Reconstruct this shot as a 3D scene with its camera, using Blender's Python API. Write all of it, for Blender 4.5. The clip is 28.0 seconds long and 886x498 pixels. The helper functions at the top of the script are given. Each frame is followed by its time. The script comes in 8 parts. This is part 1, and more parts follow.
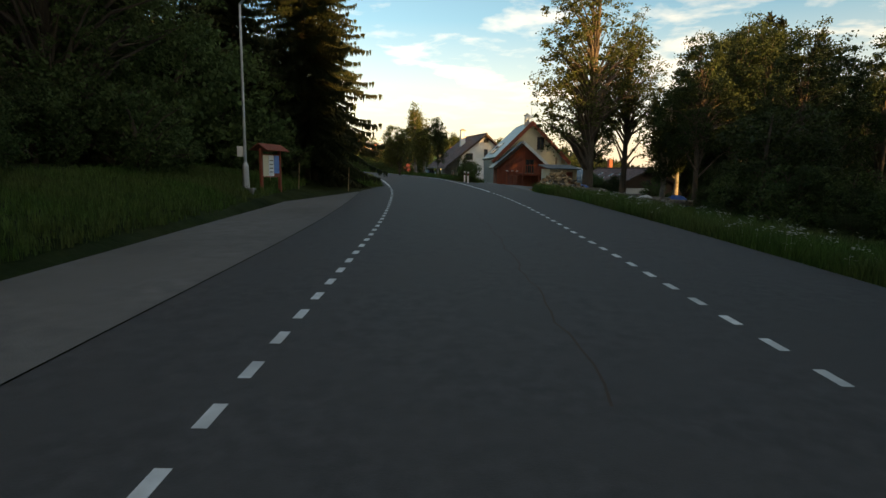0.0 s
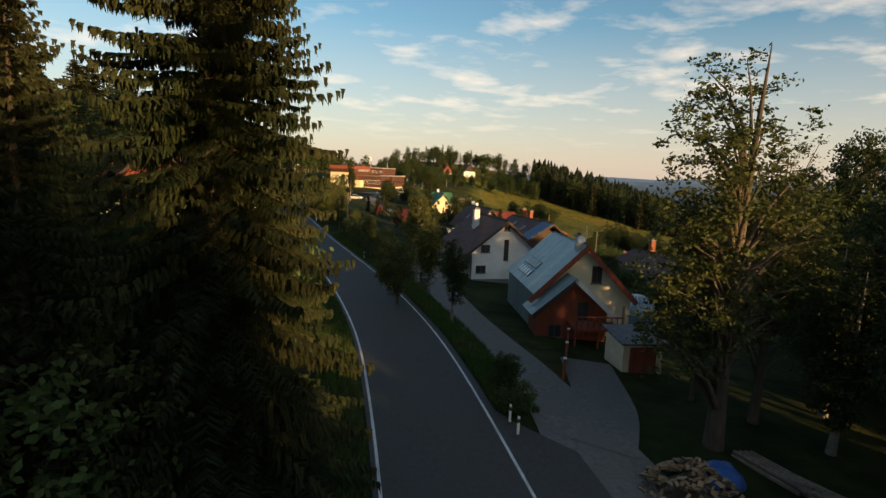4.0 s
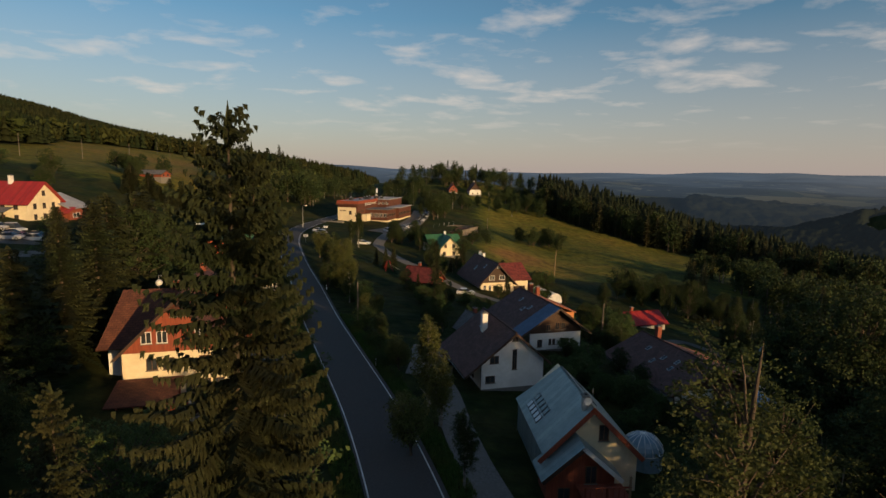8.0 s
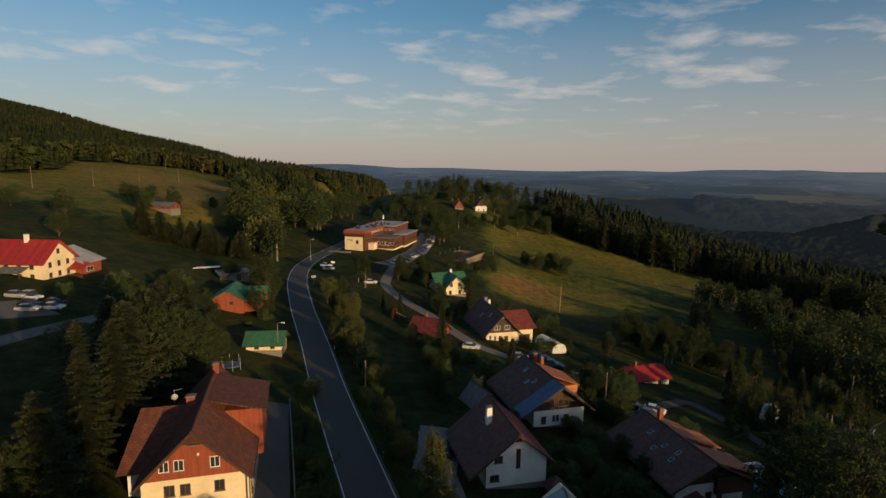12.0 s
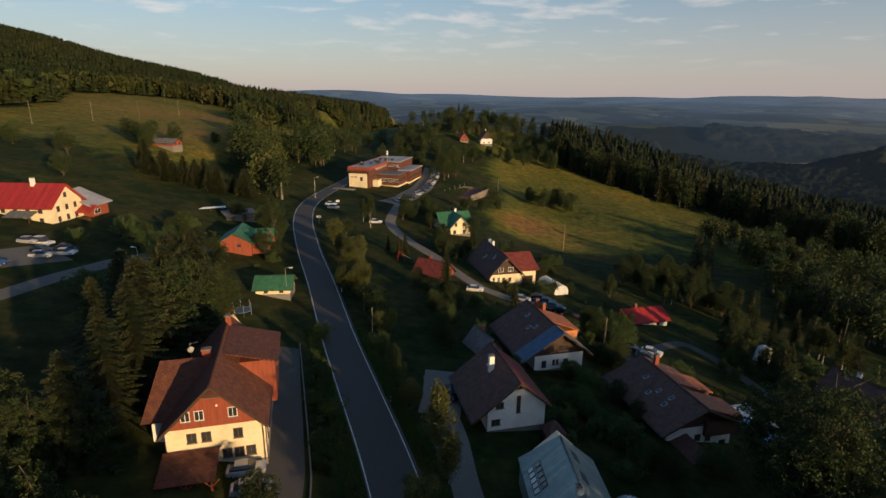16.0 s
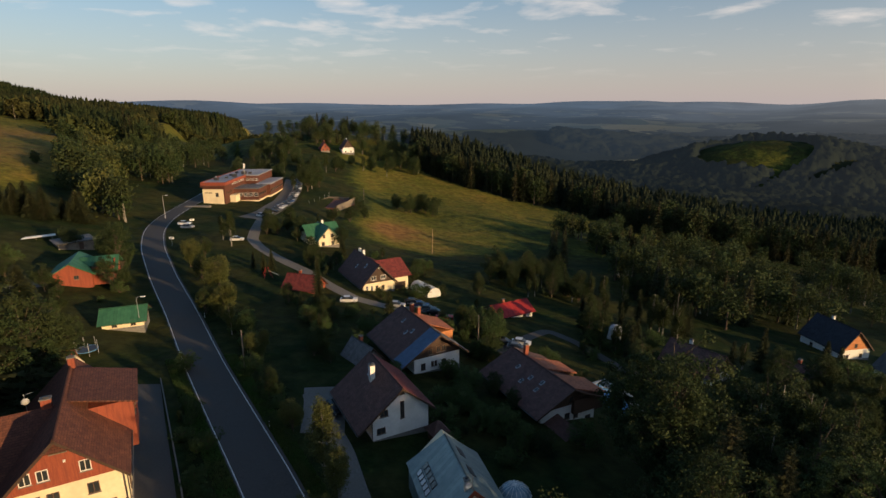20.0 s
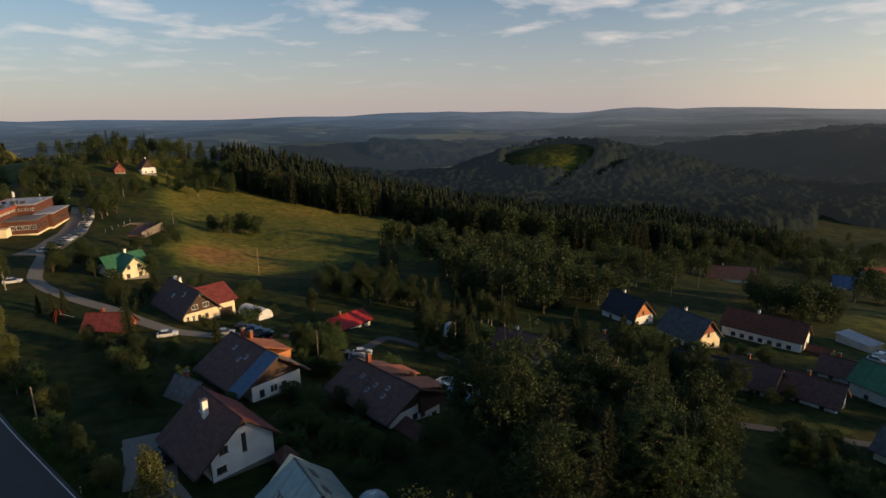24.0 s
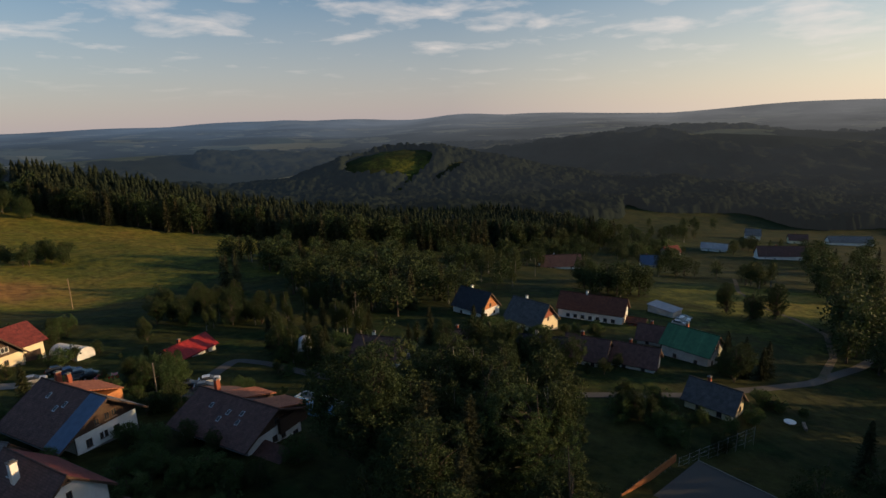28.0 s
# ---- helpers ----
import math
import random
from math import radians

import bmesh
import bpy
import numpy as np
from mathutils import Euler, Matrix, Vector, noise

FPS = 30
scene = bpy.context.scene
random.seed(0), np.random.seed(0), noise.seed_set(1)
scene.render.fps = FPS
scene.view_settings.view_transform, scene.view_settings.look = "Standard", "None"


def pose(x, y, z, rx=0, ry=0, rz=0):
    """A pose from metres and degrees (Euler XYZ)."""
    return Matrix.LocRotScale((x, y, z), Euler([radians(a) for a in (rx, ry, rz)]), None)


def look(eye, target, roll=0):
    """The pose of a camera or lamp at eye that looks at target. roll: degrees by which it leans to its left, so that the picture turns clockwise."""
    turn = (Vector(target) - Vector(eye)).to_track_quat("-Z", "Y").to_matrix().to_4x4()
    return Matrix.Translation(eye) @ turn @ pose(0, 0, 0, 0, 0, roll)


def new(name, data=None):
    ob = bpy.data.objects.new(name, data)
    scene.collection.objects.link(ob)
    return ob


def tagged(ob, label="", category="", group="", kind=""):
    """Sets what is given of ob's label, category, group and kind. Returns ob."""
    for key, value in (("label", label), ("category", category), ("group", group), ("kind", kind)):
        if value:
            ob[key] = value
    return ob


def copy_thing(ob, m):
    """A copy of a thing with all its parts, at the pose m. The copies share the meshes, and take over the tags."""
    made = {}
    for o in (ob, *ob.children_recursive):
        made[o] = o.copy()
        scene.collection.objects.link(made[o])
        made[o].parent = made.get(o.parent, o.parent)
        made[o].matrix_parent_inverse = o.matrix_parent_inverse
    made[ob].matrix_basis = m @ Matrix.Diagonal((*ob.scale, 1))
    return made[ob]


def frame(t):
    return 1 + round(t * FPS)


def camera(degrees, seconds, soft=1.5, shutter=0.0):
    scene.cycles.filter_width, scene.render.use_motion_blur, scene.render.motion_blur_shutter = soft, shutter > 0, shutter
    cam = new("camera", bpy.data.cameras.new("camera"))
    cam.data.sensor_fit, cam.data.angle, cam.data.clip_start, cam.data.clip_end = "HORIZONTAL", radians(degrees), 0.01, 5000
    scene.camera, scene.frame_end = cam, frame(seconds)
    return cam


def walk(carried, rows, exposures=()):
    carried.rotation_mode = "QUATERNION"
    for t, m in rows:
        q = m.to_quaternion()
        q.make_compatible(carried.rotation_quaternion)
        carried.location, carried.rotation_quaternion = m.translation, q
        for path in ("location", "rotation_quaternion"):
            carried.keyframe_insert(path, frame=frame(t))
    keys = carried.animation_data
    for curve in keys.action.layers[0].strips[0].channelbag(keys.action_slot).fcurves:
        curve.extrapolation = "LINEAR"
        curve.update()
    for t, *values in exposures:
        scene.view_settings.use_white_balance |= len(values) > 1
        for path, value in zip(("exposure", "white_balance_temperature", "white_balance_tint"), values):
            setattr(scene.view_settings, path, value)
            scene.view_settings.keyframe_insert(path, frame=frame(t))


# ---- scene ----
cam = camera(78.21, 28.0)
ROWS = [
    (0, 0.566, 0.932, 1.525, 81.783, -0.832, 0.485),
    (0.5, 0.314, 4.355, 2.549, 81.714, -0.973, 0.409),
    (1, 0.034, 7.940, 3.539, 81.923, -0.846, 0.320),
    (1.5, -0.305, 11.452, 4.849, 81.784, -1.344, 0.231),
    (2, -0.663, 14.911, 6.212, 81.678, -1.808, 0.174),
    (2.5, -1.095, 18.141, 7.677, 81.693, -2.195, -0.003),
    (3, -1.481, 20.619, 9.474, 81.730, -2.641, -0.060),
    (3.5, -1.869, 21.790, 11.363, 81.806, -2.738, -0.146),
    (4, -2.123, 22.117, 13.162, 81.933, -2.669, -0.273),
    (4.5, -2.249, 22.168, 14.960, 82.026, -2.483, -0.297),
    (6.5, -2.413, 22.021, 22.538, 81.923, -1.192, 0.009),
    (7, -2.492, 22.235, 24.376, 81.848, -1.138, 0.075),
    (7.5, -2.587, 22.413, 26.143, 81.844, -1.100, 0.163),
    (8, -2.726, 22.620, 27.863, 81.792, -1.059, 0.284),
    (8.5, -2.822, 22.761, 29.654, 81.715, -1.025, 0.393),
    (9, -2.822, 22.834, 31.401, 81.680, -0.981, 0.505),
    (9.5, -2.798, 22.880, 33.223, 81.672, -0.924, 0.623),
    (10, -2.811, 22.942, 35.012, 81.662, -0.879, 0.726),
    (10.5, -2.810, 22.990, 36.791, 81.638, -0.849, 0.798),
    (11, -2.762, 22.938, 38.532, 81.644, -0.808, 0.854),
    (11.5, -2.743, 22.847, 40.312, 81.658, -0.752, 0.910),
    (13.5, -2.936, 22.575, 45.362, 79.407, -0.754, 0.991),
    (14, -2.920, 22.566, 45.512, 78.377, -0.726, 1.083),
    (14.5, -2.867, 22.619, 45.598, 77.164, -0.725, 1.263),
    (15, -2.812, 22.681, 45.652, 75.921, -0.716, 1.365),
    (15.5, -2.799, 22.714, 45.692, 74.706, -0.699, 1.383),
    (16, -2.798, 22.741, 45.756, 74.022, -0.711, 1.414),
    (16.5, -2.755, 22.698, 45.833, 73.996, -0.711, 1.317),
    (17, -2.732, 22.607, 45.936, 74.085, -0.645, 0.341),
    (17.5, -2.720, 22.567, 46.052, 74.234, -0.550, -1.351),
    (18, -2.801, 22.519, 46.056, 74.352, -0.440, -3.575),
    (18.5, -2.864, 22.461, 46.033, 74.447, -0.339, -5.665),
    (19, -2.885, 22.390, 45.971, 74.569, -0.200, -8.108),
    (19.5, -2.933, 22.357, 45.965, 74.745, -0.075, -10.685),
    (20, -3.041, 22.380, 45.949, 74.900, 0.011, -12.911),
    (20.5, -3.162, 22.337, 46.002, 75.032, 0.100, -14.879),
    (22.5, -3.381, 22.462, 45.728, 75.535, 0.443, -22.707),
    (23, -3.438, 22.484, 45.604, 75.660, 0.624, -25.619),
    (23.5, -3.546, 22.420, 45.596, 75.796, 0.809, -28.693),
    (24, -3.618, 22.433, 45.445, 75.970, 0.962, -31.559),
    (24.5, -3.641, 22.427, 45.251, 76.089, 1.153, -34.311),
    (25, -3.719, 22.380, 45.194, 76.168, 1.368, -37.041),
    (25.5, -3.841, 22.459, 45.060, 76.284, 1.475, -39.579),
    (26, -3.869, 22.544, 44.974, 76.312, 1.563, -41.842),
    (26.5, -3.931, 22.547, 44.964, 76.343, 1.670, -43.571),
    (27, -3.942, 22.620, 44.949, 76.356, 1.689, -45.056),
    (27.5, -3.926, 22.723, 44.947, 76.349, 1.730, -46.565),
    (28, -3.892, 22.742, 44.953, 76.335, 1.786, -48.089),
]
EXPOSURE = [(0.0, 1.36, 10900, 8), (1.0, 1.62, 10400, 8), (2.0, 1.36, 10000, 8), (3.0, 0.95, 9200, 7), (4.0, 0.60, 8300, 6), (7.0, -0.04, 7300, 7), (11.0, -0.22, 7100, 7), (14.0, -0.17, 6850, 7), (16.0, 0.12, 6750, 7), (20.0, 0.19, 6750, 7), (24.0, 0.12, 6750, 7), (28.0, 0.08, 6700, 7)]
walk(cam, [(t, pose(*row)) for t, *row in ROWS], EXPOSURE)

# ---- light ----
SUN_AZ, SUN_EL = 136.0, 8.0          # degrees clockwise from +y, above the horizon
world = bpy.data.worlds.new("sky")
scene.world = world
world.use_nodes = True
wn, wl = world.node_tree.nodes, world.node_tree.links
wn.clear()


w_out = wn.new("ShaderNodeOutputWorld")
w_bg = wn.new("ShaderNodeBackground")
w_sky = wn.new("ShaderNodeTexSky")
w_sky.sky_type, w_sky.sun_disc = "NISHITA", False
w_sky.sun_elevation, w_sky.sun_rotation = radians(SUN_EL), radians(SUN_AZ)
w_sky.altitude, w_sky.air_density, w_sky.dust_density, w_sky.ozone_density = 800, 1.0, 1.0, 2.5
w_bg.inputs["Strength"].default_value = 0.13
# streaky evening clouds: noise on the sky's own direction, flattened towards the horizon
w_co = wn.new("ShaderNodeTexCoord")
w_sep = wn.new("ShaderNodeSeparateXYZ")
wl.new(w_co.outputs["Generated"], w_sep.inputs[0])


def wmath(op, a, b=None, clamp=False):
    n = wn.new("ShaderNodeMath")
    n.operation, n.use_clamp = op, clamp
    for i, v in enumerate((a, b)):
        if v is None:
            continue
        if isinstance(v, (int, float)):
            n.inputs[i].default_value = v
        else:
            wl.new(v, n.inputs[i])
    return n.outputs[0]


w_h = wmath("ADD", wmath("MAXIMUM", w_sep.outputs["Z"], 0.0), 0.10)
w_cx, w_cy = wmath("DIVIDE", w_sep.outputs["X"], w_h), wmath("DIVIDE", w_sep.outputs["Y"], w_h)
w_comb = wn.new("ShaderNodeCombineXYZ")
wl.new(w_cx, w_comb.inputs[0]); wl.new(w_cy, w_comb.inputs[1])
w_noise = wn.new("ShaderNodeTexNoise")
w_noise.inputs["Scale"].default_value, w_noise.inputs["Detail"].default_value = 2.1, 7.0
w_noise.inputs["Roughness"].default_value, w_noise.inputs["Distortion"].default_value = 0.55, 0.25
wl.new(w_comb.outputs[0], w_noise.inputs["Vector"])
w_big = wn.new("ShaderNodeTexNoise")
w_big.inputs["Scale"].default_value, w_big.inputs["Detail"].default_value = 0.33, 2.0
wl.new(w_comb.outputs[0], w_big.inputs["Vector"])
w_mask = wn.new("ShaderNodeMapRange")
w_mask.inputs["From Min"].default_value, w_mask.inputs["From Max"].default_value = 0.52, 0.80
wl.new(wmath("ADD", w_noise.outputs["Fac"], wmath("MULTIPLY", wmath("SUBTRACT", w_big.outputs["Fac"], 0.5), 0.55)), w_mask.inputs["Value"])
w_low = wn.new("ShaderNodeMapRange")          # clouds thin out into the haze at the horizon
w_low.inputs["From Min"].default_value, w_low.inputs["From Max"].default_value = 0.035, 0.12
wl.new(w_sep.outputs["Z"], w_low.inputs["Value"])
w_cloud = wn.new("ShaderNodeMix")
w_cloud.data_type = "RGBA"
wl.new(wmath("MULTIPLY", wmath("MULTIPLY", w_mask.outputs[0], w_low.outputs[0]), 0.75), w_cloud.inputs["Factor"])
# horizon haze: a dusty pink-grey band
w_band = wn.new("ShaderNodeMapRange")
w_band.inputs["From Min"].default_value, w_band.inputs["From Max"].default_value = 0.25, 0.0
w_band.inputs["To Min"].default_value, w_band.inputs["To Max"].default_value = 0.0, 0.8
wl.new(w_sep.outputs["Z"], w_band.inputs["Value"])
w_haze = wn.new("ShaderNodeMix")
w_haze.data_type = "RGBA"
wl.new(w_band.outputs[0], w_haze.inputs["Factor"])
w_hue = wn.new("ShaderNodeHueSaturation")
w_hue.inputs["Saturation"].default_value, w_hue.inputs["Value"].default_value = 1.12, 1.12
wl.new(w_sky.outputs[0], w_hue.inputs["Color"])
wl.new(w_hue.outputs[0], w_haze.inputs["A"])
# the band warms and brightens towards the low sun
w_dot = wn.new("ShaderNodeVectorMath")
w_dot.operation = "DOT_PRODUCT"
wl.new(w_co.outputs["Generated"], w_dot.inputs[0])
w_dot.inputs[1].default_value = (math.sin(radians(SUN_AZ)), math.cos(radians(SUN_AZ)), 0.0)
w_warm = wn.new("ShaderNodeMapRange")
w_warm.inputs["From Min"].default_value, w_warm.inputs["From Max"].default_value = 0.05, 0.95
wl.new(w_dot.outputs["Value"], w_warm.inputs["Value"])
w_tone = wn.new("ShaderNodeMix")
w_tone.data_type = "RGBA"
wl.new(w_warm.outputs[0], w_tone.inputs["Factor"])
w_tone.inputs["A"].default_value = (3.62, 3.06, 3.30, 1)
w_tone.inputs["B"].default_value = (8.2, 6.6, 5.2, 1)
wl.new(w_tone.outputs["Result"], w_haze.inputs["B"])
wl.new(w_haze.outputs["Result"], w_cloud.inputs["A"])
w_cloud.inputs["B"].default_value = (6.5, 5.75, 5.5, 1)
wl.new(w_cloud.outputs["Result"], w_bg.inputs["Color"])
wl.new(w_bg.outputs[0], w_out.inputs[0])

sun_data = bpy.data.lights.new("sun", "SUN")
sun_data.energy, sun_data.angle, sun_data.color = 5.0, radians(0.6), (1.0, 0.66, 0.34)
sun = new("sun", sun_data)
sa, se = radians(SUN_AZ), radians(SUN_EL)
TO_SUN = Vector((math.sin(sa) * math.cos(se), math.cos(sa) * math.cos(se), math.sin(se)))
sun.matrix_world = look(TO_SUN * 100, (0, 0, 0))

# ---- materials ----
def material(name, colours, scale=3.0, rough=0.85, metal=0.0, bump=0.15, detail=6.0, bump_scale=None, stretch=(1, 1, 1),
             island=0.0, objects=0.0, translucent=0.0, wear=None, spec=0.35):
    """Two or three base colours mixed by noise at two scales, with fine relief."""
    m = bpy.data.materials.new(name)
    m.use_nodes = True
    n, l = m.node_tree.nodes, m.node_tree.links
    b = n["Principled BSDF"]
    b.inputs["Roughness"].default_value, b.inputs["Metallic"].default_value = rough, metal
    b.inputs["Specular IOR Level"].default_value = spec
    co = n.new("ShaderNodeTexCoord")
    mp = n.new("ShaderNodeMapping")
    mp.inputs["Scale"].default_value = stretch
    l.new(co.outputs["Object"], mp.inputs["Vector"])

    def nz(s, d, dist=0.0):
        t = n.new("ShaderNodeTexNoise")
        t.inputs["Scale"].default_value, t.inputs["Detail"].default_value, t.inputs["Distortion"].default_value = s, d, dist
        l.new(mp.outputs[0], t.inputs["Vector"])
        return t.outputs["Fac"]

    def mix(fac, a, c):
        x = n.new("ShaderNodeMix")
        x.data_type = "RGBA"
        l.new(fac, x.inputs["Factor"])
        for key, v in (("A", a), ("B", c)):
            if isinstance(v, tuple):
                x.inputs[key].default_value = (*v, 1)
            else:
                l.new(v, x.inputs[key])
        return x.outputs["Result"]

    def steps(value, lo, hi):
        r = n.new("ShaderNodeMapRange")
        r.inputs["From Min"].default_value, r.inputs["From Max"].default_value = lo, hi
        l.new(value, r.inputs["Value"])
        return r.outputs[0]

    fine = nz(scale, detail)
    colour = mix(steps(fine, 0.35, 0.68), colours[0], colours[1])
    if len(colours) > 2:
        colour = mix(steps(nz(scale * 0.13, 4, 0.4), 0.42, 0.66), colour, colours[2])
    if len(colours) > 3:
        colour = mix(steps(nz(scale * 0.037, 3, 0.2), 0.45, 0.6), colour, colours[3])
    if island or objects:
        if island:
            rnd = n.new("ShaderNodeNewGeometry").outputs["Random Per Island"]
        else:
            rnd = n.new("ShaderNodeObjectInfo").outputs["Random"]
        hs = n.new("ShaderNodeHueSaturation")
        mr = n.new("ShaderNodeMapRange")
        amount = island or objects
        mr.inputs["To Min"].default_value, mr.inputs["To Max"].default_value = 1 - amount, 1 + amount
        l.new(rnd, mr.inputs["Value"])
        l.new(mr.outputs[0], hs.inputs["Value"])
        l.new(colour, hs.inputs["Color"])
        colour = hs.outputs[0]
    l.new(colour, b.inputs["Base Color"])
    if bump:
        bp = n.new("ShaderNodeBump")
        bp.inputs["Strength"].default_value, bp.inputs["Distance"].default_value = bump, 0.05
        l.new(nz(bump_scale or scale * 4, 5), bp.inputs["Height"])
        l.new(bp.outputs[0], b.inputs["Normal"])
    if translucent:
        tr = n.new("ShaderNodeBsdfTranslucent")
        l.new(colour, tr.inputs["Color"])
        ms = n.new("ShaderNodeMixShader")
        ms.inputs[0].default_value = translucent
        l.new(b.outputs[0], ms.inputs[1])
        l.new(tr.outputs[0], ms.inputs[2])
        l.new(ms.outputs[0], n["Material Output"].inputs["Surface"])
    return m


def tiled(name, dark, light, width, height, rough=0.8, mortar=None, bump=0.6, rnd=True, metal=0.0, size=0.02):
    """Courses of roof tiles, shingles or boards in the object's UVs (metres)."""
    m = material(name, [dark, light], 1.2, rough, metal, 0.0)
    n, l = m.node_tree.nodes, m.node_tree.links
    b = n["Principled BSDF"]
    uv = n.new("ShaderNodeUVMap")
    br = n.new("ShaderNodeTexBrick")
    br.inputs["Scale"].default_value = 1.0
    br.inputs["Brick Width"].default_value, br.inputs["Row Height"].default_value = width, height
    br.inputs["Mortar Size"].default_value = size
    br.inputs["Color1"].default_value = (0.82, 0.82, 0.82, 1)
    br.inputs["Color2"].default_value = (1.18, 1.12, 1.1, 1)
    br.inputs["Mortar"].default_value = (*(mortar or (0.45, 0.45, 0.45)), 1)
    l.new(uv.outputs[0], br.inputs["Vector"])
    mu = n.new("ShaderNodeMix")
    mu.data_type, mu.blend_type = "RGBA", "MULTIPLY"
    mu.inputs["Factor"].default_value = 1.0
    src = b.inputs["Base Color"].links[0].from_socket
    l.new(src, mu.inputs["A"])
    l.new(br.outputs["Color"], mu.inputs["B"])
    l.new(mu.outputs["Result"], b.inputs["Base Color"])
    bp = n.new("ShaderNodeBump")
    bp.invert = True
    bp.inputs["Strength"].default_value, bp.inputs["Distance"].default_value = bump, 0.03
    l.new(br.outputs["Fac"], bp.inputs["Height"])
    l.new(bp.outputs[0], b.inputs["Normal"])
    return m


def glass_dark(name, colour=(0.03, 0.035, 0.04)):
    m = material(name, [colour, tuple(c * 1.5 for c in colour)], 0.8, 0.08, 0.0, 0.0, spec=0.6)
    return m


M = {}
M["grass"] = material("meadow_grass", [(0.011, 0.024, 0.006), (0.018, 0.031, 0.008), (0.027, 0.034, 0.010), (0.038, 0.040, 0.011)], 1.3, 0.95, 0, 0.6, 8, 9.0, spec=0.1)


def dry_cover(m):
    """Blends the lush grass towards golden hay and scorched tufts, gold that also stands for low sun, by the ground's
    own mask, broken up at three scales.
    """
    n, l = m.node_tree.nodes, m.node_tree.links
    b = n["Principled BSDF"]
    green = b.inputs["Base Color"].links[0].from_socket
    at = n.new("ShaderNodeAttribute")
    at.attribute_name = "dry_sunlit"
    co = n.new("ShaderNodeTexCoord").outputs["Object"]
    total = at.outputs["Fac"]
    for scale, amount in ((0.022, 0.85), (0.13, 0.6), (1.1, 0.35)):
        t = n.new("ShaderNodeTexNoise")
        t.inputs["Scale"].default_value, t.inputs["Detail"].default_value = scale, 5.0
        l.new(co, t.inputs["Vector"])
        off = n.new("ShaderNodeMath")
        off.operation = "MULTIPLY_ADD"
        l.new(t.outputs["Fac"], off.inputs[0])
        off.inputs[1].default_value, off.inputs[2].default_value = amount, -amount / 2
        add = n.new("ShaderNodeMath")
        add.operation = "ADD"
        l.new(total, add.inputs[0])
        l.new(off.outputs[0], add.inputs[1])
        total = add.outputs[0]
    ramp = n.new("ShaderNodeValToRGB")
    for k, (p, c) in enumerate(((0.1, (0.040, 0.066, 0.012)), (0.4, (0.104, 0.106, 0.018)), (0.66, (0.175, 0.136, 0.028)), (1.0, (0.225, 0.122, 0.040)))):
        e = ramp.color_ramp.elements[k] if k < 2 else ramp.color_ramp.elements.new(p)
        e.position, e.color = p, (*c, 1)
    l.new(total, ramp.inputs["Fac"])
    fac = n.new("ShaderNodeMapRange")
    fac.inputs["From Min"].default_value, fac.inputs["From Max"].default_value = 0.1, 0.34
    l.new(total, fac.inputs["Value"])
    mx = n.new("ShaderNodeMix")
    mx.data_type = "RGBA"
    l.new(fac.outputs[0], mx.inputs["Factor"])
    l.new(green, mx.inputs["A"])
    l.new(ramp.outputs["Color"], mx.inputs["B"])
    tuft = n.new("ShaderNodeTexNoise")
    tuft.inputs["Scale"].default_value, tuft.inputs["Detail"].default_value, tuft.inputs["Roughness"].default_value = 0.34, 9.0, 0.68
    l.new(co, tuft.inputs["Vector"])
    tone = n.new("ShaderNodeMapRange")
    for key, v in (("From Min", 0.3), ("From Max", 0.7), ("To Min", 0.45), ("To Max", 1.45)):
        tone.inputs[key].default_value = v
    l.new(tuft.outputs["Fac"], tone.inputs["Value"])
    mul = n.new("ShaderNodeVectorMath")
    mul.operation = "SCALE"
    l.new(mx.outputs["Result"], mul.inputs[0])
    l.new(tone.outputs[0], mul.inputs["Scale"])
    l.new(mul.outputs[0], b.inputs["Base Color"])
    # hummocks and mowing swaths that catch the low sun
    old = b.inputs["Normal"].links[0].from_socket
    for scale, depth in ((0.10, 1.1), (0.45, 0.35)):
        t = n.new("ShaderNodeTexNoise")
        t.inputs["Scale"].default_value, t.inputs["Detail"].default_value = scale, 6.0
        l.new(co, t.inputs["Vector"])
        bp = n.new("ShaderNodeBump")
        bp.inputs["Strength"].default_value, bp.inputs["Distance"].default_value = 0.8, depth
        l.new(t.outputs["Fac"], bp.inputs["Height"])
        l.new(old, bp.inputs["Normal"])
        old = bp.outputs["Normal"]
    l.new(old, b.inputs["Normal"])


dry_cover(M["grass"])
M["asphalt"] = material("asphalt", [(0.058, 0.054, 0.051), (0.082, 0.076, 0.072), (0.07, 0.065, 0.061)], 5.0, 0.8, 0, 0.25, 8, 60.0)
M["old_asphalt"] = material("worn_asphalt", [(0.10, 0.097, 0.092), (0.15, 0.145, 0.135), (0.12, 0.115, 0.105)], 2.0, 0.9, 0, 0.3, 8, 40.0)
M["lay_by"] = material("worn_gravelly_asphalt", [(0.135, 0.124, 0.112), (0.185, 0.170, 0.152), (0.155, 0.142, 0.126), (0.115, 0.104, 0.09)], 2.4, 0.92, 0, 0.4, 8, 45.0)
M["paint_line"] = material("road_paint", [(0.62, 0.62, 0.6), (0.8, 0.8, 0.78), (0.5, 0.5, 0.48)], 6.0, 0.7, 0, 0.1)
M["gravel"] = material("gravel", [(0.13, 0.125, 0.115), (0.2, 0.19, 0.175), (0.16, 0.15, 0.135)], 4.0, 0.95, 0, 0.6, 8, 30.0)
M["dirt"] = material("bare_soil", [(0.07, 0.052, 0.035), (0.12, 0.09, 0.06), (0.05, 0.05, 0.025)], 2.0, 0.95, 0, 0.6, 8, 14.0)
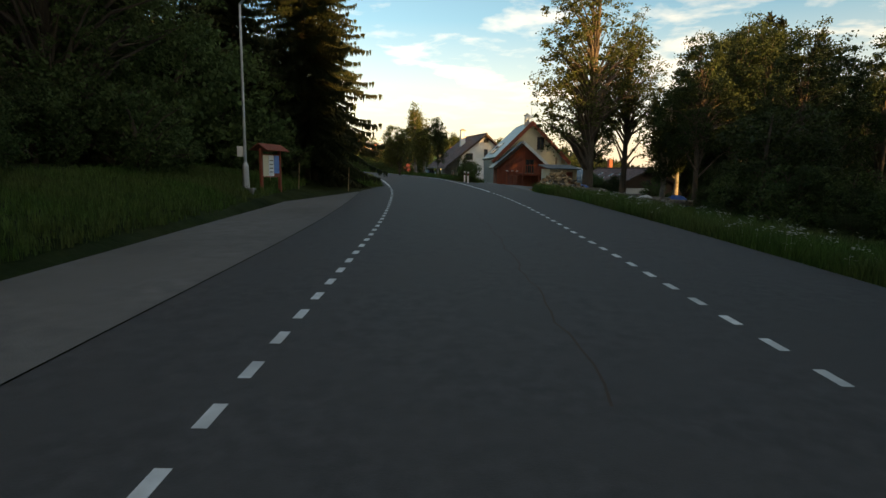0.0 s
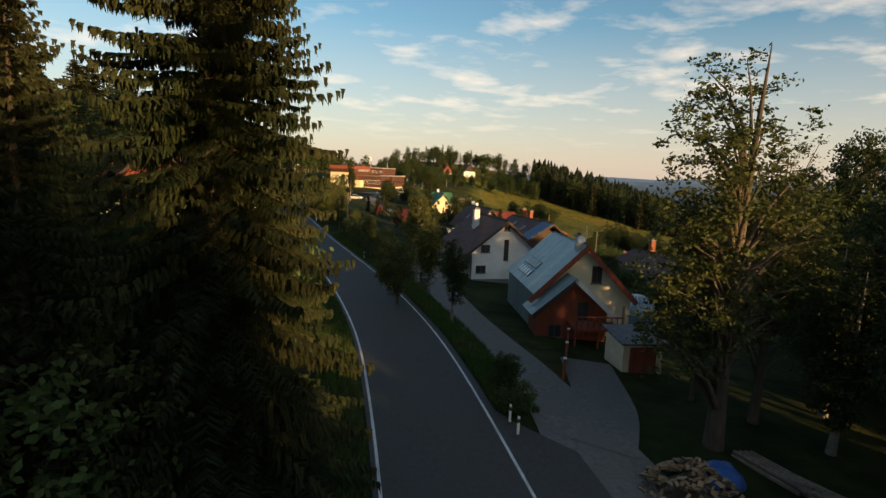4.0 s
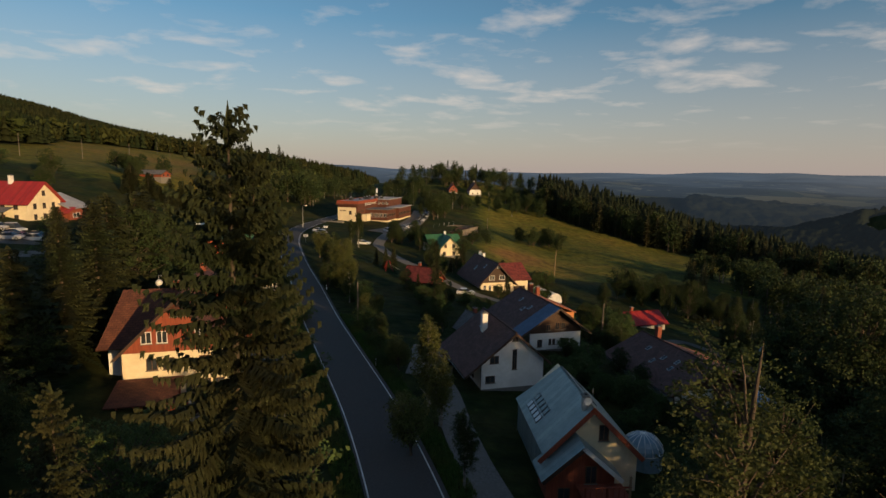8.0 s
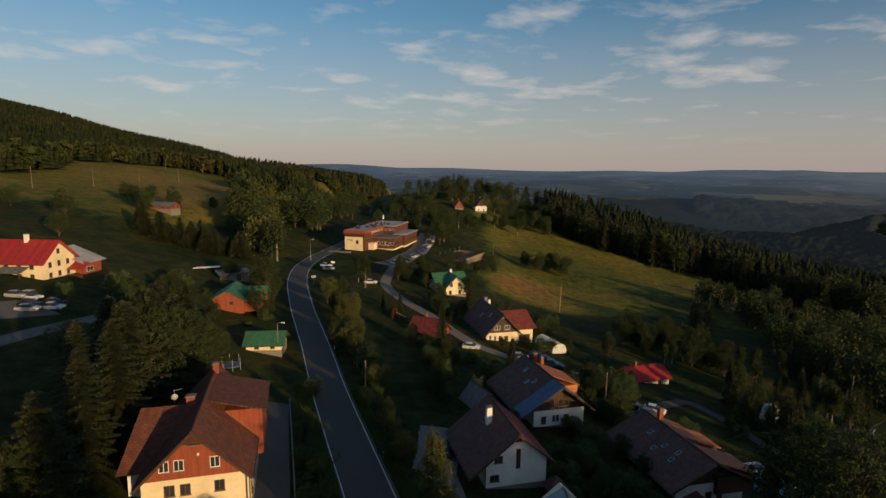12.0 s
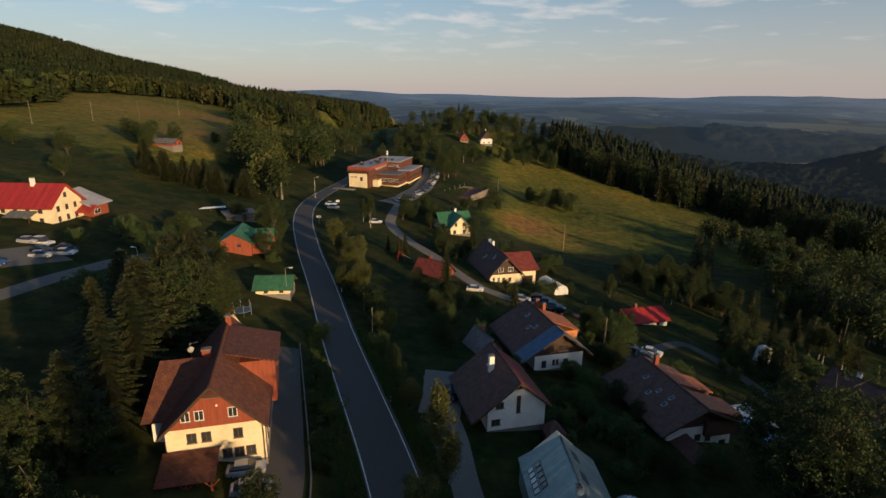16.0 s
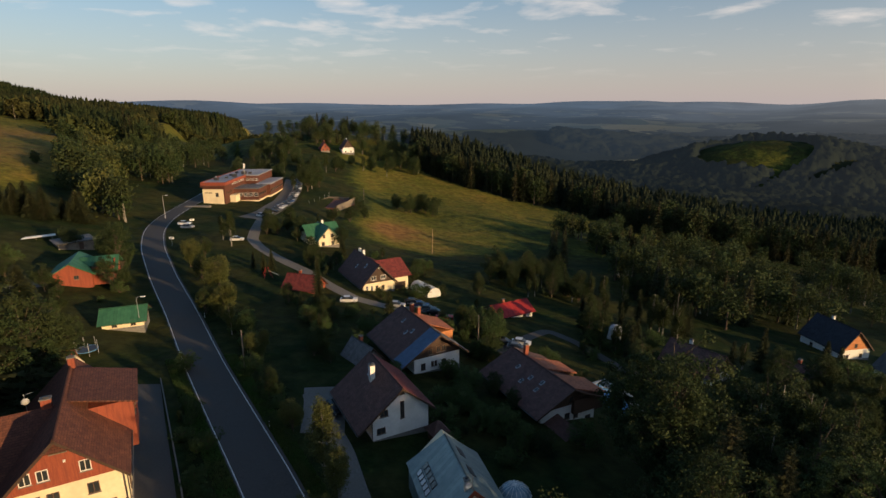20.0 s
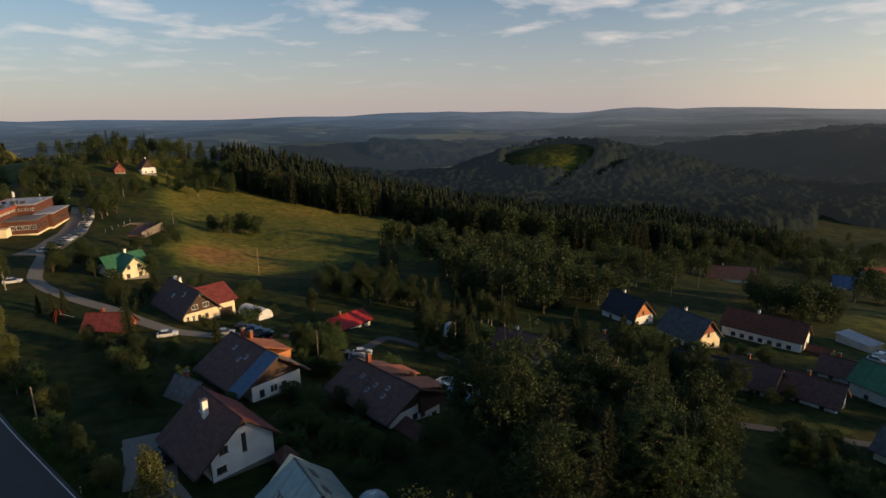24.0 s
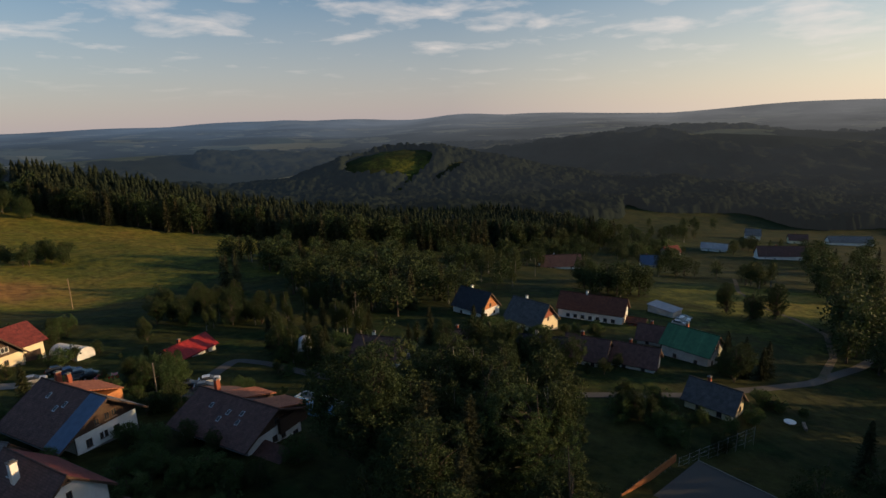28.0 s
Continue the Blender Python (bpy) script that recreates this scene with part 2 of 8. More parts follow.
M["plaster"] = material("white_plaster", [(0.74, 0.73, 0.70), (0.82, 0.81, 0.78), (0.66, 0.65, 0.61)], 2.5, 0.9, 0, 0.12, 8, 25.0)
M["cream"] = material("cream_plaster", [(0.72, 0.62, 0.42), (0.8, 0.7, 0.5), (0.66, 0.56, 0.38)], 2.5, 0.9, 0, 0.12, 8, 25.0)
M["grey_plaster"] = material("grey_plaster", [(0.4, 0.4, 0.38), (0.5, 0.5, 0.47), (0.33, 0.32, 0.3)], 2.5, 0.9, 0, 0.12)
M["stone"] = material("plinth_stone", [(0.14, 0.135, 0.125), (0.24, 0.23, 0.215), (0.18, 0.17, 0.155)], 4.0, 0.9, 0, 0.5, 8, 10.0)
M["wood_red"] = material("red_brown_boards", [(0.24, 0.055, 0.03), (0.32, 0.085, 0.045), (0.2, 0.05, 0.03)], 5.0, 0.7, 0, 0.3, 6, 14, (8, 8, 0.6))
M["wood_dark"] = material("dark_brown_boards", [(0.045, 0.026, 0.018), (0.08, 0.046, 0.03), (0.06, 0.036, 0.026)], 5.0, 0.75, 0, 0.3, 6, 14, (8, 8, 0.6))
M["wood_raw"] = material("raw_timber", [(0.34, 0.22, 0.12), (0.45, 0.3, 0.17), (0.28, 0.19, 0.11)], 5.0, 0.75, 0, 0.3, 6, 14, (6, 6, 0.8))
M["wood_grey"] = material("grey_timber", [(0.15, 0.125, 0.1), (0.25, 0.21, 0.17), (0.1, 0.085, 0.07)], 5.0, 0.85, 0, 0.3)
M["wood_orange"] = material("orange_larch_boards", [(0.45, 0.17, 0.06), (0.55, 0.23, 0.09), (0.38, 0.14, 0.05)], 4.0, 0.7, 0, 0.2, 6, 14, (1, 1, 6))
M["roof_brown"] = tiled("brown_roof_tiles", (0.092, 0.052, 0.047), (0.145, 0.08, 0.07), 0.35, 0.3)
M["roof_red"] = tiled("dark_red_roof_tiles", (0.14, 0.028, 0.026), (0.22, 0.05, 0.042), 0.35, 0.3)
M["roof_rust"] = tiled("rust_brown_roof_shingles", (0.10, 0.038, 0.026), (0.15, 0.058, 0.036), 0.5, 0.28)
M["roof_orange"] = tiled("orange_clay_roof_tiles", (0.30, 0.10, 0.055), (0.4, 0.15, 0.08), 0.35, 0.3)
M["roof_bright"] = tiled("bright_red_sheet_roof", (0.30, 0.022, 0.02), (0.36, 0.035, 0.03), 0.5, 30.0, 0.45)
M["roof_green"] = tiled("green_sheet_roof", (0.036, 0.135, 0.07), (0.055, 0.18, 0.09), 0.6, 30.0, 0.5)
M["roof_teal"] = tiled("teal_grey_sheet_metal", (0.20, 0.28, 0.29), (0.26, 0.34, 0.35), 0.6, 30.0, 0.42, (0.7, 0.7, 0.7), 0.4, metal=0.25)
M["roof_blue"] = tiled("blue_membrane", (0.055, 0.10, 0.19), (0.075, 0.13, 0.24), 1.0, 30.0, 0.5, (0.8, 0.8, 0.8), 0.2)
M["roof_grey"] = tiled("grey_fibre_slates", (0.13, 0.135, 0.14), (0.19, 0.195, 0.2), 0.4, 0.35)
M["roof_slate"] = tiled("weathered_slates", (0.07, 0.072, 0.078), (0.11, 0.112, 0.118), 0.4, 0.35)
M["roof_black"] = tiled("dark_blue_slates", (0.022, 0.028, 0.04), (0.035, 0.042, 0.056), 0.4, 0.35)
M["flat_roof"] = material("pale_roof_felt", [(0.32, 0.33, 0.36), (0.42, 0.43, 0.46), (0.26, 0.27, 0.3)], 0.8, 0.8, 0, 0.1)
M["cladding"] = tiled("brown_facade_panels", (0.085, 0.034, 0.022), (0.12, 0.046, 0.03), 1.2, 0.9, 0.7, (0.6, 0.6, 0.6), 0.3)
M["white_paint"] = material("white_paint", [(0.72, 0.72, 0.7), (0.82, 0.82, 0.8)], 3.0, 0.5, 0, 0.05)
M["window_frame"] = material("brown_window_frame", [(0.10, 0.055, 0.03), (0.14, 0.075, 0.04)], 6.0, 0.5, 0, 0.05)
M["pane"] = glass_dark("window_glass")
M["sky_pane"] = glass_dark("roof_window_glass", (0.05, 0.055, 0.06))
M["metal"] = material("galvanised_steel", [(0.42, 0.43, 0.44), (0.52, 0.53, 0.54), (0.36, 0.36, 0.36)], 3.0, 0.45, 0.7, 0.05)
M["dark_metal"] = material("dark_steel", [(0.06, 0.06, 0.065), (0.09, 0.09, 0.095)], 3.0, 0.5, 0.5, 0.05)
M["bark"] = material("bark", [(0.07, 0.05, 0.037), (0.13, 0.1, 0.075), (0.05, 0.04, 0.03)], 4.0, 0.95, 0, 0.8, 6, 12, (1, 1, 0.3))
M["bark_birch"] = material("birch_bark", [(0.2, 0.185, 0.165), (0.3, 0.28, 0.25), (0.08, 0.068, 0.055)], 3.0, 0.9, 0, 0.4, 6, 10, (1, 1, 2.5))
M["needles"] = material("spruce_needles", [(0.020, 0.032, 0.013), (0.034, 0.043, 0.016), (0.050, 0.047, 0.019)], 0.8, 0.8, 0, 0, island=0.3, translucent=0.18, spec=0.2)
M["leaves"] = material("leaves", [(0.025, 0.044, 0.013), (0.042, 0.062, 0.018), (0.051, 0.060, 0.018)], 0.6, 0.7, 0, 0, island=0.35, translucent=0.3, spec=0.25)
M["leaves_light"] = material("willow_leaves", [(0.073, 0.093, 0.025), (0.108, 0.117, 0.034), (0.098, 0.098, 0.029)], 0.6, 0.7, 0, 0, island=0.3, translucent=0.3, spec=0.25)
M["leaves_ash"] = material("ash_leaves", [(0.044, 0.063, 0.018), (0.068, 0.085, 0.025), (0.082, 0.082, 0.026)], 0.6, 0.7, 0, 0, island=0.3, translucent=0.35, spec=0.25)
M["leaves_dark"] = material("dark_leaves", [(0.027, 0.047, 0.016), (0.043, 0.066, 0.023), (0.053, 0.064, 0.023)], 0.6, 0.75, 0, 0, island=0.35, translucent=0.25, spec=0.2)
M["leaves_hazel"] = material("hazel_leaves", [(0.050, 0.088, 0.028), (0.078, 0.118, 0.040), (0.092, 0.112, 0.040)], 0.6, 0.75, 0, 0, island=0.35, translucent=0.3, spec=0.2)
M["far_wood"] = material("far_wood", [(0.013, 0.020, 0.012), (0.018, 0.027, 0.015), (0.026, 0.030, 0.017)], 0.02, 0.95, 0, 0, island=0.18, spec=0.05)
# brighter copy of far_wood: sun on the hillside is put into the colour
M["hill_wood"] = material("sunlit_spruce_wood", [(0.016, 0.026, 0.011), (0.025, 0.034, 0.013), (0.036, 0.038, 0.015)], 0.03, 0.95, 0, 0, island=0.35, spec=0.05)
M["hill_leaves"] = material("hillside_leaves", [(0.030, 0.044, 0.014), (0.044, 0.056, 0.017), (0.054, 0.054, 0.019)], 0.04, 0.9, 0, 0, island=0.35, translucent=0.2, spec=0.1)
M["forest_floor"] = material("forest_floor", [(0.016, 0.022, 0.012), (0.026, 0.032, 0.016), (0.035, 0.038, 0.018)], 0.05, 0.95, 0, 0, spec=0.05)


def far_material(name="far_land", wooded=False):
    """Woods and fields as seen through kilometres of air: haze is painted in as a blue emission growing with distance.
    """
    m = bpy.data.materials.new(name)
    m.use_nodes = True
    n, l = m.node_tree.nodes, m.node_tree.links
    b = n["Principled BSDF"]
    b.inputs["Roughness"].default_value, b.inputs["Specular IOR Level"].default_value = 1.0, 0.0
    co = n.new("ShaderNodeTexCoord").outputs["Object"]

    def node(kind, **sockets):
        k = n.new(kind)
        for key, v in sockets.items():
            key = key.replace("_", " ")
            if isinstance(v, (int, float, tuple)):
                k.inputs[key].default_value = v
            else:
                l.new(v, k.inputs[key])
        return k

    def ramp(value, lo, hi, to0=0.0, to1=1.0):
        r = n.new("ShaderNodeMapRange")
        for key, v in (("From Min", lo), ("From Max", hi), ("To Min", to0), ("To Max", to1)):
            r.inputs[key].default_value = v
        l.new(value, r.inputs["Value"])
        return r.outputs[0]

    def mixed(fac, a, c):
        x = n.new("ShaderNodeMix")
        x.data_type = "RGBA"
        for key, v in (("Factor", fac), ("A", a), ("B", c)):
            if isinstance(v, (tuple, float)):
                x.inputs[key].default_value = v
            else:
                l.new(v, x.inputs[key])
        return x.outputs["Result"]

    cells = n.new("ShaderNodeTexVoronoi")
    cells.inputs["Scale"].default_value = 0.0036
    l.new(co, cells.inputs["Vector"])
    woods = node("ShaderNodeTexNoise", Vector=co, Scale=0.0028, Detail=7.0, Roughness=0.6, Distortion=0.3)
    grain = node("ShaderNodeTexNoise", Vector=co, Scale=0.02, Detail=5.0)
    shade = n.new("ShaderNodeSeparateColor")
    l.new(cells.outputs["Color"], shade.inputs[0])
    fields = mixed(shade.outputs[0], (0.03, 0.055, 0.034, 1), (0.20, 0.19, 0.10, 1))
    trees = mixed(grain.outputs["Fac"], (0.006, 0.011, 0.009, 1), (0.024, 0.034, 0.024, 1))
    land = trees if wooded else mixed(ramp(woods.outputs["Fac"], 0.455, 0.475), fields, trees)
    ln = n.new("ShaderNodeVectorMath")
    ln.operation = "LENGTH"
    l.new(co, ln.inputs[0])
    # share of painted haze, by distance from the world origin
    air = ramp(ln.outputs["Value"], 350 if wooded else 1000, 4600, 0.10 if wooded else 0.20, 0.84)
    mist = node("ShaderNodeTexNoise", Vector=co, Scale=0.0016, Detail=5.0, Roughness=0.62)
    sep = n.new("ShaderNodeSeparateXYZ")
    l.new(co, sep.inputs[0])
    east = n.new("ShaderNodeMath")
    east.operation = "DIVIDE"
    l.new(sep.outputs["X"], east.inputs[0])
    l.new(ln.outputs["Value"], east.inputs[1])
    # haze colour for the emission, paler towards the sunward east
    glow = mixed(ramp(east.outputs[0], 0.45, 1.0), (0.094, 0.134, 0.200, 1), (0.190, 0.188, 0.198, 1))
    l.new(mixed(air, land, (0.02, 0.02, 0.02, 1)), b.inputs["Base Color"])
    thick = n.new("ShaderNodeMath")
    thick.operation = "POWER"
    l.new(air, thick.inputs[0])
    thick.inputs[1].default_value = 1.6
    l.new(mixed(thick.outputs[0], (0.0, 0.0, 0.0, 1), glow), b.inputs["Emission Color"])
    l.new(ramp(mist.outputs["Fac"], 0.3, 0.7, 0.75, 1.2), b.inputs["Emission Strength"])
    return m


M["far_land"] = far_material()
# wood colours with the same haze painted in, starting nearer
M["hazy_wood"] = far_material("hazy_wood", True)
M["roof_glass"] = material("pale_glass", [(0.5, 0.52, 0.54), (0.6, 0.62, 0.64)], 8, 0.1, 0, 0.0, spec=0.6)
M["court_red"] = material("red_court_surface", [(0.16, 0.06, 0.045), (0.2, 0.08, 0.055)], 1.5, 0.9, 0, 0.1)

# ---- ground ----
ROAD_X = ([-400, -150, -60, -10, 5, 19, 36, 47, 62, 76, 84, 97, 117, 147, 168, 194, 214, 228, 243, 256, 280, 310, 380, 500, 700],
          [20, 6, 2.6, 1.6, 1.5, 1.4, 0.3, -1.5, -4.5, -8.8, -11.6, -16.7, -24.4, -34.9, -43.1, -52.1, -56.9, -58.3, -57.6, -56.2, -53, -51, -52, -70, -110])
ROAD_Z = ([-400, -60, 0, 24, 50, 83, 118, 153, 177, 195, 254, 340, 440, 700],
          [-14, -2.8, -0.65, -0.15, 0.6, 0.9, 1.2, 1.6, 3.0, 4.2, 5.2, 6.2, 7.0, 6.0])
_ys = np.arange(-400, 700, 2.0)
_k = np.hanning(13); _k /= _k.sum()
_xs = np.convolve(np.pad(np.interp(_ys, *ROAD_X), 6, mode="edge"), _k, "valid")
_zs = np.convolve(np.pad(np.interp(_ys, *ROAD_Z), 6, mode="edge"), _k, "valid")


def road_x(y):
    return np.interp(y, _ys, _xs)


def road_z(y):
    return np.interp(y, _ys, _zs)


def smooth(v, a, b):
    t = np.clip((v - a) / (b - a), 0, 1)
    return t * t * (3 - 2 * t)


HILLS = (  # x, y, height, spread x, spread y, turn
    (600, 705, 60, 160, 105, -0.62), (740, 590, 44, 210, 85, -0.62), (860, 300, 26, 180, 90, -1.2), (621, 382, 14, 200, 120, -0.6), (285, 800, 16, 150, 110, -0.3), (1330, 560, 78, 520, 170, -1.15), (1892, 155, 52, 700, 260, -1.4), (1759, 734, 44, 420, 240, -1.0), (653, 1645, 66, 600, 220, -0.35),
    (122, 913, 30, 240, 240, 0.0), (4527, 821, 50, 600, 300, -1.3), (3572, 2917, 46, 420, 300, -0.9), (2435, 3923, 36, 260, 300, -0.5), (-1038, 4504, 22, 400, 300, 0.2))


def ground_z(x, y):
    x, y = np.asarray(x, float), np.asarray(y, float)
    u = x - road_x(y)
    r = np.interp(u, [3.4, 5.5, 9, 20, 40, 60, 100, 150, 250, 400, 700, 1100], [-0.06, -0.1, -0.45, -1.4, -3.4, -6.6, -11.6, -19, -33, -58, -88, -100])
    # beyond the houses the meadow falls away more steeply, and rises again to the chalet's knoll
    steep = np.interp(u, [3.4, 9, 30, 50, 70, 85, 100, 140, 190, 225, 400, 700, 1100], [-0.06, -0.3, -1.6, -4.2, -9.0, -13.4, -16.0, -19.5, -25.5, -33, -60, -88, -100])
    k = smooth(y, 180, 228)
    r = r * (1 - k) + steep * k
    near = np.interp(y, [340, 400, 480], [1.0, 0.75, 0.3])
    r = r * (near + (1 - near) * smooth(u, 110, 380))
    r = r + 17 * np.exp(-((x - 8) / 85) ** 2 - ((y - 500) / 95) ** 2)
    l = np.interp(-u, [3.4, 7.5, 20, 60, 130, 300], [-0.04, 0.35, 3.4, 12.6, 24, 42]) * np.interp(y, [-60, 30, 70, 200, 450], [0.7, 0.55, 1.0, 1.0, 0.2])
    flat = smooth(44 - y, 0, 9)          # the lay-by and its verge lie level
    l2 = np.interp(-u, [3.4, 8.2, 9.2, 11, 20, 60, 130, 300], [-0.05, -0.05, 0.55, 1.0, 2.9, 9.5, 18, 34])
    l = l * (1 - flat) + l2 * flat
    z = road_z(y) + np.where(u > 3.4, r, np.where(u < -3.4, l, -0.04))
    d = np.hypot(x, y - 20)
    far = smooth(d, 500, 1500)
    plain = np.interp(d, [0, 1200, 2200, 3600, 4900], [-100, -105, -80, -30, 34])
    z = z * (1 - far) + plain * far
    away = np.maximum(smooth(np.abs(u), 75, 330), smooth(y, 420, 700))
    for hx, hy, a, sx, sy, turn in HILLS:
        c, s = math.cos(turn), math.sin(turn)
        p, q = (x - hx) * c + (y - hy) * s, -(x - hx) * s + (y - hy) * c
        z = z + a * np.exp(-(p / sx) ** 2 - (q / sy) ** 2) * away
    wob = 0.25 * np.sin(x * 0.11 + y * 0.05) * np.sin(y * 0.09 - x * 0.03) * smooth(np.abs(u), 8, 30)
    roll = (14 * np.sin(x * 0.0016 + 0.6) * np.sin(y * 0.0021 + 1.0) * smooth(d, 1300, 2200) + 6 * np.sin(x * 0.0049 + 0.5 * np.sin(y * 0.003) + 0.9) * np.sin(y * 0.0056 + 0.7 * np.sin(x * 0.0023)) * smooth(d, 1700, 2700) + 9 * np.sin(x * 0.0042 + 1.3) * np.sin(y * 0.0051 + 0.4) + 6 * np.sin(x * 0.0017 - y * 0.0023)) * smooth(d, 450, 1200)
    z = z + roll
    # the long hillside: one even slope that climbs to the left and sinks slowly northwards
    side = np.interp(-x, [-200, 0, 60, 130, 185, 222, 280, 420, 512, 875, 1009, 1400, 2200], [-8, 6, 13, 23.5, 31, 38, 46, 56, 65, 138, 176, 262, 300]) - 0.015 * np.maximum(y - 300, 0) - 0.022 * np.maximum(y - 520, 0) * smooth(-x, 60, 260) * (1 - smooth(-x, 420, 640)) - 0.05 * np.maximum(y - 1300, 0) + 1.5 * np.sin(x * 0.021) * np.sin(y * 0.017) * smooth(-x, 120, 300)
    hill = np.maximum(smooth(-u, 42, 78) * smooth(y, 185, 235), smooth(-u, 20, 120) * smooth(y, 300, 480)) * (1 - smooth(y, 1500, 2500)) * (1 - smooth(-x, 1800, 3000)) * smooth(-x, 0, 60)
    back = smooth(-u, 60, 130) * (1 - smooth(y, 185, 235)) * (1 - smooth(-y, 300, 900)) * (1 - smooth(-x, 1800, 3000))
    z = z * (1 - hill) + side * hill
    return z * (1 - back) + np.maximum(z, side) * back + wob


def gz(x, y):
    return float(ground_z(x, y))


def mesh_from(name, verts, faces, mat, smooth_shade=False):
    me = bpy.data.meshes.new(name)
    me.from_pydata([tuple(v) for v in verts], [], faces)
    me.materials.append(mat)
    if smooth_shade:
        me.shade_smooth()
    return me


def spaced(edges, steps):
    out = []
    for (a, b), s in zip(zip(edges, edges[1:]), steps):
        out += list(np.linspace(a, b, max(1, round((b - a) / s)), endpoint=False))
    return np.array(out + [edges[-1]])


gx = spaced([-4900, -2000, -900, -300, -120, -20, 30, 150, 300, 800, 2000, 4900], [170, 60, 35, 9, 2.2, 1.3, 2.2, 6, 25, 45, 100])
gy = spaced([-4900, -1500, -300, -30, 60, 260, 480, 900, 2000, 4900], [300, 90, 12, 1.6, 2.4, 6, 22, 50, 100])
GX, GY = np.meshgrid(gx, gy)
GZ = ground_z(GX, GY)
w = len(gx)
faces = [(j * w + i, j * w + i + 1, (j + 1) * w + i + 1, (j + 1) * w + i) for j in range(len(gy) - 1) for i in range(w - 1)]
FX, FY = (GX[:-1, :-1] + GX[1:, 1:]).ravel() / 2, (GY[:-1, :-1] + GY[1:, 1:]).ravel() / 2
FAR = (np.hypot(FX, FY - 20) > 1150) & ~((FX < -80) & (FY > 0) & (FY < 1600) & (FX > -1700))


def wavy(x, y, s, p):
    return np.sin(x * s + p) + np.sin(y * s * 1.3 + 2 * p) + np.sin((x + y) * s * 0.6 + 3 * p)


def hill_wood(x, y):
    """The wood over the long hillside, above the pasture; a hay field lies open in it beyond the hotel."""
    wave = 7 * np.sin(x * 0.07) + 5 * np.sin(x * 0.19 + 1)
    lower = x < np.interp(y, [60, 200, 287, 332, 401], [-205, -215, -220, -230, -270]) + wave * 0.5
    upper = (x < -98) & (y > np.interp(x, [-280, -270, -246, -206, -172, -158, -125, -98], [395, 401, 479, 502, 478, 388, 350, 338]) + wave)
    field = (x > -3 - 0.25 * (y - 22)) & (y > 455) & (y < 800)
    return np.where(y < 401, lower, upper) & ~field & (wavy(x, y, 0.012, 1) > -2.75) & (y < 1500)


def wood_front(x):
    return np.interp(x, [28, 45, 60, 73, 86, 131, 156, 172, 215, 300, 430], [500, 452, 428, 404, 380, 347, 328, 296, 266, 238, 216])


def spruce_wood(x, y):
    e = y - wood_front(x) - 4 * np.sin(x * 0.09) - 3 * np.sin(x * 0.31)
    return (e > 0) & (e < 130 - 60 * smooth(-x, -110, -66)) & (x > 64 + 0.12 * (y - 400)) & (x < 430)


CLEARINGS = ((580, 657, 46, 8, 0.35), (560, 606, 40, 6, 0.3), (640, 590, 40, 9, 0.1), (168, 905, 120, 60, 0.1), (720, 700, 70, 16, -0.5), (420, 480, 40, 18, 0.3))


def valley_wood(x, y):
    d = np.hypot(x, y - 20)
    near = (d > 400) & (d <= 560) & (wavy(x, y, 0.0075, 2) > -1.2) & ~((x < 560) & (y < 260))
    k = (x > 120) & (near | ((d > 560) & (d < 1170) & (wavy(x, y, 0.016, 1.7) > -2.2) & ((y > 285 + 0.12 * (x - 500) + 14 * np.sin(x * 0.03)) | (d > 745 + 30 * np.sin(y * 0.04)))))
    for cx, cy, a, b, turn in CLEARINGS:
        c, s = math.cos(turn), math.sin(turn)
        p, q = (x - cx) * c + (y - cy) * s, -(x - cx) * s + (y - cy) * c
        k = k & ((p / a) ** 2 + (q / b) ** 2 > 1 + 0.35 * np.sin(x * 0.09 + y * 0.05))
    return k


WOODED = hill_wood(FX, FY) | spruce_wood(FX, FY) | valley_wood(FX, FY)
verts = np.stack([GX.ravel(), GY.ravel(), GZ.ravel()], 1)
near_faces = [f for f, k in zip(faces, FAR) if not k]
ground = new("ground", mesh_from("ground", verts, near_faces, M["grass"], True))
ground.data.materials.append(M["forest_floor"])
ground.data.polygons.foreach_set("material_index", WOODED[~FAR].astype(np.int32))
# how parched the grass stands at each place, with the sunlit meadows' gold painted in: 0 lush lawn, 0.5 hay meadow, 1
# scorched slope
VX, VY = verts[:, 0], verts[:, 1]
U = VX - road_x(VY)
dry_sunlit = 0.46 * smooth(U, 60, 84) * smooth(VY, 214, 232) + 0.46 * smooth(-U, 46, 60) * smooth(VY, 215, 240)
dry_sunlit = dry_sunlit * (1 - 0.5 * smooth(VX, 60, 100) * (1 - smooth(VY, 262, 300))) * (1 - smooth(VX, 170, 240))
# the patch at (235, 62) paints the low sun on the valley meadow
for hx, hy, a, b, k in ((24, 250, 15, 15, 0.62), (38, 220, 12, 8, 0.35), (92, 352, 40, 18, 0.1), (-170, 380, 70, 60, 0.3), (-140, 300, 26, 26, 0.3), (235, 62, 55, 40, 0.5), (-100, 560, 70, 90, 0.5), (168, 905, 120, 60, 0.4), (575, 640, 90, 50, 0.26)):
    dry_sunlit = dry_sunlit + k * np.exp(-((VX - hx) / a) ** 2 - ((VY - hy) / b) ** 2)
ground.data.attributes.new("dry_sunlit", "FLOAT", "POINT").data.foreach_set("value", np.clip(dry_sunlit, 0, 1.2).astype(np.float32))
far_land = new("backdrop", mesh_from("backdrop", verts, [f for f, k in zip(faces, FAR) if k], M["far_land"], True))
tagged(far_land, "hazy blue lowland stretching to the horizon", "backdrop", kind="structure")
tagged(ground, "rolling mountain meadow of rough evening grass", "ground", kind="structure")


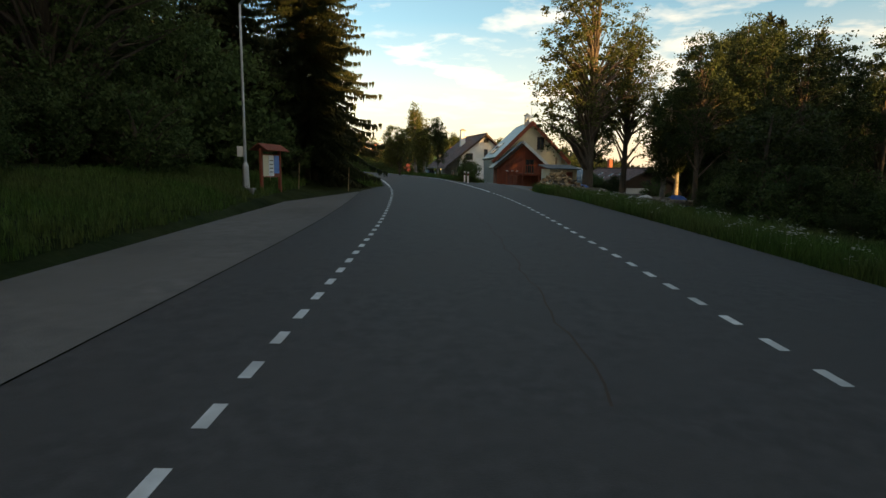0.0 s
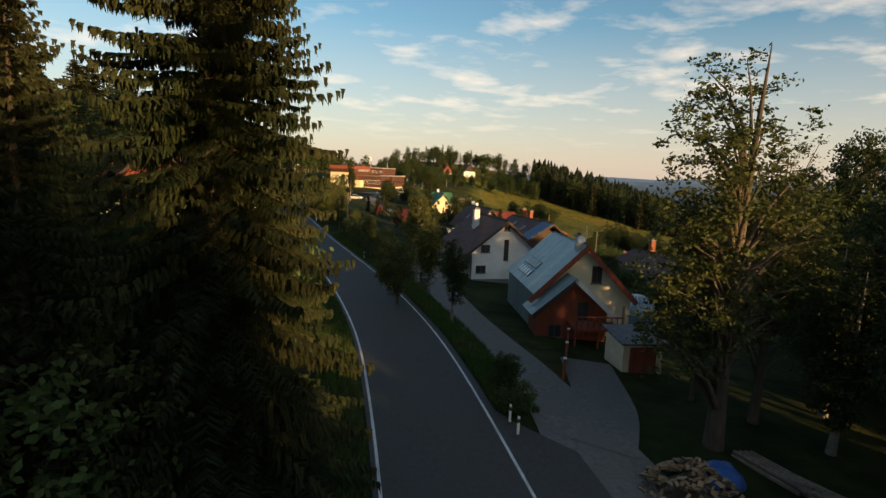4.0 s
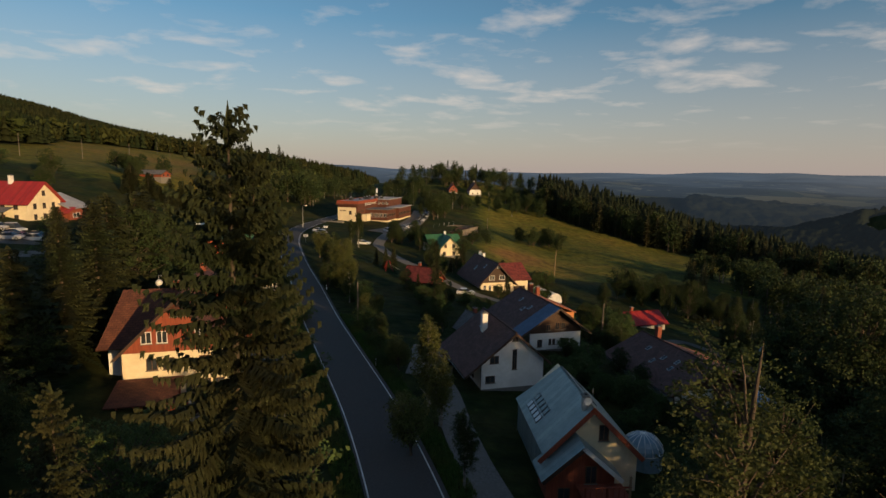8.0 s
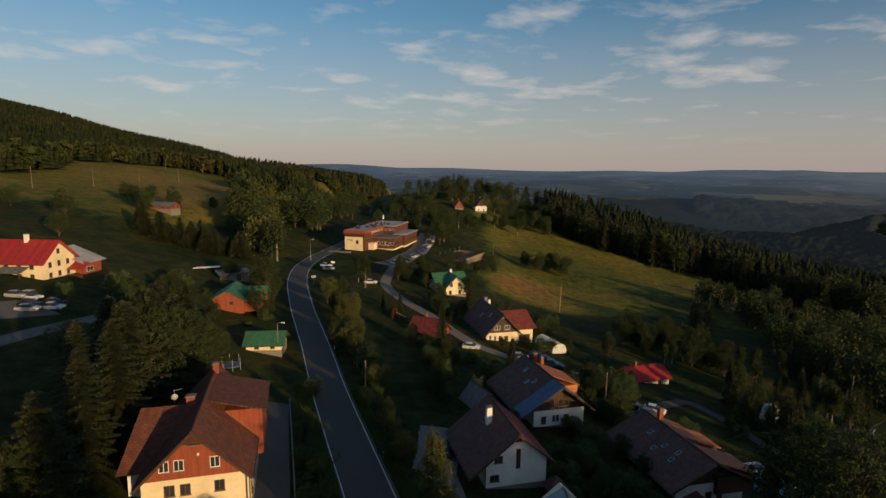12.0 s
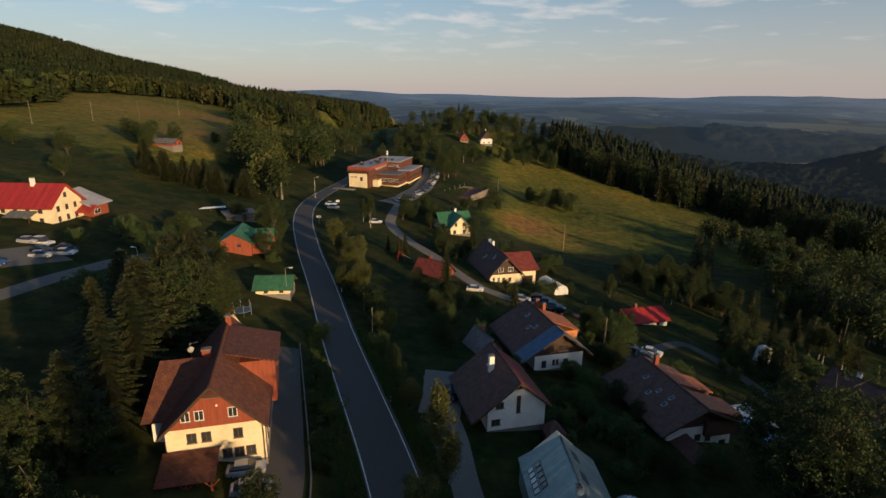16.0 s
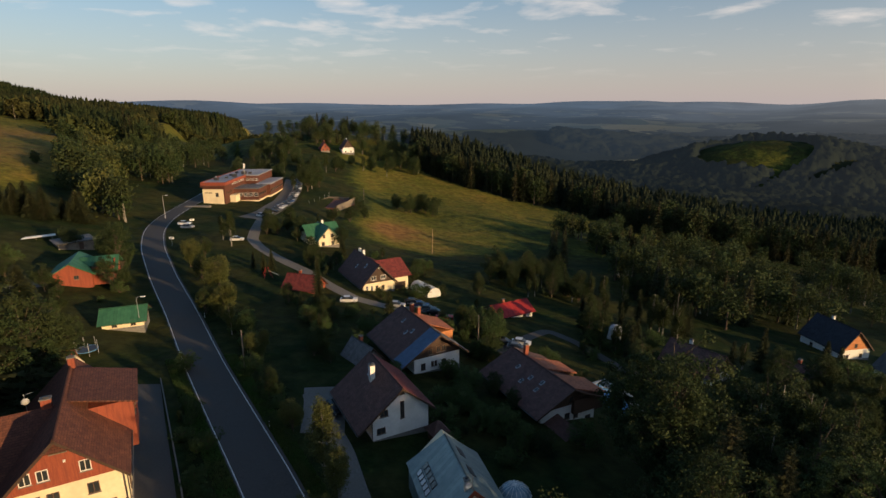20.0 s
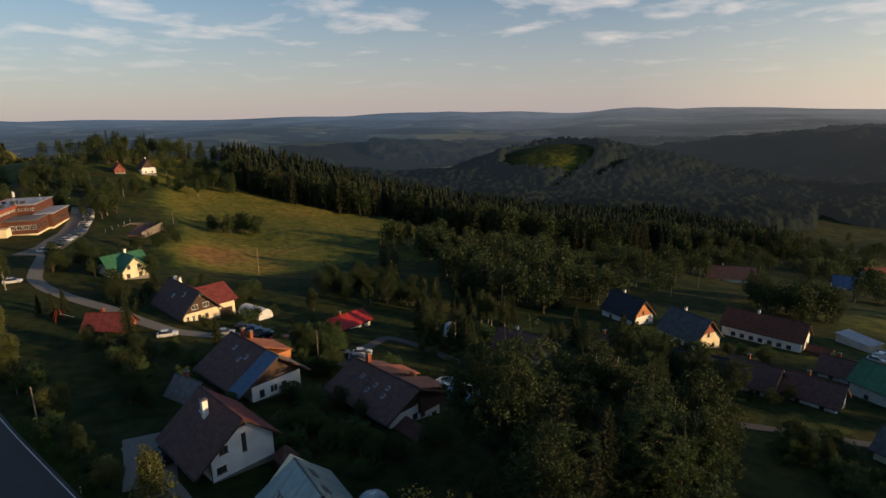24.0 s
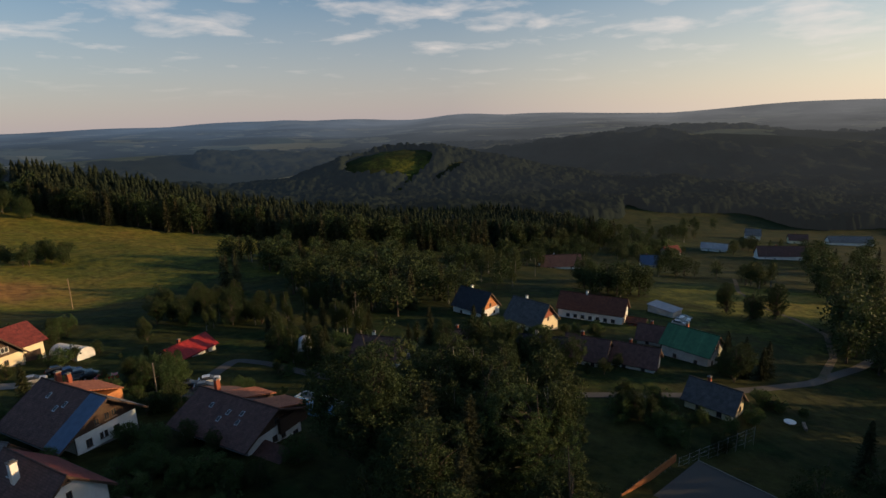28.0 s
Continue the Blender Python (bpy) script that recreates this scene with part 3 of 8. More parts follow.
def strip(name, ys, left, right, lift, mat, step_z=None, parent=None):
    """A flat ribbon that follows the road: left and right offsets from its centre line."""
    v, f = [], []
    for i, y in enumerate(ys):
        c = float(road_x(y))
        dx = float(road_x(y + 1) - road_x(y - 1)) / 2
        k = 1 / math.hypot(1, dx)
        a, b = (left(y) if callable(left) else left), (right(y) if callable(right) else right)
        for off in (a, b):
            v.append((c + off * k, y - off * dx * k, float(road_z(y)) + lift))
        if i:
            f.append((2 * i - 2, 2 * i - 1, 2 * i + 1, 2 * i))
    ob = new(name, mesh_from(name, v, f, mat))
    if parent:
        ob.parent = parent
    return ob


road = strip("road", np.arange(-200, 330, 1.5), -3.45, 3.45, 0.02, M["asphalt"])
tagged(road, "narrow dark asphalt road with white edge lines", "road", kind="structure")
LINE_L = ([0, 10, 20, 30, 43], [-2.84, -2.9, -2.97, -3.07, -3.15])
LINE_R = ([0, 16, 25, 30, 36, 45], [3.0, 3.02, 3.25, 3.22, 3.08, 2.95])


def edge_paint(line, solid_from):
    """One side's road marking: short dashes, then a solid line."""
    def at(y):
        return float(np.interp(y, *line))
    strip("edge_line", np.arange(solid_from, 320, 1.5), lambda y: at(y) - 0.07, lambda y: at(y) + 0.07, 0.026, M["paint_line"], parent=road)
    y = -28.0
    while y < solid_from - 0.6:
        strip("dash", np.array([y, y + 0.22, y + 0.44]), at(y) - 0.065, at(y) + 0.065, 0.026, M["paint_line"], parent=road)
        y += 1.0


edge_paint(LINE_L, 40.0)
edge_paint(LINE_R, 35.5)

# ---- building kit ----
def part(name, verts, faces, mat, parent=None, label="", uvs=None):
    me = mesh_from(name, verts, faces, mat)
    if uvs is not None:
        layer = me.uv_layers.new(name="UVMap")
        for k, uv in enumerate(uvs):
            layer.data[k].uv = uv
    ob = new(name, me)
    if parent:
        ob.parent = parent
    if label:
        ob["label"] = label
    return ob


BOX_F = [(0, 3, 2, 1), (4, 5, 6, 7), (0, 1, 5, 4), (1, 2, 6, 5), (2, 3, 7, 6), (3, 0, 4, 7)]


def box_verts(x0, x1, y0, y1, z0, z1):
    return [(x0, y0, z0), (x1, y0, z0), (x1, y1, z0), (x0, y1, z0), (x0, y0, z1), (x1, y0, z1), (x1, y1, z1), (x0, y1, z1)]


def boxes(name, spans, mat, parent=None, label=""):
    """Several boxes joined into one part; UVs run in metres along the faces."""
    v, f, uvs = [], [], []
    for s in spans:
        k = len(v)
        bv = box_verts(*s)
        v += bv
        for face in BOX_F:
            f.append(tuple(k + i for i in face))
            n = (Vector(bv[face[1]]) - Vector(bv[face[0]])).cross(Vector(bv[face[2]]) - Vector(bv[face[0]]))
            axis = max(range(3), key=lambda i: abs(n[i]))
            for i in face:
                p = bv[i]
                uvs.append((p[1], p[2]) if axis == 0 else (p[0], p[2]) if axis == 1 else (p[0], p[1]))
    return part(name, v, f, mat, parent, label, uvs)


def slab(name, eave_a, eave_b, top_b, top_a, thick, mat, parent=None, label=""):
    """A roof plane: two eave corners, then the two upper corners above them."""
    p = [Vector(q) for q in (eave_a, eave_b, top_b, top_a)]
    n = (p[1] - p[0]).cross(p[3] - p[0]).normalized()
    if n.z < 0:
        n = -n
    q = [c - n * thick for c in p]
    ex = (p[1] - p[0]).normalized()
    ey = n.cross(ex)
    faces = [(0, 1, 2, 3), (7, 6, 5, 4), (0, 4, 5, 1), (1, 5, 6, 2), (2, 6, 7, 3), (3, 7, 4, 0)]
    v = p + q
    uvs = [((v[i] - p[0]).dot(ex), (v[i] - p[0]).dot(ey)) for f in faces for i in f]
    return part(name, v, faces, mat, parent, label, uvs)


def tri_slab(name, a, b, c, thick, mat, parent=None, label=""):
    p = [Vector(q) for q in (a, b, c)]
    n = (p[1] - p[0]).cross(p[2] - p[0]).normalized()
    if n.z < 0:
        n = -n
    v = p + [k - n * thick for k in p]
    ex = (p[1] - p[0]).normalized()
    ey = n.cross(ex)
    faces = [(0, 1, 2), (5, 4, 3), (0, 3, 4, 1), (1, 4, 5, 2), (2, 5, 3, 0)]
    uvs = [((v[i] - p[0]).dot(ex), (v[i] - p[0]).dot(ey)) for f in faces for i in f]
    return part(name, v, faces, mat, parent, label, uvs)


def prism(name, outline, y0, y1, mat, parent=None, label=""):
    """An outline in x and z, drawn out from y0 to y1."""
    n = len(outline)
    v = [(x, y0, z) for x, z in outline] + [(x, y1, z) for x, z in outline]
    f = [tuple(range(n)), tuple(range(2 * n - 1, n - 1, -1))] + [(i, n + i, n + (i + 1) % n, (i + 1) % n) for i in range(n)]
    f = [tuple(reversed(k)) for k in f] if sum((outline[(i + 1) % n][0] - outline[i][0]) * (outline[(i + 1) % n][1] + outline[i][1]) for i in range(n)) > 0 else f
    uvs = [(v[i][0] if abs(v[i][0]) > 0 else v[i][1], v[i][2]) for k in f for i in k]
    return part(name, v, f, mat, parent, label, uvs)


def tube(name, path, radii, mat, parent=None, sides=6, label=""):
    v, f = [], []
    for k, (p, r) in enumerate(zip(path, radii)):
        p = Vector(p)
        d = (Vector(path[min(k + 1, len(path) - 1)]) - Vector(path[max(k - 1, 0)])).normalized()
        a = d.orthogonal().normalized()
        b = d.cross(a)
        for s in range(sides):
            t = 2 * math.pi * s / sides
            v.append(p + r * (math.cos(t) * a + math.sin(t) * b))
        if k:
            o = (k - 1) * sides
            f += [(o + s, o + (s + 1) % sides, o + sides + (s + 1) % sides, o + sides + s) for s in range(sides)]
    f += [tuple(range(sides))[::-1], tuple(range(len(v) - sides, len(v)))]
    return part(name, v, f, mat, parent, label)


def thing(name, x, y, z, rot=0.0, label="", category="", group="", kind=""):
    ob = new(name)
    ob.matrix_world = pose(x, y, z, 0, 0, rot)
    ob.empty_display_size = 0.3
    return tagged(ob, label, category, group, kind)


def window(parent, face, along, z, wd, ht, at, frame_mat="window_frame", bars=1, sill=True, name="window"):
    """face: F, B (gables), L, R (long sides); along: centre along the face; at: the wall's coordinate; z: the window's foot."""
    t, d = 0.07, 0.05
    sgn = -1 if face in "FL" else 1

    def span(a0, a1, z0, z1, d0, d1):
        lo, hi = sorted((at + sgn * d0, at + sgn * d1))
        return (a0, a1, lo, hi, z0, z1) if face in "FB" else (lo, hi, a0, a1, z0, z1)
    a0, a1 = along - wd / 2, along + wd / 2
    rails = [span(a0, a1, z, z + t, -0.02, d), span(a0, a1, z + ht - t, z + ht, -0.02, d), span(a0, a0 + t, z + t, z + ht - t, -0.02, d), span(a1 - t, a1, z + t, z + ht - t, -0.02, d)]
    for k in range(bars):
        c = a0 + wd * (k + 1) / (bars + 1)
        rails.append(span(c - 0.03, c + 0.03, z + t, z + ht - t, -0.02, d - 0.008))
    wob = boxes(name, rails, M[frame_mat], parent)
    boxes("pane", [span(a0 + t, a1 - t, z + t, z + ht - t, -0.02, 0.018)], M["pane"], wob)
    if sill:
        boxes("sill", [span(a0 - 0.08, a1 + 0.08, z - 0.07, z - 0.005, -0.02, 0.14)], M["stone"], wob)
    return wob


def skylight(parent, x, y, on_roof, wd=0.6, ln=0.85):
    """A roof window; on_roof(x) gives the height of the roof at x."""
    def quad(g, lift):
        x0, x1 = x - ln / 2 + g, x + ln / 2 - g
        return [(x0, y - wd / 2 + g, on_roof(x0) + lift), (x0, y + wd / 2 - g, on_roof(x0) + lift), (x1, y + wd / 2 - g, on_roof(x1) + lift), (x1, y - wd / 2 + g, on_roof(x1) + lift)]
    a = slab("roof_window", *quad(0, 0.09), 0.12, M["metal"], parent)
    slab("pane", *quad(0.08, 0.105), 0.02, M["sky_pane"], a)


def chimney(parent, x, y, z0, z1, sx=0.6, sy=0.6, mat="plaster", cap="stone"):
    c = boxes("chimney", [(x - sx / 2, x + sx / 2, y - sy / 2, y + sy / 2, z0, z1)], M[mat], parent)
    boxes("cap", [(x - sx / 2 - 0.08, x + sx / 2 + 0.08, y - sy / 2 - 0.08, y + sy / 2 + 0.08, z1, z1 + 0.12)], M[cap], c)
    boxes("flue", [(x - sx / 4, x + sx / 4, y - sy / 4, y + sy / 4, z1 + 0.12, z1 + 0.3)], M["dark_metal"], c)


def gable_house(name, label, x, y, base, rot, w, l, eave, ridge, roof="roof_brown", wall="plaster", clad=None, clad_z=None, over=0.6, front_over=0.7,
                ridge_x=0.0, eave_r=None, roof_r=None, left_ext=0.0, plinth=0.5, windows=(), chimneys=(), skylights=(), gutter=True, back_clad=True, fascia="wood_dark"):
    """A house with a saddle roof. Heights are above base; the front gable looks to local -y."""
    h = thing(name, x, y, base, rot, label, "house")
    er = eave if eave_r is None else eave_r
    hw, hl = w / 2, l / 2
    kl, kr = (ridge - eave) / (hw + ridge_x), (ridge - er) / (hw - ridge_x)
    tk = 0.22
    on = lambda q: ridge - (kl if q < ridge_x else kr) * abs(q - ridge_x)
    prism("wall", [(-hw, -2.5), (hw, -2.5), (hw, on(hw) - tk), (ridge_x, ridge - tk * 1.2), (-hw, on(-hw) - tk)], -hl, hl, M[wall], h)
    if plinth:
        boxes("plinth", [(-hw - 0.05, hw + 0.05, -hl - 0.05, hl + 0.05, -2.4, plinth)], M["stone"], h)
    if clad:
        z0 = clad_z
        xl, xr = max(-hw, ridge_x - (ridge - tk - z0) / kl), min(hw, ridge_x + (ridge - tk - z0) / kr)
        out = [(xl, z0), (xr, z0)]
        if xr >= hw:
            out.append((hw, on(hw) - tk - 0.02))
        out.append((ridge_x, ridge - tk * 1.3))
        if xl <= -hw:
            out.append((-hw, on(-hw) - tk - 0.02))
        for y0, y1 in ((-hl - 0.06, -hl + 0.02),) + (((hl - 0.02, hl + 0.06),) if back_clad else ()):
            prism("gable_cladding", out, y0, y1, M[clad], h, "boarded gable")
    xl, xr = -hw - over - left_ext, hw + over
    ya, yb = -hl - front_over, hl + front_over
    slab("roof", (xl, yb, on(xl)), (xl, ya, on(xl)), (ridge_x, ya, ridge), (ridge_x, yb, ridge), tk, M[roof], h)
    slab("roof", (xr, ya, on(xr)), (xr, yb, on(xr)), (ridge_x, yb, ridge), (ridge_x, ya, ridge), tk, M[roof_r or roof], h)
    tube("ridge_cap", [(ridge_x, ya, ridge + 0.02), (ridge_x, yb, ridge + 0.02)], [0.13, 0.13], M[roof], h)
    for yy in (ya, yb):
        for xx in (xl, xr):
            s = 0.03 if yy > 0 else -0.03
            slab("barge_board", (xx, yy + s, on(xx) + 0.02), (xx, yy, on(xx) + 0.02), (ridge_x, yy, ridge + 0.02), (ridge_x, yy + s, ridge + 0.02), 0.28, M[fascia], h)
    if gutter:
        for xx in (xl - 0.06, xr + 0.06):
            tube("gutter", [(xx, ya, on(xx) - 0.12), (xx, yb, on(xx) - 0.12)], [0.08, 0.08], M["dark_metal"], h)
        for xx in (-hw - 0.08, hw + 0.08):
            tube("downpipe", [(xx, -hl + 0.1, on(xx) - 0.3), (xx, -hl + 0.1, -0.4)], [0.05, 0.05], M["dark_metal"], h)
    for wdw in windows:
        face, along, z, wd, ht = wdw[:5]
        at = {"F": -hl, "B": hl, "L": -hw, "R": hw}[face]
        proud = 0.05 if clad and face in "FB" and z >= clad_z else 0.0
        window(h, face, along, z, wd, ht, at + (-proud if face in "FL" else proud), wdw[5] if len(wdw) > 5 else "window_frame")
    for c in chimneys:
        chimney(h, *c)
    for sx, sy in skylights:
        skylight(h, sx, sy, on)
    return h, on

# ---- houses ----
def local_place(rot, x, y, lx, ly):
    c, s = math.cos(radians(rot)), math.sin(radians(rot))
    return x + lx * c - ly * s, y + lx * s + ly * c


def house_at(front_x, front_y, rot, l):
    """The centre of a house whose front gable's middle stands at the given place."""
    return local_place(rot, front_x, front_y, 0, l / 2)


# white house beside the lane, with a long catslide on the lane side
cx, cy = house_at(6.6, 90.6, 15, 12)
white, on = gable_house("white_house", "white plastered house with a brown tiled catslide roof", cx, cy, -0.6, 15, 8.6, 11.4, 4.65, 8.05, "roof_brown", "plaster",
                        ridge_x=0.0, eave_r=4.35, roof_r="roof_red", left_ext=1.7, over=0.8, front_over=0.9,
                        windows=[("F", -3.1, 1.3, 1.3, 0.95), ("F", -2.6, 3.9, 1.2, 1.0), ("F", 0.2, 2.9, 0.62, 2.7), ("F", 0.2, 6.7, 0.8, 0.6), ("L", -2, 1.0, 1.2, 1.2), ("R", 2, 1.0, 1.2, 1.2), ("R", -2, 3.0, 1.2, 1.0)],
                        chimneys=[(-1.9, 0.6, 5.2, 8.9, 0.75, 0.75)], skylights=[(-1.6, 2.2)])

# house with a blue membrane over the near part of its roof
cx, cy = house_at(16.4, 112.0, 16, 14)
blue, on = gable_house("blue_roofed_house", "white house with dark boarded gable and a partly blue roof", cx, cy, -2.3, 16, 9.4, 14, 5.0, 7.9, "roof_brown", "plaster", "wood_dark", 3.4,
                       over=1.2, front_over=1.5, eave_r=4.3, roof_r="roof_grey", left_ext=1.9,
                       windows=[("F", -2.9, 1.0, 0.9, 1.3), ("F", -1.0, 1.3, 0.5, 1.0), ("F", -0.3, 1.3, 0.5, 1.0), ("F", 1.4, 1.0, 0.9, 1.3),
                                ("F", -1.4, 3.8, 0.8, 1.1), ("F", 0.2, 3.9, 0.8, 1.2), ("F", 1.3, 3.9, 0.8, 1.2)],
                       chimneys=[(0.6, 4.8, 6.5, 9.3, 0.7, 0.7, "wood_red"), (1.3, 3.2, 6.5, 9.0, 0.6, 0.6, "wood_red")], skylights=[(-2.4, -1.5), (-3.2, -0.3), (-1.9, 3.4)])
slab("membrane", (-7.75, -4.6, on(-7.75) + 0.05), (-7.75, -8.45, on(-7.75) + 0.05), (-0.05, -8.45, on(0) + 0.05), (-0.05, -4.6, on(0) + 0.05), 0.04, M["roof_blue"], blue, "blue roofing sheet")
slab("dormer_roof", (6.0, -3.0, 5.6), (6.0, 4.0, 5.6), (0.3, 4.0, 7.9), (0.3, -3.0, 7.9), 0.2, M["roof_orange"], blue, "orange tiled dormer roof")
boxes("dormer", [(0.3, 5.7, -2.8, 3.8, 2.0, 5.55)], M["wood_orange"], blue)

# long brown house with dormers, lower annex and a balcony
cx, cy = house_at(34.0, 93.8, 14, 15.0)
brown, on = gable_house("brown_roofed_house", "white house with a wide brown roof and orange dormers", cx, cy, -5.6, 14, 11.0, 15.0, 5.35, 7.95, "roof_brown", "plaster", "wood_dark", 4.6,
                        over=1.6, front_over=1.3, windows=[("F", -0.2, 2.1, 1.0, 1.1), ("F", 1.6, 1.9, 0.9, 1.3), ("F", 4.2, 0.7, 1.1, 1.0), ("F", 0.4, 4.9, 0.9, 1.2), ("F", 2.0, 4.7, 0.9, 1.1), ("R", -4, 1.2, 1.2, 1.2), ("R", 0, 1.2, 1.2, 1.2)],
                        chimneys=[(0.7, 5.5, 6.5, 9.6, 0.7, 0.7, "wood_red")], skylights=[(-2.2, -3.2), (-3.6, -3.6), (-2.6, -0.6), (-3.9, 0.2), (-2.3, 3.5)])
for yy, ln in ((-5.6, 5.6), (1.6, 5.0)):
    slab("dormer_roof", (7.2, yy - ln / 2, 5.5), (7.2, yy + ln / 2, 5.5), (0.4, yy + ln / 2, 7.9), (0.4, yy - ln / 2, 7.9), 0.2, M["roof_orange"], brown, "orange tiled dormer roof")
    boxes("dormer", [(0.6, 6.7, yy - ln / 2 + 0.3, yy + ln / 2 - 0.3, 3.0, 5.45)], M["wood_dark"], brown)
slab("annex_roof", (-10.0, -4.2, 0.9), (-10.0, -13.0, 0.9), (-2.2, -13.0, 3.7), (-2.2, -4.2, 3.7), 0.2, M["roof_brown"], brown, "lower annex roof")
boxes("annex", [(-9.2, -2.8, -12.2, -7.6, -3.5, 1.0)], M["wood_dark"], brown)
boxes("balcony", [(5.5, 7.2, -7.4, -2.0, 2.2, 2.4)], M["wood_dark"], brown)
boxes("balcony_rail", [(7.1, 7.2, -7.4, -2.0, 2.4, 3.3), (5.6, 7.1, -7.45, -7.35, 2.4, 3.3)], M["wood_dark"], brown)

# the teal sheet-metal house with its red boarded wing
def sheet_metal_house():
    h = thing("metal_house", 10.25, 74.0, 0.2, 4, "teal sheet-metal house with a red boarded front wing", "house")
    hw, hl, eave, ridge = 4.4, 5.6, 3.0, 7.4
    on = lambda q: ridge - (ridge - eave) / hw * abs(q)
    prism("wall", [(-hw + 0.3, -2), (hw, -2), (hw, eave - 0.2), (0, ridge - 0.3), (-hw + 0.3, eave + 0.1)], -hl, hl, M["cream"], h, "cream plastered gable")
    boxes("side_cladding", [(-hw + 0.22, -hw + 0.3, -hl, hl, -1.5, eave - 0.05)], M["roof_teal"], h)
    # saddle roof towards the front, hipped at the back
    xl, ya, yb = hw + 0.5, -hl - 0.6, hl + 0.4
    slab("roof", (-hw, yb, on(hw)), (-hw, ya, on(hw)), (0, ya, ridge), (0, yb - 1.8, ridge), 0.2, M["roof_teal"], h)
    slab("roof", (xl, ya, on(xl)), (xl, yb, on(xl)), (0, yb - 1.8, ridge), (0, ya, ridge), 0.2, M["roof_teal"], h)
    tri_slab("hip_roof", (-hw, yb, on(hw)), (xl, yb, on(xl)), (0, yb - 1.8, ridge), 0.2, M["roof_teal"], h)
    for s in (-1, 1):
        slab("barge_board", (s * xl, ya - 0.04, on(xl) + 0.03), (s * xl, ya, on(xl) + 0.03), (0, ya, ridge + 0.03), (0, ya - 0.04, ridge + 0.03), 0.45, M["wood_red"], h, "red barge board")
    window(h, "F", 1.2, 4.0, 0.9, 1.5, -hl)
    window(h, "R", 0, 0.8, 1.2, 1.2, hw)
    # roof-light strip on the lane side
    def roof_pt(x, y, k=0.0):
        return (x, y, on(x) + k)
    for x0, mat in ((-3.9, "roof_glass"), (-3.15, "sky_pane")):
        for k in range(5):
            y0 = -1.2 + 0.86 * k
            fr = slab("roof_light", roof_pt(x0, y0 + 0.72, 0.1), roof_pt(x0, y0, 0.1), roof_pt(x0 + 0.62, y0, 0.1), roof_pt(x0 + 0.62, y0 + 0.72, 0.1), 0.14, M["dark_metal"], h)
            slab("pane", roof_pt(x0 + 0.06, y0 + 0.65, 0.115), roof_pt(x0 + 0.06, y0 + 0.07, 0.115), roof_pt(x0 + 0.56, y0 + 0.07, 0.115), roof_pt(x0 + 0.56, y0 + 0.65, 0.115), 0.02, M[mat], fr)
    for y0 in (-2.5, 1.0):
        wdw = slab("roof_window", roof_pt(1.6, y0, 0.08), roof_pt(1.6, y0 + 1.6, 0.08), roof_pt(0.9, y0 + 1.6, 0.08), roof_pt(0.9, y0, 0.08), 0.1, M["dark_metal"], h)
    chimney(h, -0.5, -hl + 0.5, 6.0, 8.0, 0.5, 0.5, "grey_plaster")
    tube("mast", [(-0.1, -hl - 0.2, 7.2), (-0.1, -hl - 0.2, 9.0)], [0.03, 0.03], M["metal"], h)
    # lower wing
    wx, wy0, wy1, we, wr = -1.4, -7.6, -5.0, 2.25, 4.85
    ww = 3.0
    won = lambda q: wr - (wr - we) / ww * abs(q - wx)
    prism("wing_wall", [(wx - ww, -2), (wx + ww, -2), (wx + ww, we - 0.2), (wx, wr - 0.3), (wx - ww, we - 0.2)], wy0, wy1, M["wood_red"], h, "red boarded wing wall")
    for s in (-1, 1):
        e = wx + s * (ww + 0.6)
        a, b = (wy1 + 0.2, wy0 - 0.7) if s < 0 else (wy0 - 0.7, wy1 + 0.2)
        slab("wing_roof", (e, a, won(e)), (e, b, won(e)), (wx, b, wr), (wx, a, wr), 0.18, M["roof_teal"], h)
        slab("barge_board", (e, wy0 - 0.74, won(e) + 0.03), (e, wy0 - 0.7, won(e) + 0.03), (wx, wy0 - 0.7, wr + 0.03), (wx, wy0 - 0.74, wr + 0.03), 0.35, M["white_paint"] if s > 0 else M["wood_dark"], h)
    # open timber balcony below the wing's gable
    boxes("balcony_floor", [(wx - 0.4, wx + 3.6, wy0 - 2.2, wy0, 0.9, 1.1)], M["wood_red"], h)
    for k in range(9):
        xx = wx - 0.35 + 0.48 * k
        boxes("baluster", [(xx, xx + 0.07, wy0 - 2.18, wy0 - 2.11, 1.1, 2.0)], M["wood_red"], h)
    boxes("rail", [(wx - 0.4, wx + 3.6, wy0 - 2.2, wy0 - 2.08, 2.0, 2.1)], M["wood_red"], h)
    for xx in (wx - 0.3, wx + 1.6, wx + 3.5):
        boxes("post", [(xx - 0.08, xx + 0.08, wy0 - 2.2, wy0 - 2.04, -1.5, 3.0 if xx > wx + 3 else 2.1)], M["wood_raw"] if xx > wx + 3 else M["wood_red"], h)
    window(h, "F", wx - 1.4, -0.3, 1.1, 1.1, wy0)
    window(h, "F", wx + 0.9, 1.15, 1.0, 1.6, wy0)
    d = thing("satellite_dish", 10.15, 68.2, 8.0, 4, "white satellite dish on the roof's front", "dish")
    v, f = [], []
    for r in range(5):
        for a in range(14):
            t = 6.283 * a / 14
            rr = 0.085 * r + 0.01
            v.append((rr * math.cos(t), -0.35 * rr * rr, rr * math.sin(t)))
        if r:
            o = (r - 1) * 14
            f += [(o + a, o + (a + 1) % 14, o + 14 + (a + 1) % 14, o + 14 + a) for a in range(14)]
    part("bowl", v, f, M["white_paint"], d)
    tube("arm", [(0, 0, -0.5), (0, -0.5, -0.1)], [0.02, 0.02], M["metal"], d)
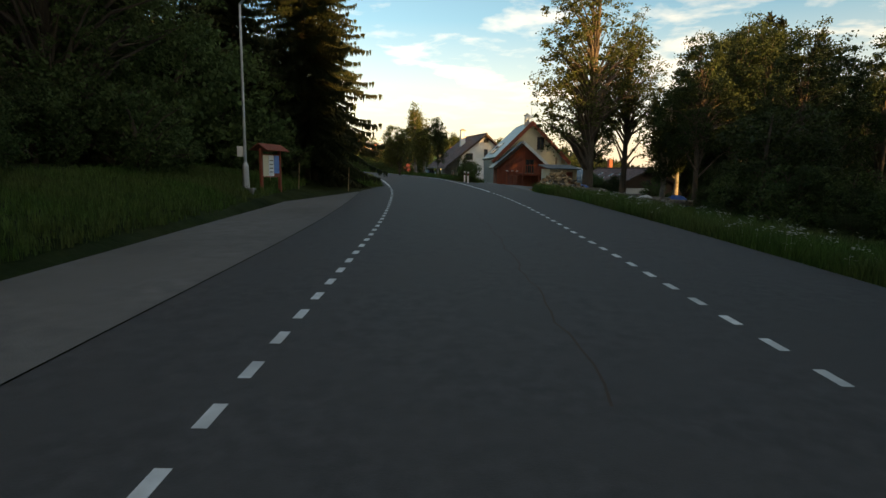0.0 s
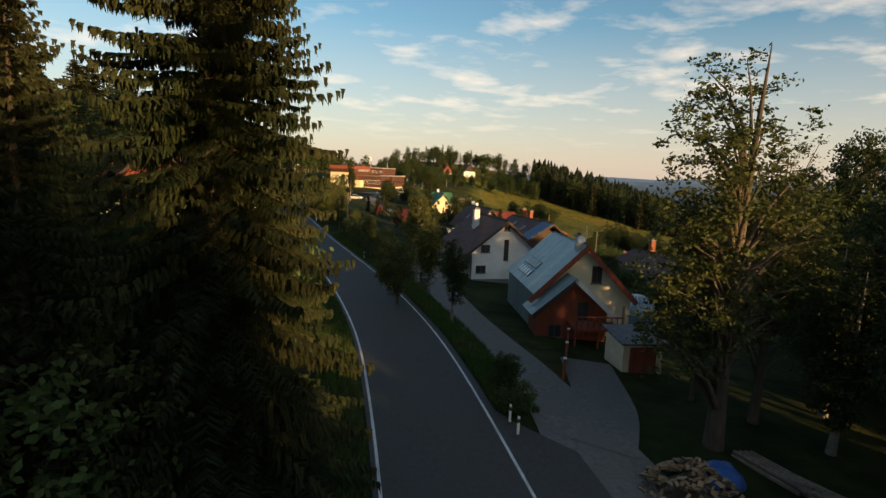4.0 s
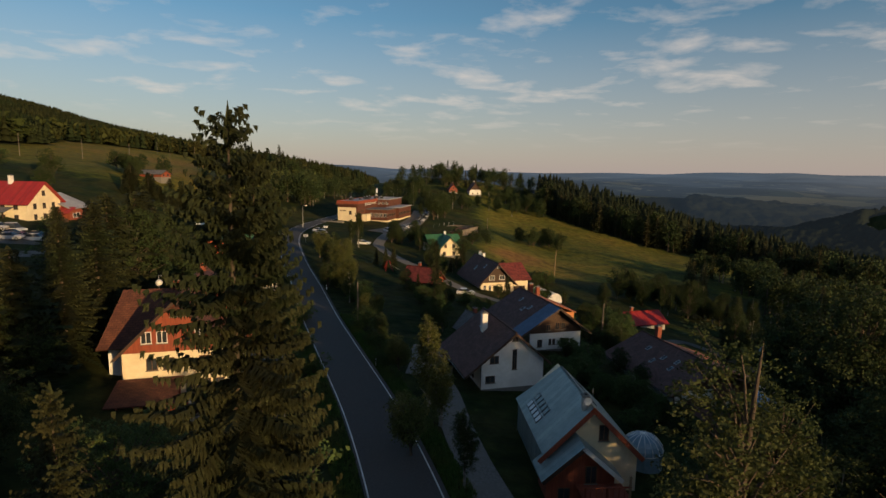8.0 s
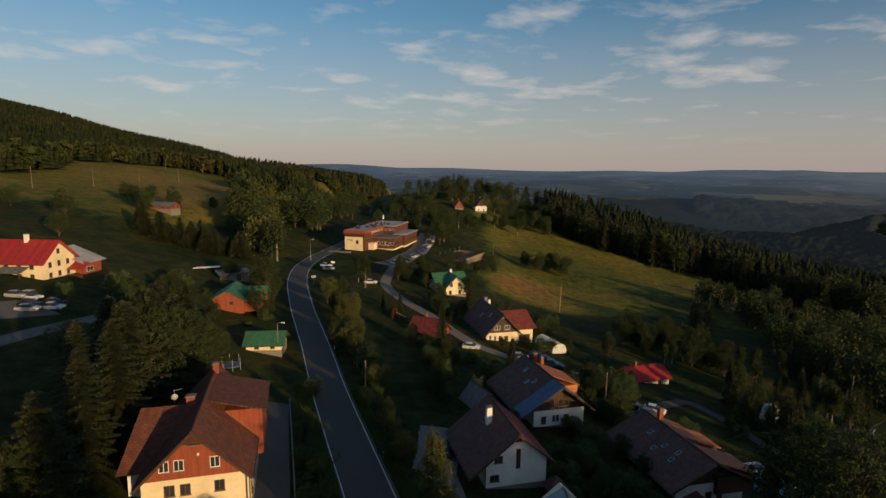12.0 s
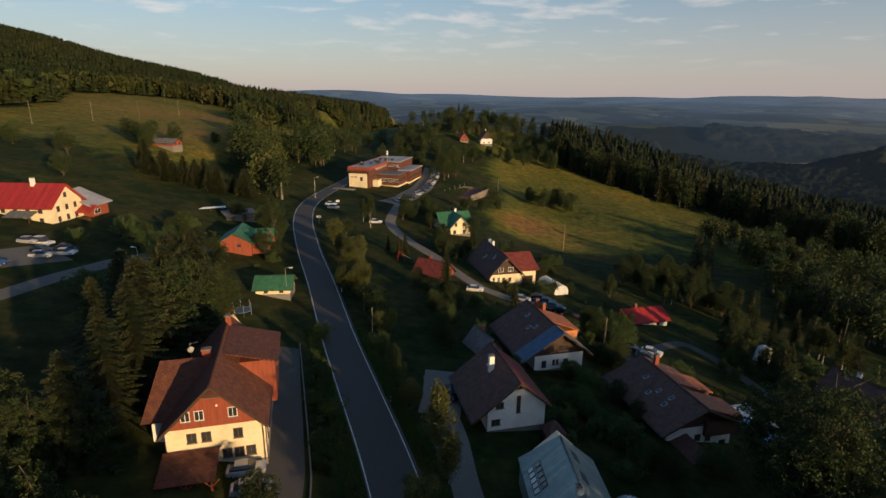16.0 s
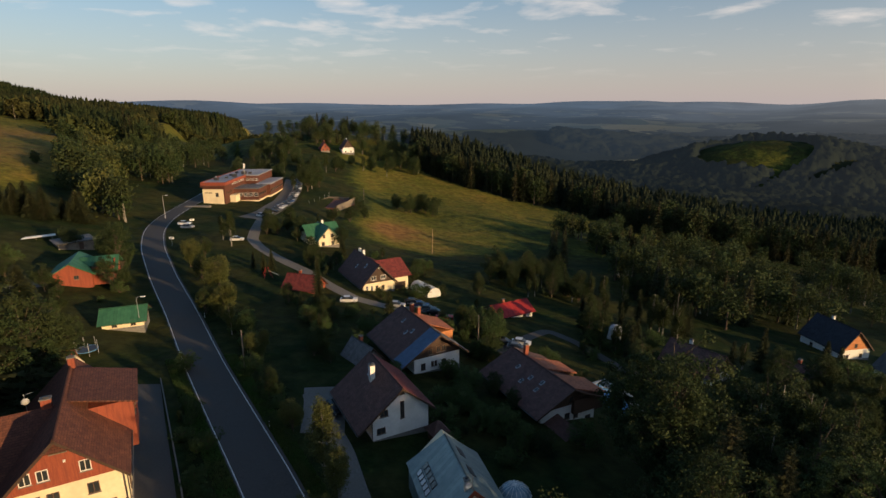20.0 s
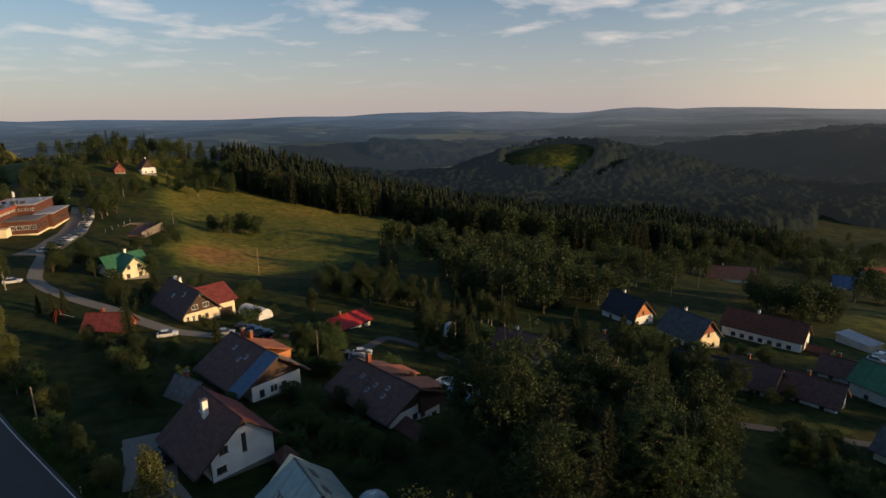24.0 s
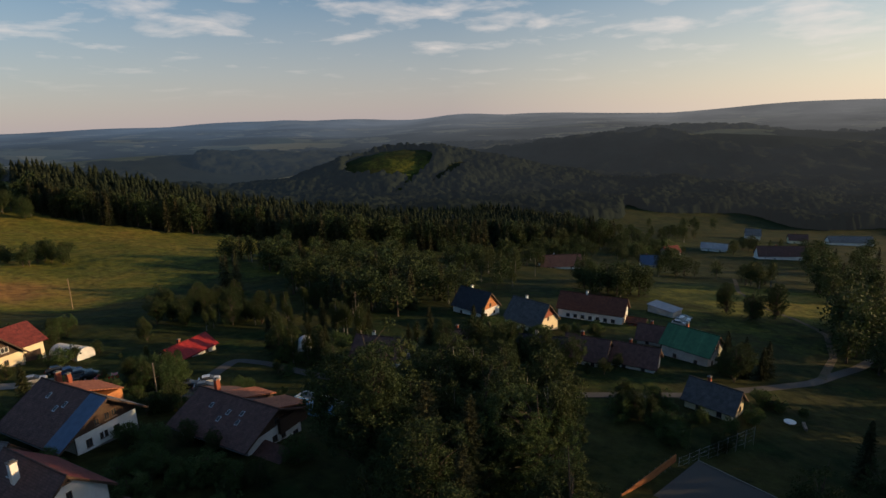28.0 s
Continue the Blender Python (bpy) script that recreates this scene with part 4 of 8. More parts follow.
    tube("mount", [(0, 0.1, -1.2), (0, 0.1, 0)], [0.035, 0.035], M["metal"], d)


sheet_metal_house()


def guest_house():
    """The large house on the uphill side: white ground floors, red-brown boarded gable, long rust-brown roof with clipped front."""
    rot, l, base = 16, 18.0, 3.8
    cx, cy = house_at(-29.5, 76.0, rot, l)
    h, on = gable_house("guest_house", "large house with red-brown boarded gable and rust roof", cx, cy, base, rot, 10.6, l, 5.75, 11.0, "roof_rust", "cream", "wood_red", 5.4, over=0.55, front_over=1.2,
                        windows=[("F", -3.0, 6.3, 1.0, 1.25, "white_paint"), ("F", -1.55, 6.3, 1.0, 1.25, "white_paint"), ("F", 2.0, 6.3, 1.0, 1.25, "white_paint"), ("F", 0.0, 9.0, 1.4, 0.3),
                                 ("F", -2.6, 3.5, 1.05, 1.25), ("F", -1.05, 3.5, 1.05, 1.25), ("F", 2.35, 3.5, 1.05, 1.25), ("F", 1.0, 1.0, 1.1, 1.25), ("F", 2.3, 1.0, 1.1, 1.25), ("F", 3.6, 1.0, 1.1, 1.25),
                                 ("R", -6, 1.2, 1.1, 1.3), ("R", -2.5, 1.2, 1.1, 1.3), ("R", 2, 1.2, 1.1, 1.3), ("R", 5, 1.2, 1.1, 1.3)],
                        chimneys=[(-1.5, -1.0, 8.6, 11.2, 0.95, 0.75, "wood_red"), (0.2, 7.4, 9.8, 12.0, 0.7, 0.6, "wood_red"), (5.0, 0.6, 5.0, 7.2, 0.5, 0.7)], plinth=0.3)
    # clipped gable over the front
    tri_slab("clipped_gable", (-1.25, -10.3, 9.82), (1.25, -10.3, 9.82), (0, -8.6, 11.06), 0.14, M["roof_rust"], h)
    # broad cross wing towards the hill, clipped at its end
    x0, yc, r = -8.3, -1.2, 10.3
    slab("wing_roof", (x0, yc - 5.4, 5.2), (-1.0, yc - 5.4, 5.2), (0, yc, r), (x0 + 1.5, yc, r), 0.2, M["roof_rust"], h)
    slab("wing_roof", (-1.0, yc + 5.4, 5.2), (x0, yc + 5.4, 5.2), (x0 + 1.5, yc, r), (0, yc, r), 0.2, M["roof_rust"], h)
    tri_slab("hip_roof", (x0, yc + 5.4, 5.2), (x0, yc - 5.4, 5.2), (x0 + 1.5, yc, r), 0.2, M["roof_rust"], h)
    boxes("wing_wall", [(x0 + 0.9, -5.2, yc - 4.6, yc + 4.6, -2.0, 5.6)], M["plaster"], h)
    # broad low-pitched dormer on the road side
    slab("dormer_roof", (7.0, -1.6, 8.9), (7.0, 7.4, 8.9), (0.4, 7.4, 10.7), (0.4, -1.6, 10.7), 0.18, M["roof_rust"], h)
    boxes("dormer", [(1.0, 6.4, -1.1, 6.9, 3.0, 8.95)], M["wood_red"], h)
    for yy in (0.4, 2.9, 5.4):
        window(h, "R", yy, 6.6, 1.3, 1.1, 6.4)
    tri_slab("roof_vent", (2.4, -3.6, 8.75), (2.4, -2.2, 8.75), (0.9, -2.9, 10.2), 0.1, M["roof_rust"], h)
    tube("downpipe", [(5.1, -9.15, 0), (5.1, -9.15, 5.4)], [0.06, 0.06], M["dark_metal"], h)
    boxes("wall_lamp", [(0.3, 0.5, -9.25, -9.06, 7.9, 8.1)], M["white_paint"], h)
    d = thing("satellite_dish", *local_place(rot, cx, cy, -3.6, 0.6), base + 10.6, 30, "grey satellite dish on a mast over the rust roof", "dish")
    tube("mast", [(0, 0, -1.8), (0, 0, 0.9)], [0.04, 0.03], M["metal"], d)
    tube("bowl", [(0, -0.05, 0), (0, -0.12, 0)], [0.4, 0.28], M["metal"], d, 12)
    tube("aerial", [(-0.1, 0, 0.8), (0.9, 0, 0.85)], [0.02, 0.02], M["metal"], d)
    # open car port with braced red posts
    c = thing("car_port", *local_place(rot, cx, cy, -2.6, -11.9), base - 0.5, rot, "brown sheet-roofed car port with red braced posts", "car port")
    slab("roof", (-3.1, -2.3, 2.5), (2.9, -2.3, 2.5), (2.9, 2.7, 3.3), (-3.1, 2.7, 3.3), 0.12, M["roof_rust"], c)
    for xx in (-2.7, 0.0, 2.5):
        boxes("post", [(xx - 0.1, xx + 0.1, -2.1, -1.9, -1.2, 2.45)], M["wood_red"], c)
        for s in (-1, 1):
            tube("brace", [(xx, -2.0, 1.5), (xx + s * 0.8, -2.0, 2.4)], [0.07, 0.07], M["wood_red"], c)
    for xx in (-2.7, 2.5):
        boxes("post", [(xx - 0.1, xx + 0.1, 2.3, 2.5, -1.2, 3.1)], M["wood_red"], c)


guest_house()

# house with the red wing beyond
cx, cy = house_at(11.2, 161.6, 16, 17)
h3, on = gable_house("chalet_house", "brown-roofed house with cream ground floor and dark boarded gable", cx, cy, -3.7, 16, 8.8, 17, 3.4, 8.0, "roof_brown", "cream", "wood_dark", 3.0, over=1.1, front_over=1.0,
                     windows=[("F", -3.4, 0.5, 0.8, 1.9, "white_paint"), ("F", -2.0, 0.3, 0.8, 2.0, "white_paint"), ("F", -0.6, 0.6, 0.8, 1.5), ("F", 1.2, 0.9, 0.8, 1.1), ("F", -1.5, 3.7, 1.5, 1.2, "white_paint"), ("F", 1.3, 3.7, 1.5, 1.2, "white_paint"), ("L", -5.0, 0.8, 0.9, 1.1), ("L", -1.0, 0.8, 0.9, 1.1), ("L", 3.0, 0.8, 0.9, 1.1)],
                     chimneys=[(0.3, 6.0, 6.6, 9.0, 0.7, 0.7), (0.9, 4.6, 6.6, 8.7, 0.6, 0.6)], skylights=[(-1.6, -3.4), (-2.6, 1.2)])
prism("gable_tip", [(-0.85, 6.75), (0.85, 6.75), (0, 7.6)], -8.62, -8.55, M["white_paint"], h3, "white gable tip")
slab("wing_roof", (1.0, -7.3, 3.1), (10.4, -7.3, 3.1), (9.7, -1.4, 6.9), (0.5, -1.4, 6.9), 0.2, M["roof_red"], h3, "dark red wing roof")
slab("wing_roof", (10.4, 4.5, 3.1), (1.0, 4.5, 3.1), (0.5, -1.4, 6.9), (9.7, -1.4, 6.9), 0.2, M["roof_red"], h3, "dark red wing roof")
boxes("wing_wall", [(4.2, 9.4, -6.8, 3.8, -3.5, 3.1)], M["cream"], h3)
part("wing_gable", [(9.0, -6.6, 3.05), (9.0, 3.6, 3.05), (9.0, -1.4, 6.5), (9.38, -6.6, 3.05), (9.38, 3.6, 3.05), (9.38, -1.4, 6.5)], [(0, 1, 2), (3, 5, 4), (0, 3, 4, 1), (1, 4, 5, 2), (2, 5, 3, 0)], M["wood_dark"], h3)
boxes("garage_door", [(5.4, 8.6, -6.88, -6.78, -1.2, 1.5)], M["wood_dark"], h3, "dark boarded garage door")
window(h3, "R", -3.0, 0.9, 1.0, 1.1, 9.4, "white_paint")
slab("dormer_roof", (5.2, 4.8, 4.6), (5.2, 7.8, 4.6), (0.4, 7.8, 7.2), (0.4, 4.8, 7.2), 0.18, M["roof_red"], h3, "dark red dormer roof")
boxes("dormer", [(0.6, 4.8, 5.0, 7.6, 2.6, 4.6)], M["wood_dark"], h3)

# green-roofed house with a clipped gable
cx, cy = house_at(-0.8, 202.6, 20, 9)
gr, on = gable_house("green_roofed_house", "cream house under green sheet roofs with a front gable", cx, cy, -0.8, 20, 7.0, 9, 3.4, 6.9, "roof_green", "cream", over=0.8, front_over=0.8,
            windows=[("F", -1.6, 3.2, 0.9, 1.2), ("F", 1.2, 3.2, 0.9, 1.2), ("F", -2.0, 0.6, 1.0, 1.3), ("F", 1.4, 0.6, 1.0, 1.3)], chimneys=[(0.4, 2.0, 6.2, 8.0)], fascia="roof_green")
slab("wing_roof", (-6.6, -2.6, 3.6), (5.4, -2.6, 3.6), (5.4, 2.2, 7.0), (-6.6, 2.2, 7.0), 0.15, M["roof_green"], gr)
slab("wing_roof", (5.4, 7.0, 3.6), (-6.6, 7.0, 3.6), (-6.6, 2.2, 7.0), (5.4, 2.2, 7.0), 0.15, M["roof_green"], gr)
boxes("wing_wall", [(-6.0, -3.5, -1.8, 6.2, -2.4, 3.9)], M["cream"], gr)
boxes("side_wall", [(3.5, 4.8, -1.8, 6.2, -2.4, 3.9)], M["cream"], gr)

# small houses, sheds and roofs
SMALL = (  # name, label, x, y, base, rot, w, l, eave, ridge, roof, wall, clad, clad_z
    ("grey_house", "small grey house with a slate roof beside the lane", 3.2, 117.4, -1.8, 28, 4.4, 6.0, 1.9, 4.3, "roof_grey", "grey_plaster", None, None),
    ("red_roofed_house", "low house under a bright red sheet roof", 43.4, 148.6, -8.5, 106, 7.2, 10.2, 2.3, 4.2, "roof_bright", "grey_plaster", None, None),
    ("red_hut", "dark red roofed hut among trees", -8.0, 160.5, -1.4, 60, 6.0, 8.5, 1.9, 4.6, "roof_red", "wood_red", None, None),
    ("green_shed", "pale garage with a green sheet roof beside the road", -42.2, 135.6, 3.0, 98, 6.6, 7.2, 1.9, 3.7, "roof_green", "cream", None, None),
    ("dark_chalet", "dark brown chalet with pale gable boards", 73.0, 113.4, -9.6, 24, 8.0, 11.0, 2.6, 6.0, "roof_brown", "grey_plaster", "wood_dark", 2.4),
    ("slate_house", "house with dark blue roof and orange-lit gable", 129.4, 130.2, -17.5, -2, 9.4, 12.0, 3.4, 8.4, "roof_black", "plaster", "wood_orange", 3.2),
    ("grey_roofed_house", "grey-roofed white house with boarded gable", 127.6, 107.6, -18.4, -4, 9.8, 12.2, 3.7, 8.9, "roof_slate", "cream", "wood_red", 5.0),
    ("dark_house", "house under a dark blue slate roof", 102.5, 88.0, -14.6, 24, 7.6, 10.5, 2.8, 6.2, "roof_black", "plaster", "wood_dark", 3.0),
    ("farm_house", "brown-roofed white house beside a lower one", 109.2, 79.6, -16.0, 10, 7.8, 9.6, 2.6, 6.4, "roof_brown", "plaster", None, None),
    ("farm_annex", "lower brown-roofed house joined to its neighbour", 114.4, 69.8, -16.0, 10, 7.2, 9.6, 2.4, 5.6, "roof_brown", "plaster", None, None),
    ("brown_barn", "small barn under a brown roof beside a green-roofed house", 138.6, 74.2, -16.0, 12, 6.6, 8.6, 2.4, 5.4, "roof_brown", "grey_plaster", None, None),
    ("small_shed", "little brown shed at the end of a long house", 155.0, 86.4, -16.0, 12, 3.4, 4.6, 1.8, 2.8, "roof_rust", "wood_red", None, None),
    ("green_farm", "grey house with a green sheet roof", 132.6, 62.8, -18.0, -8, 8.4, 11.8, 4.1, 8.0, "roof_green", "grey_plaster", None, None),
    ("lane_house", "small grey-roofed house with a sunlit gable", 99.6, 48.4, -12.6, -4, 6.4, 8.4, 2.7, 5.6, "roof_slate", "cream", None, None),
    ("brown_cottage", "low cottage with brown roof behind trees", 95.5, 107.5, -13.4, 22, 7.0, 10.0, 2.2, 5.0, "roof_brown", "wood_dark", None, None),
    ("red_cottage", "red-roofed cottage beside far trees", 396, 161, -67.0, 60, 8.0, 12.0, 3.0, 7.0, "roof_red", "plaster", None, None),
    ("far_barn", "long dark barn in the valley meadow", 256, 172, -43.0, 42, 9.0, 22.0, 2.6, 7.8, "roof_brown", "plaster", "wood_dark", 2.2),
    ("blue_barn", "small house with a pale blue sheet roof", 320, 147, -59.0, 30, 7.5, 9.5, 3.0, 7.5, "roof_blue", "plaster", None, None),
    ("pale_barn", "pale grey-roofed barn across the valley", 447, 145, -77.5, 12, 8.0, 18.0, 3.2, 6.6, "flat_roof", "plaster", None, None),
    ("far_inn", "long dark-roofed inn with white walls across the valley", 442, 97, -78.5, 33, 9.0, 36.0, 4.0, 10.0, "roof_brown", "plaster", None, None),
    ("far_house", "distant white house with grey roof", 559, 143, -84.0, 20, 9.0, 12.0, 5.0, 10.5, "roof_grey", "plaster", None, None),
    ("orange_house", "distant house with an orange-lit gable", 558, 107, -86.0, 20, 9.0, 14.0, 4.0, 8.5, "roof_brown", "cream", None, None),
    ("distant_farm", "distant low farm under a dark roof", 583, 72, -87.5, 30, 10.0, 34.0, 4.0, 8.5, "roof_grey", "plaster", None, None),
    ("ridge_chalet", "white chalet with dark timber gable on the ridge", 18.6, 432, 7.0, 8, 8.5, 11.0, 3.8, 9.5, "roof_brown", "plaster", "wood_dark", 4.2),
    ("ridge_hut", "small red hut beside the ridge chalet", 2.5, 427, 6.5, 10, 6.0, 7.0, 2.6, 6.6, "roof_red", "wood_red", None, None),
    ("hill_shed", "low weathered shed on the hill pasture", -128.5, 256, 15.8, 80, 6.0, 15.0, 2.0, 3.4, "roof_grey", "wood_red", None, None))
for name, label, x, y, base, rot, ww, ll, ee, rr, roof, wall, clad, cz in SMALL:
    gable_house(name, label, x, y, gz(x, y) - 0.25 if x > 60 or y > 200 else base, rot, ww, ll, ee, rr, roof, wall, clad, cz, over=0.6, front_over=0.7,
                windows=[("F", -ww * 0.22, 0.8, 0.9, 1.1), ("F", ww * 0.22, 0.8, 0.9, 1.1), ("R", -ll * 0.25, 0.8, 0.9, 1.1), ("R", ll * 0.2, 0.8, 0.9, 1.1), ("L", -ll * 0.25, 0.8, 0.9, 1.1), ("L", ll * 0.2, 0.8, 0.9, 1.1)] + ([("F", 0, ee + 0.3, 0.9, 1.1)] if rr - ee > 2.5 else []),
                chimneys=[] if "shed" in name else [(0.3, ll * 0.15, rr - 0.8, rr + 0.9, 0.6, 0.6, "plaster" if clad else "wood_red")], gutter=False)
# long white house in the valley
gable_house("long_house", "long white house with a red-brown roof and many windows", 153.6, 100.6, gz(152, 100) - 0.2, 13, 8.8, 20.6, 4.0, 8.0, "roof_rust", "plaster", None, None, over=0.6,
            windows=[("L", -7.4 + 2.4 * k, 0.9, 1.2, 1.2) for k in range(7)] + [("F", -1.5, 0.9, 1.0, 1.2), ("F", 1.5, 0.9, 1.0, 1.2), ("F", 0, 4.0, 0.9, 1.1)], chimneys=[(0, 2, 7.2, 9.0)], gutter=False)


def red_roofed_inn():
    """The cream inn on the left slope with a red roof and a lower grey-roofed annex."""
    h = thing("inn", -104.0, 154.0, 13.9, 8, "cream inn under a red sheet roof", "house")
    prism("wall", [(-5.5, -2), (5.5, -2), (5.5, 4.6), (0, 9.0), (-5.5, 4.6)], -8.5, 8.5, M["cream"], h)
    h.matrix_world = pose(-106.6, 152.0, 14.2, 0, 0, -90)
    k = 4.4 / 5.5
    on = lambda q: 9.3 - k * abs(q)
    slab("roof", (-6.4, 9.4, on(6.4)), (-6.4, -9.4, on(6.4)), (0, -9.4, 9.3), (0, 9.4, 9.3), 0.2, M["roof_bright"], h)
    slab("roof", (6.4, -9.4, on(6.4)), (6.4, 9.4, on(6.4)), (0, 9.4, 9.3), (0, -9.4, 9.3), 0.2, M["roof_bright"], h)
    for yy in (-6, -3, 0, 3, 6):
        window(h, "R", yy, 3.0, 1.0, 1.2, 5.5)
        window(h, "R", yy, 0.6, 1.0, 1.2, 5.5)
    for xx in (-3, 0, 3):
        window(h, "B", xx, 3.0, 1.0, 1.3, 8.5)
        window(h, "B", xx, 0.5, 1.0, 1.3, 8.5)
    window(h, "B", 0, 6.0, 1.0, 1.2, 8.5)
    chimney(h, 0.5, 1.5, 8.5, 10.6, 0.8, 0.8, "plaster")
    slab("porch_roof", (8.6, -1.0, 2.6), (8.6, 5.5, 2.6), (5.5, 5.5, 3.6), (5.5, -1.0, 3.6), 0.15, M["roof_grey"], h)
    for yy in (-0.6, 5.1):
        boxes("porch_post", [(8.2, 8.4, yy - 0.1, yy + 0.1, -1.5, 2.6)], M["wood_dark"], h)
    slab("annex_roof", (-13.5, 11.5, 2.6), (-4.6, 11.5, 2.6), (-4.6, 3.0, 6.2), (-13.5, 3.0, 6.2), 0.18, M["flat_roof"], h)
    boxes("annex", [(-12.6, -5.5, 2.6, 10.6, -2, 3.0)], M["wood_red"], h)
    slab("lean_to_roof", (-2.2, 8.6, 1.6), (-2.2, 12.4, 1.6), (-5.5, 12.4, 3.0), (-5.5, 8.6, 3.0), 0.12, M["roof_bright"], h)
    window(h, "B", -8, 0.2, 2.6, 1.2, 10.6, "white_paint")
    boxes("terrace_rail", [(-2.4, -2.3, 8.6, 12.4, -1.0, 0.4)], M["wood_dark"], h)
    tube("flagpole", [(9.0, -2, -1.5), (9.0, -2, 9.5)], [0.07, 0.04], M["white_paint"], h)


red_roofed_inn()


def hotel():
    """The large flat-roofed hotel: stepped blocks in brown panels, cream end wall and ground floors, pale roofs with plant."""
    h = thing("hotel", -50.0, 263.9, 5.0, -12, "large flat-roofed hotel in brown panels with cream walls", "hotel")
    h.matrix_world = pose(-50.0, 263.9, 5.0, 0, 0, -12) @ Matrix.Scale(1.1, 4)
    boxes("main_block", [(0, 8.3, 0, 43, -3, 7.6)], M["cladding"], h)
    boxes("stair_block", [(8.3, 13.6, 23, 43.2, -3, 7.55)], M["cladding"], h)
    boxes("wing", [(8.3, 18.0, 8.6, 20.0, -0.2, 4.2)], M["cladding"], h)
    boxes("rear_wing", [(13.6, 19.4, 20.0, 39.0, -0.2, 4.35)], M["cladding"], h)
    boxes("link", [(8.3, 13.6, 20.0, 23.0, -3, 4.25)], M["cladding"], h)
    boxes("ground_floor", [(8.3, 17.9, 8.7, 20.0, -3.5, -0.2)], M["cream"], h)
    boxes("rear_ground_floor", [(13.6, 19.3, 20.0, 39.0, -3.5, -0.2)], M["cream"], h)
    boxes("end_wall", [(-0.05, 7.6, -0.35, 0.0, -1.5, 5.4)], M["cream"], h, "cream end wall")
    boxes("corner_tower", [(8.3, 10.6, 4.4, 8.58, -3.5, 2.4)], M["cream"], h)
    boxes("main_roof", [(-0.3, 8.6, -0.5, 43.3, 7.6, 7.9)], M["flat_roof"], h)
    boxes("stair_roof", [(8.6, 13.9, 22.7, 43.5, 7.55, 7.85)], M["flat_roof"], h)
    boxes("wing_roof", [(8.32, 18.4, 8.2, 20.0, 4.2, 4.45)], M["roof_grey"], h)
    boxes("rear_roof", [(13.62, 19.8, 20.02, 39.4, 4.35, 4.65)], M["flat_roof"], h)
    boxes("parapet", [(-0.45, 8.75, -0.62, -0.5, 6.9, 8.1), (-0.45, -0.3, -0.6, 43.4, 6.9, 8.1), (8.6, 8.75, -0.6, 22.6, 6.9, 8.1)], M["wood_red"], h)
    boxes("canopy", [(-0.5, 8.2, -1.1, -0.62, 6.3, 6.9)], M["cladding"], h)
    for j in range(9):
        window(h, "R", 8.6 + 1.55 * j, 5.9, 0.95, 0.9, 8.3, "white_paint", 1, False)
    for j in range(4):
        window(h, "R", 1.6 + 1.7 * j, 3.3, 0.95, 0.9, 8.3, "window_frame", 1, False)
    for k in range(3):
        for j in range(3):
            window(h, "F", 9.4 + 1.8 * j, 0.9 + 2.3 * k, 1.2, 1.0, 23.0, "white_paint", 1, False) if k else None
    for j in range(4):
        window(h, "F", 11.0 + 2.0 * j, 1.2, 1.5, 1.5, 8.6, "white_paint", 1, False)
        window(h, "R", 10.2 + 2.4 * j, 1.2, 1.6, 1.4, 18.0, "window_frame", 1, False)
    for j in range(8):
        window(h, "R", 21.4 + 2.3 * j, 1.2, 1.6, 1.3, 19.4, "window_frame", 1, False)
        window(h, "R", 21.4 + 2.3 * j, -2.6, 1.4, 1.7, 19.3, "window_frame", 1, False)
    for j in range(3):
        window(h, "F", 12.0 + 2.2 * j, -2.6, 1.5, 1.7, 8.7, "window_frame", 1, False)
    window(h, "F", 5.3, 2.6, 1.1, 1.5, -0.35)
    # unreadable lettering on the end wall stands as bars
    for k, ln in enumerate((0.5, 0.3, 0.6, 0.4)):
        boxes("sign_bar", [(0.9 + 0.7 * k, 0.9 + 0.7 * k + ln, -0.41, -0.35, 3.9, 4.25)], M["wood_dark"], h)
    for xx, yy, s in ((2, 6, 1.6), (4.2, 12, 0.9), (5.5, 16, 1.6), (3, 20, 1.0), (6.5, 24, 1.8), (8.8, 26, 1.2), (2.5, 28, 1.1)):
        u = boxes("roof_unit", [(xx, xx + s, yy, yy + s, 7.9, 7.9 + s * 0.7)], M["dark_metal"], h)
        boxes("vent", [(xx + s * 0.3, xx + s * 0.6, yy + s * 0.3, yy + s * 0.6, 7.9 + s * 0.7, 7.9 + s)], M["metal"], u)
    for xx, yy, ht in ((8.0, 24, 5.0), (6.8, 26, 3.2), (12.6, 34, 2.4)):
        tube("mast", [(xx, yy, 7.8), (xx, yy, 7.8 + ht)], [0.09, 0.05], M["metal"], h)
    boxes("antenna", [(7.7, 8.3, 23.8, 24.2, 10.6, 12.4)], M["white_paint"], h)
    boxes("terrace", [(-4.0, 5.0, -8.0, -6.0, -1.5, 0.4)], M["stone"], h)


hotel()


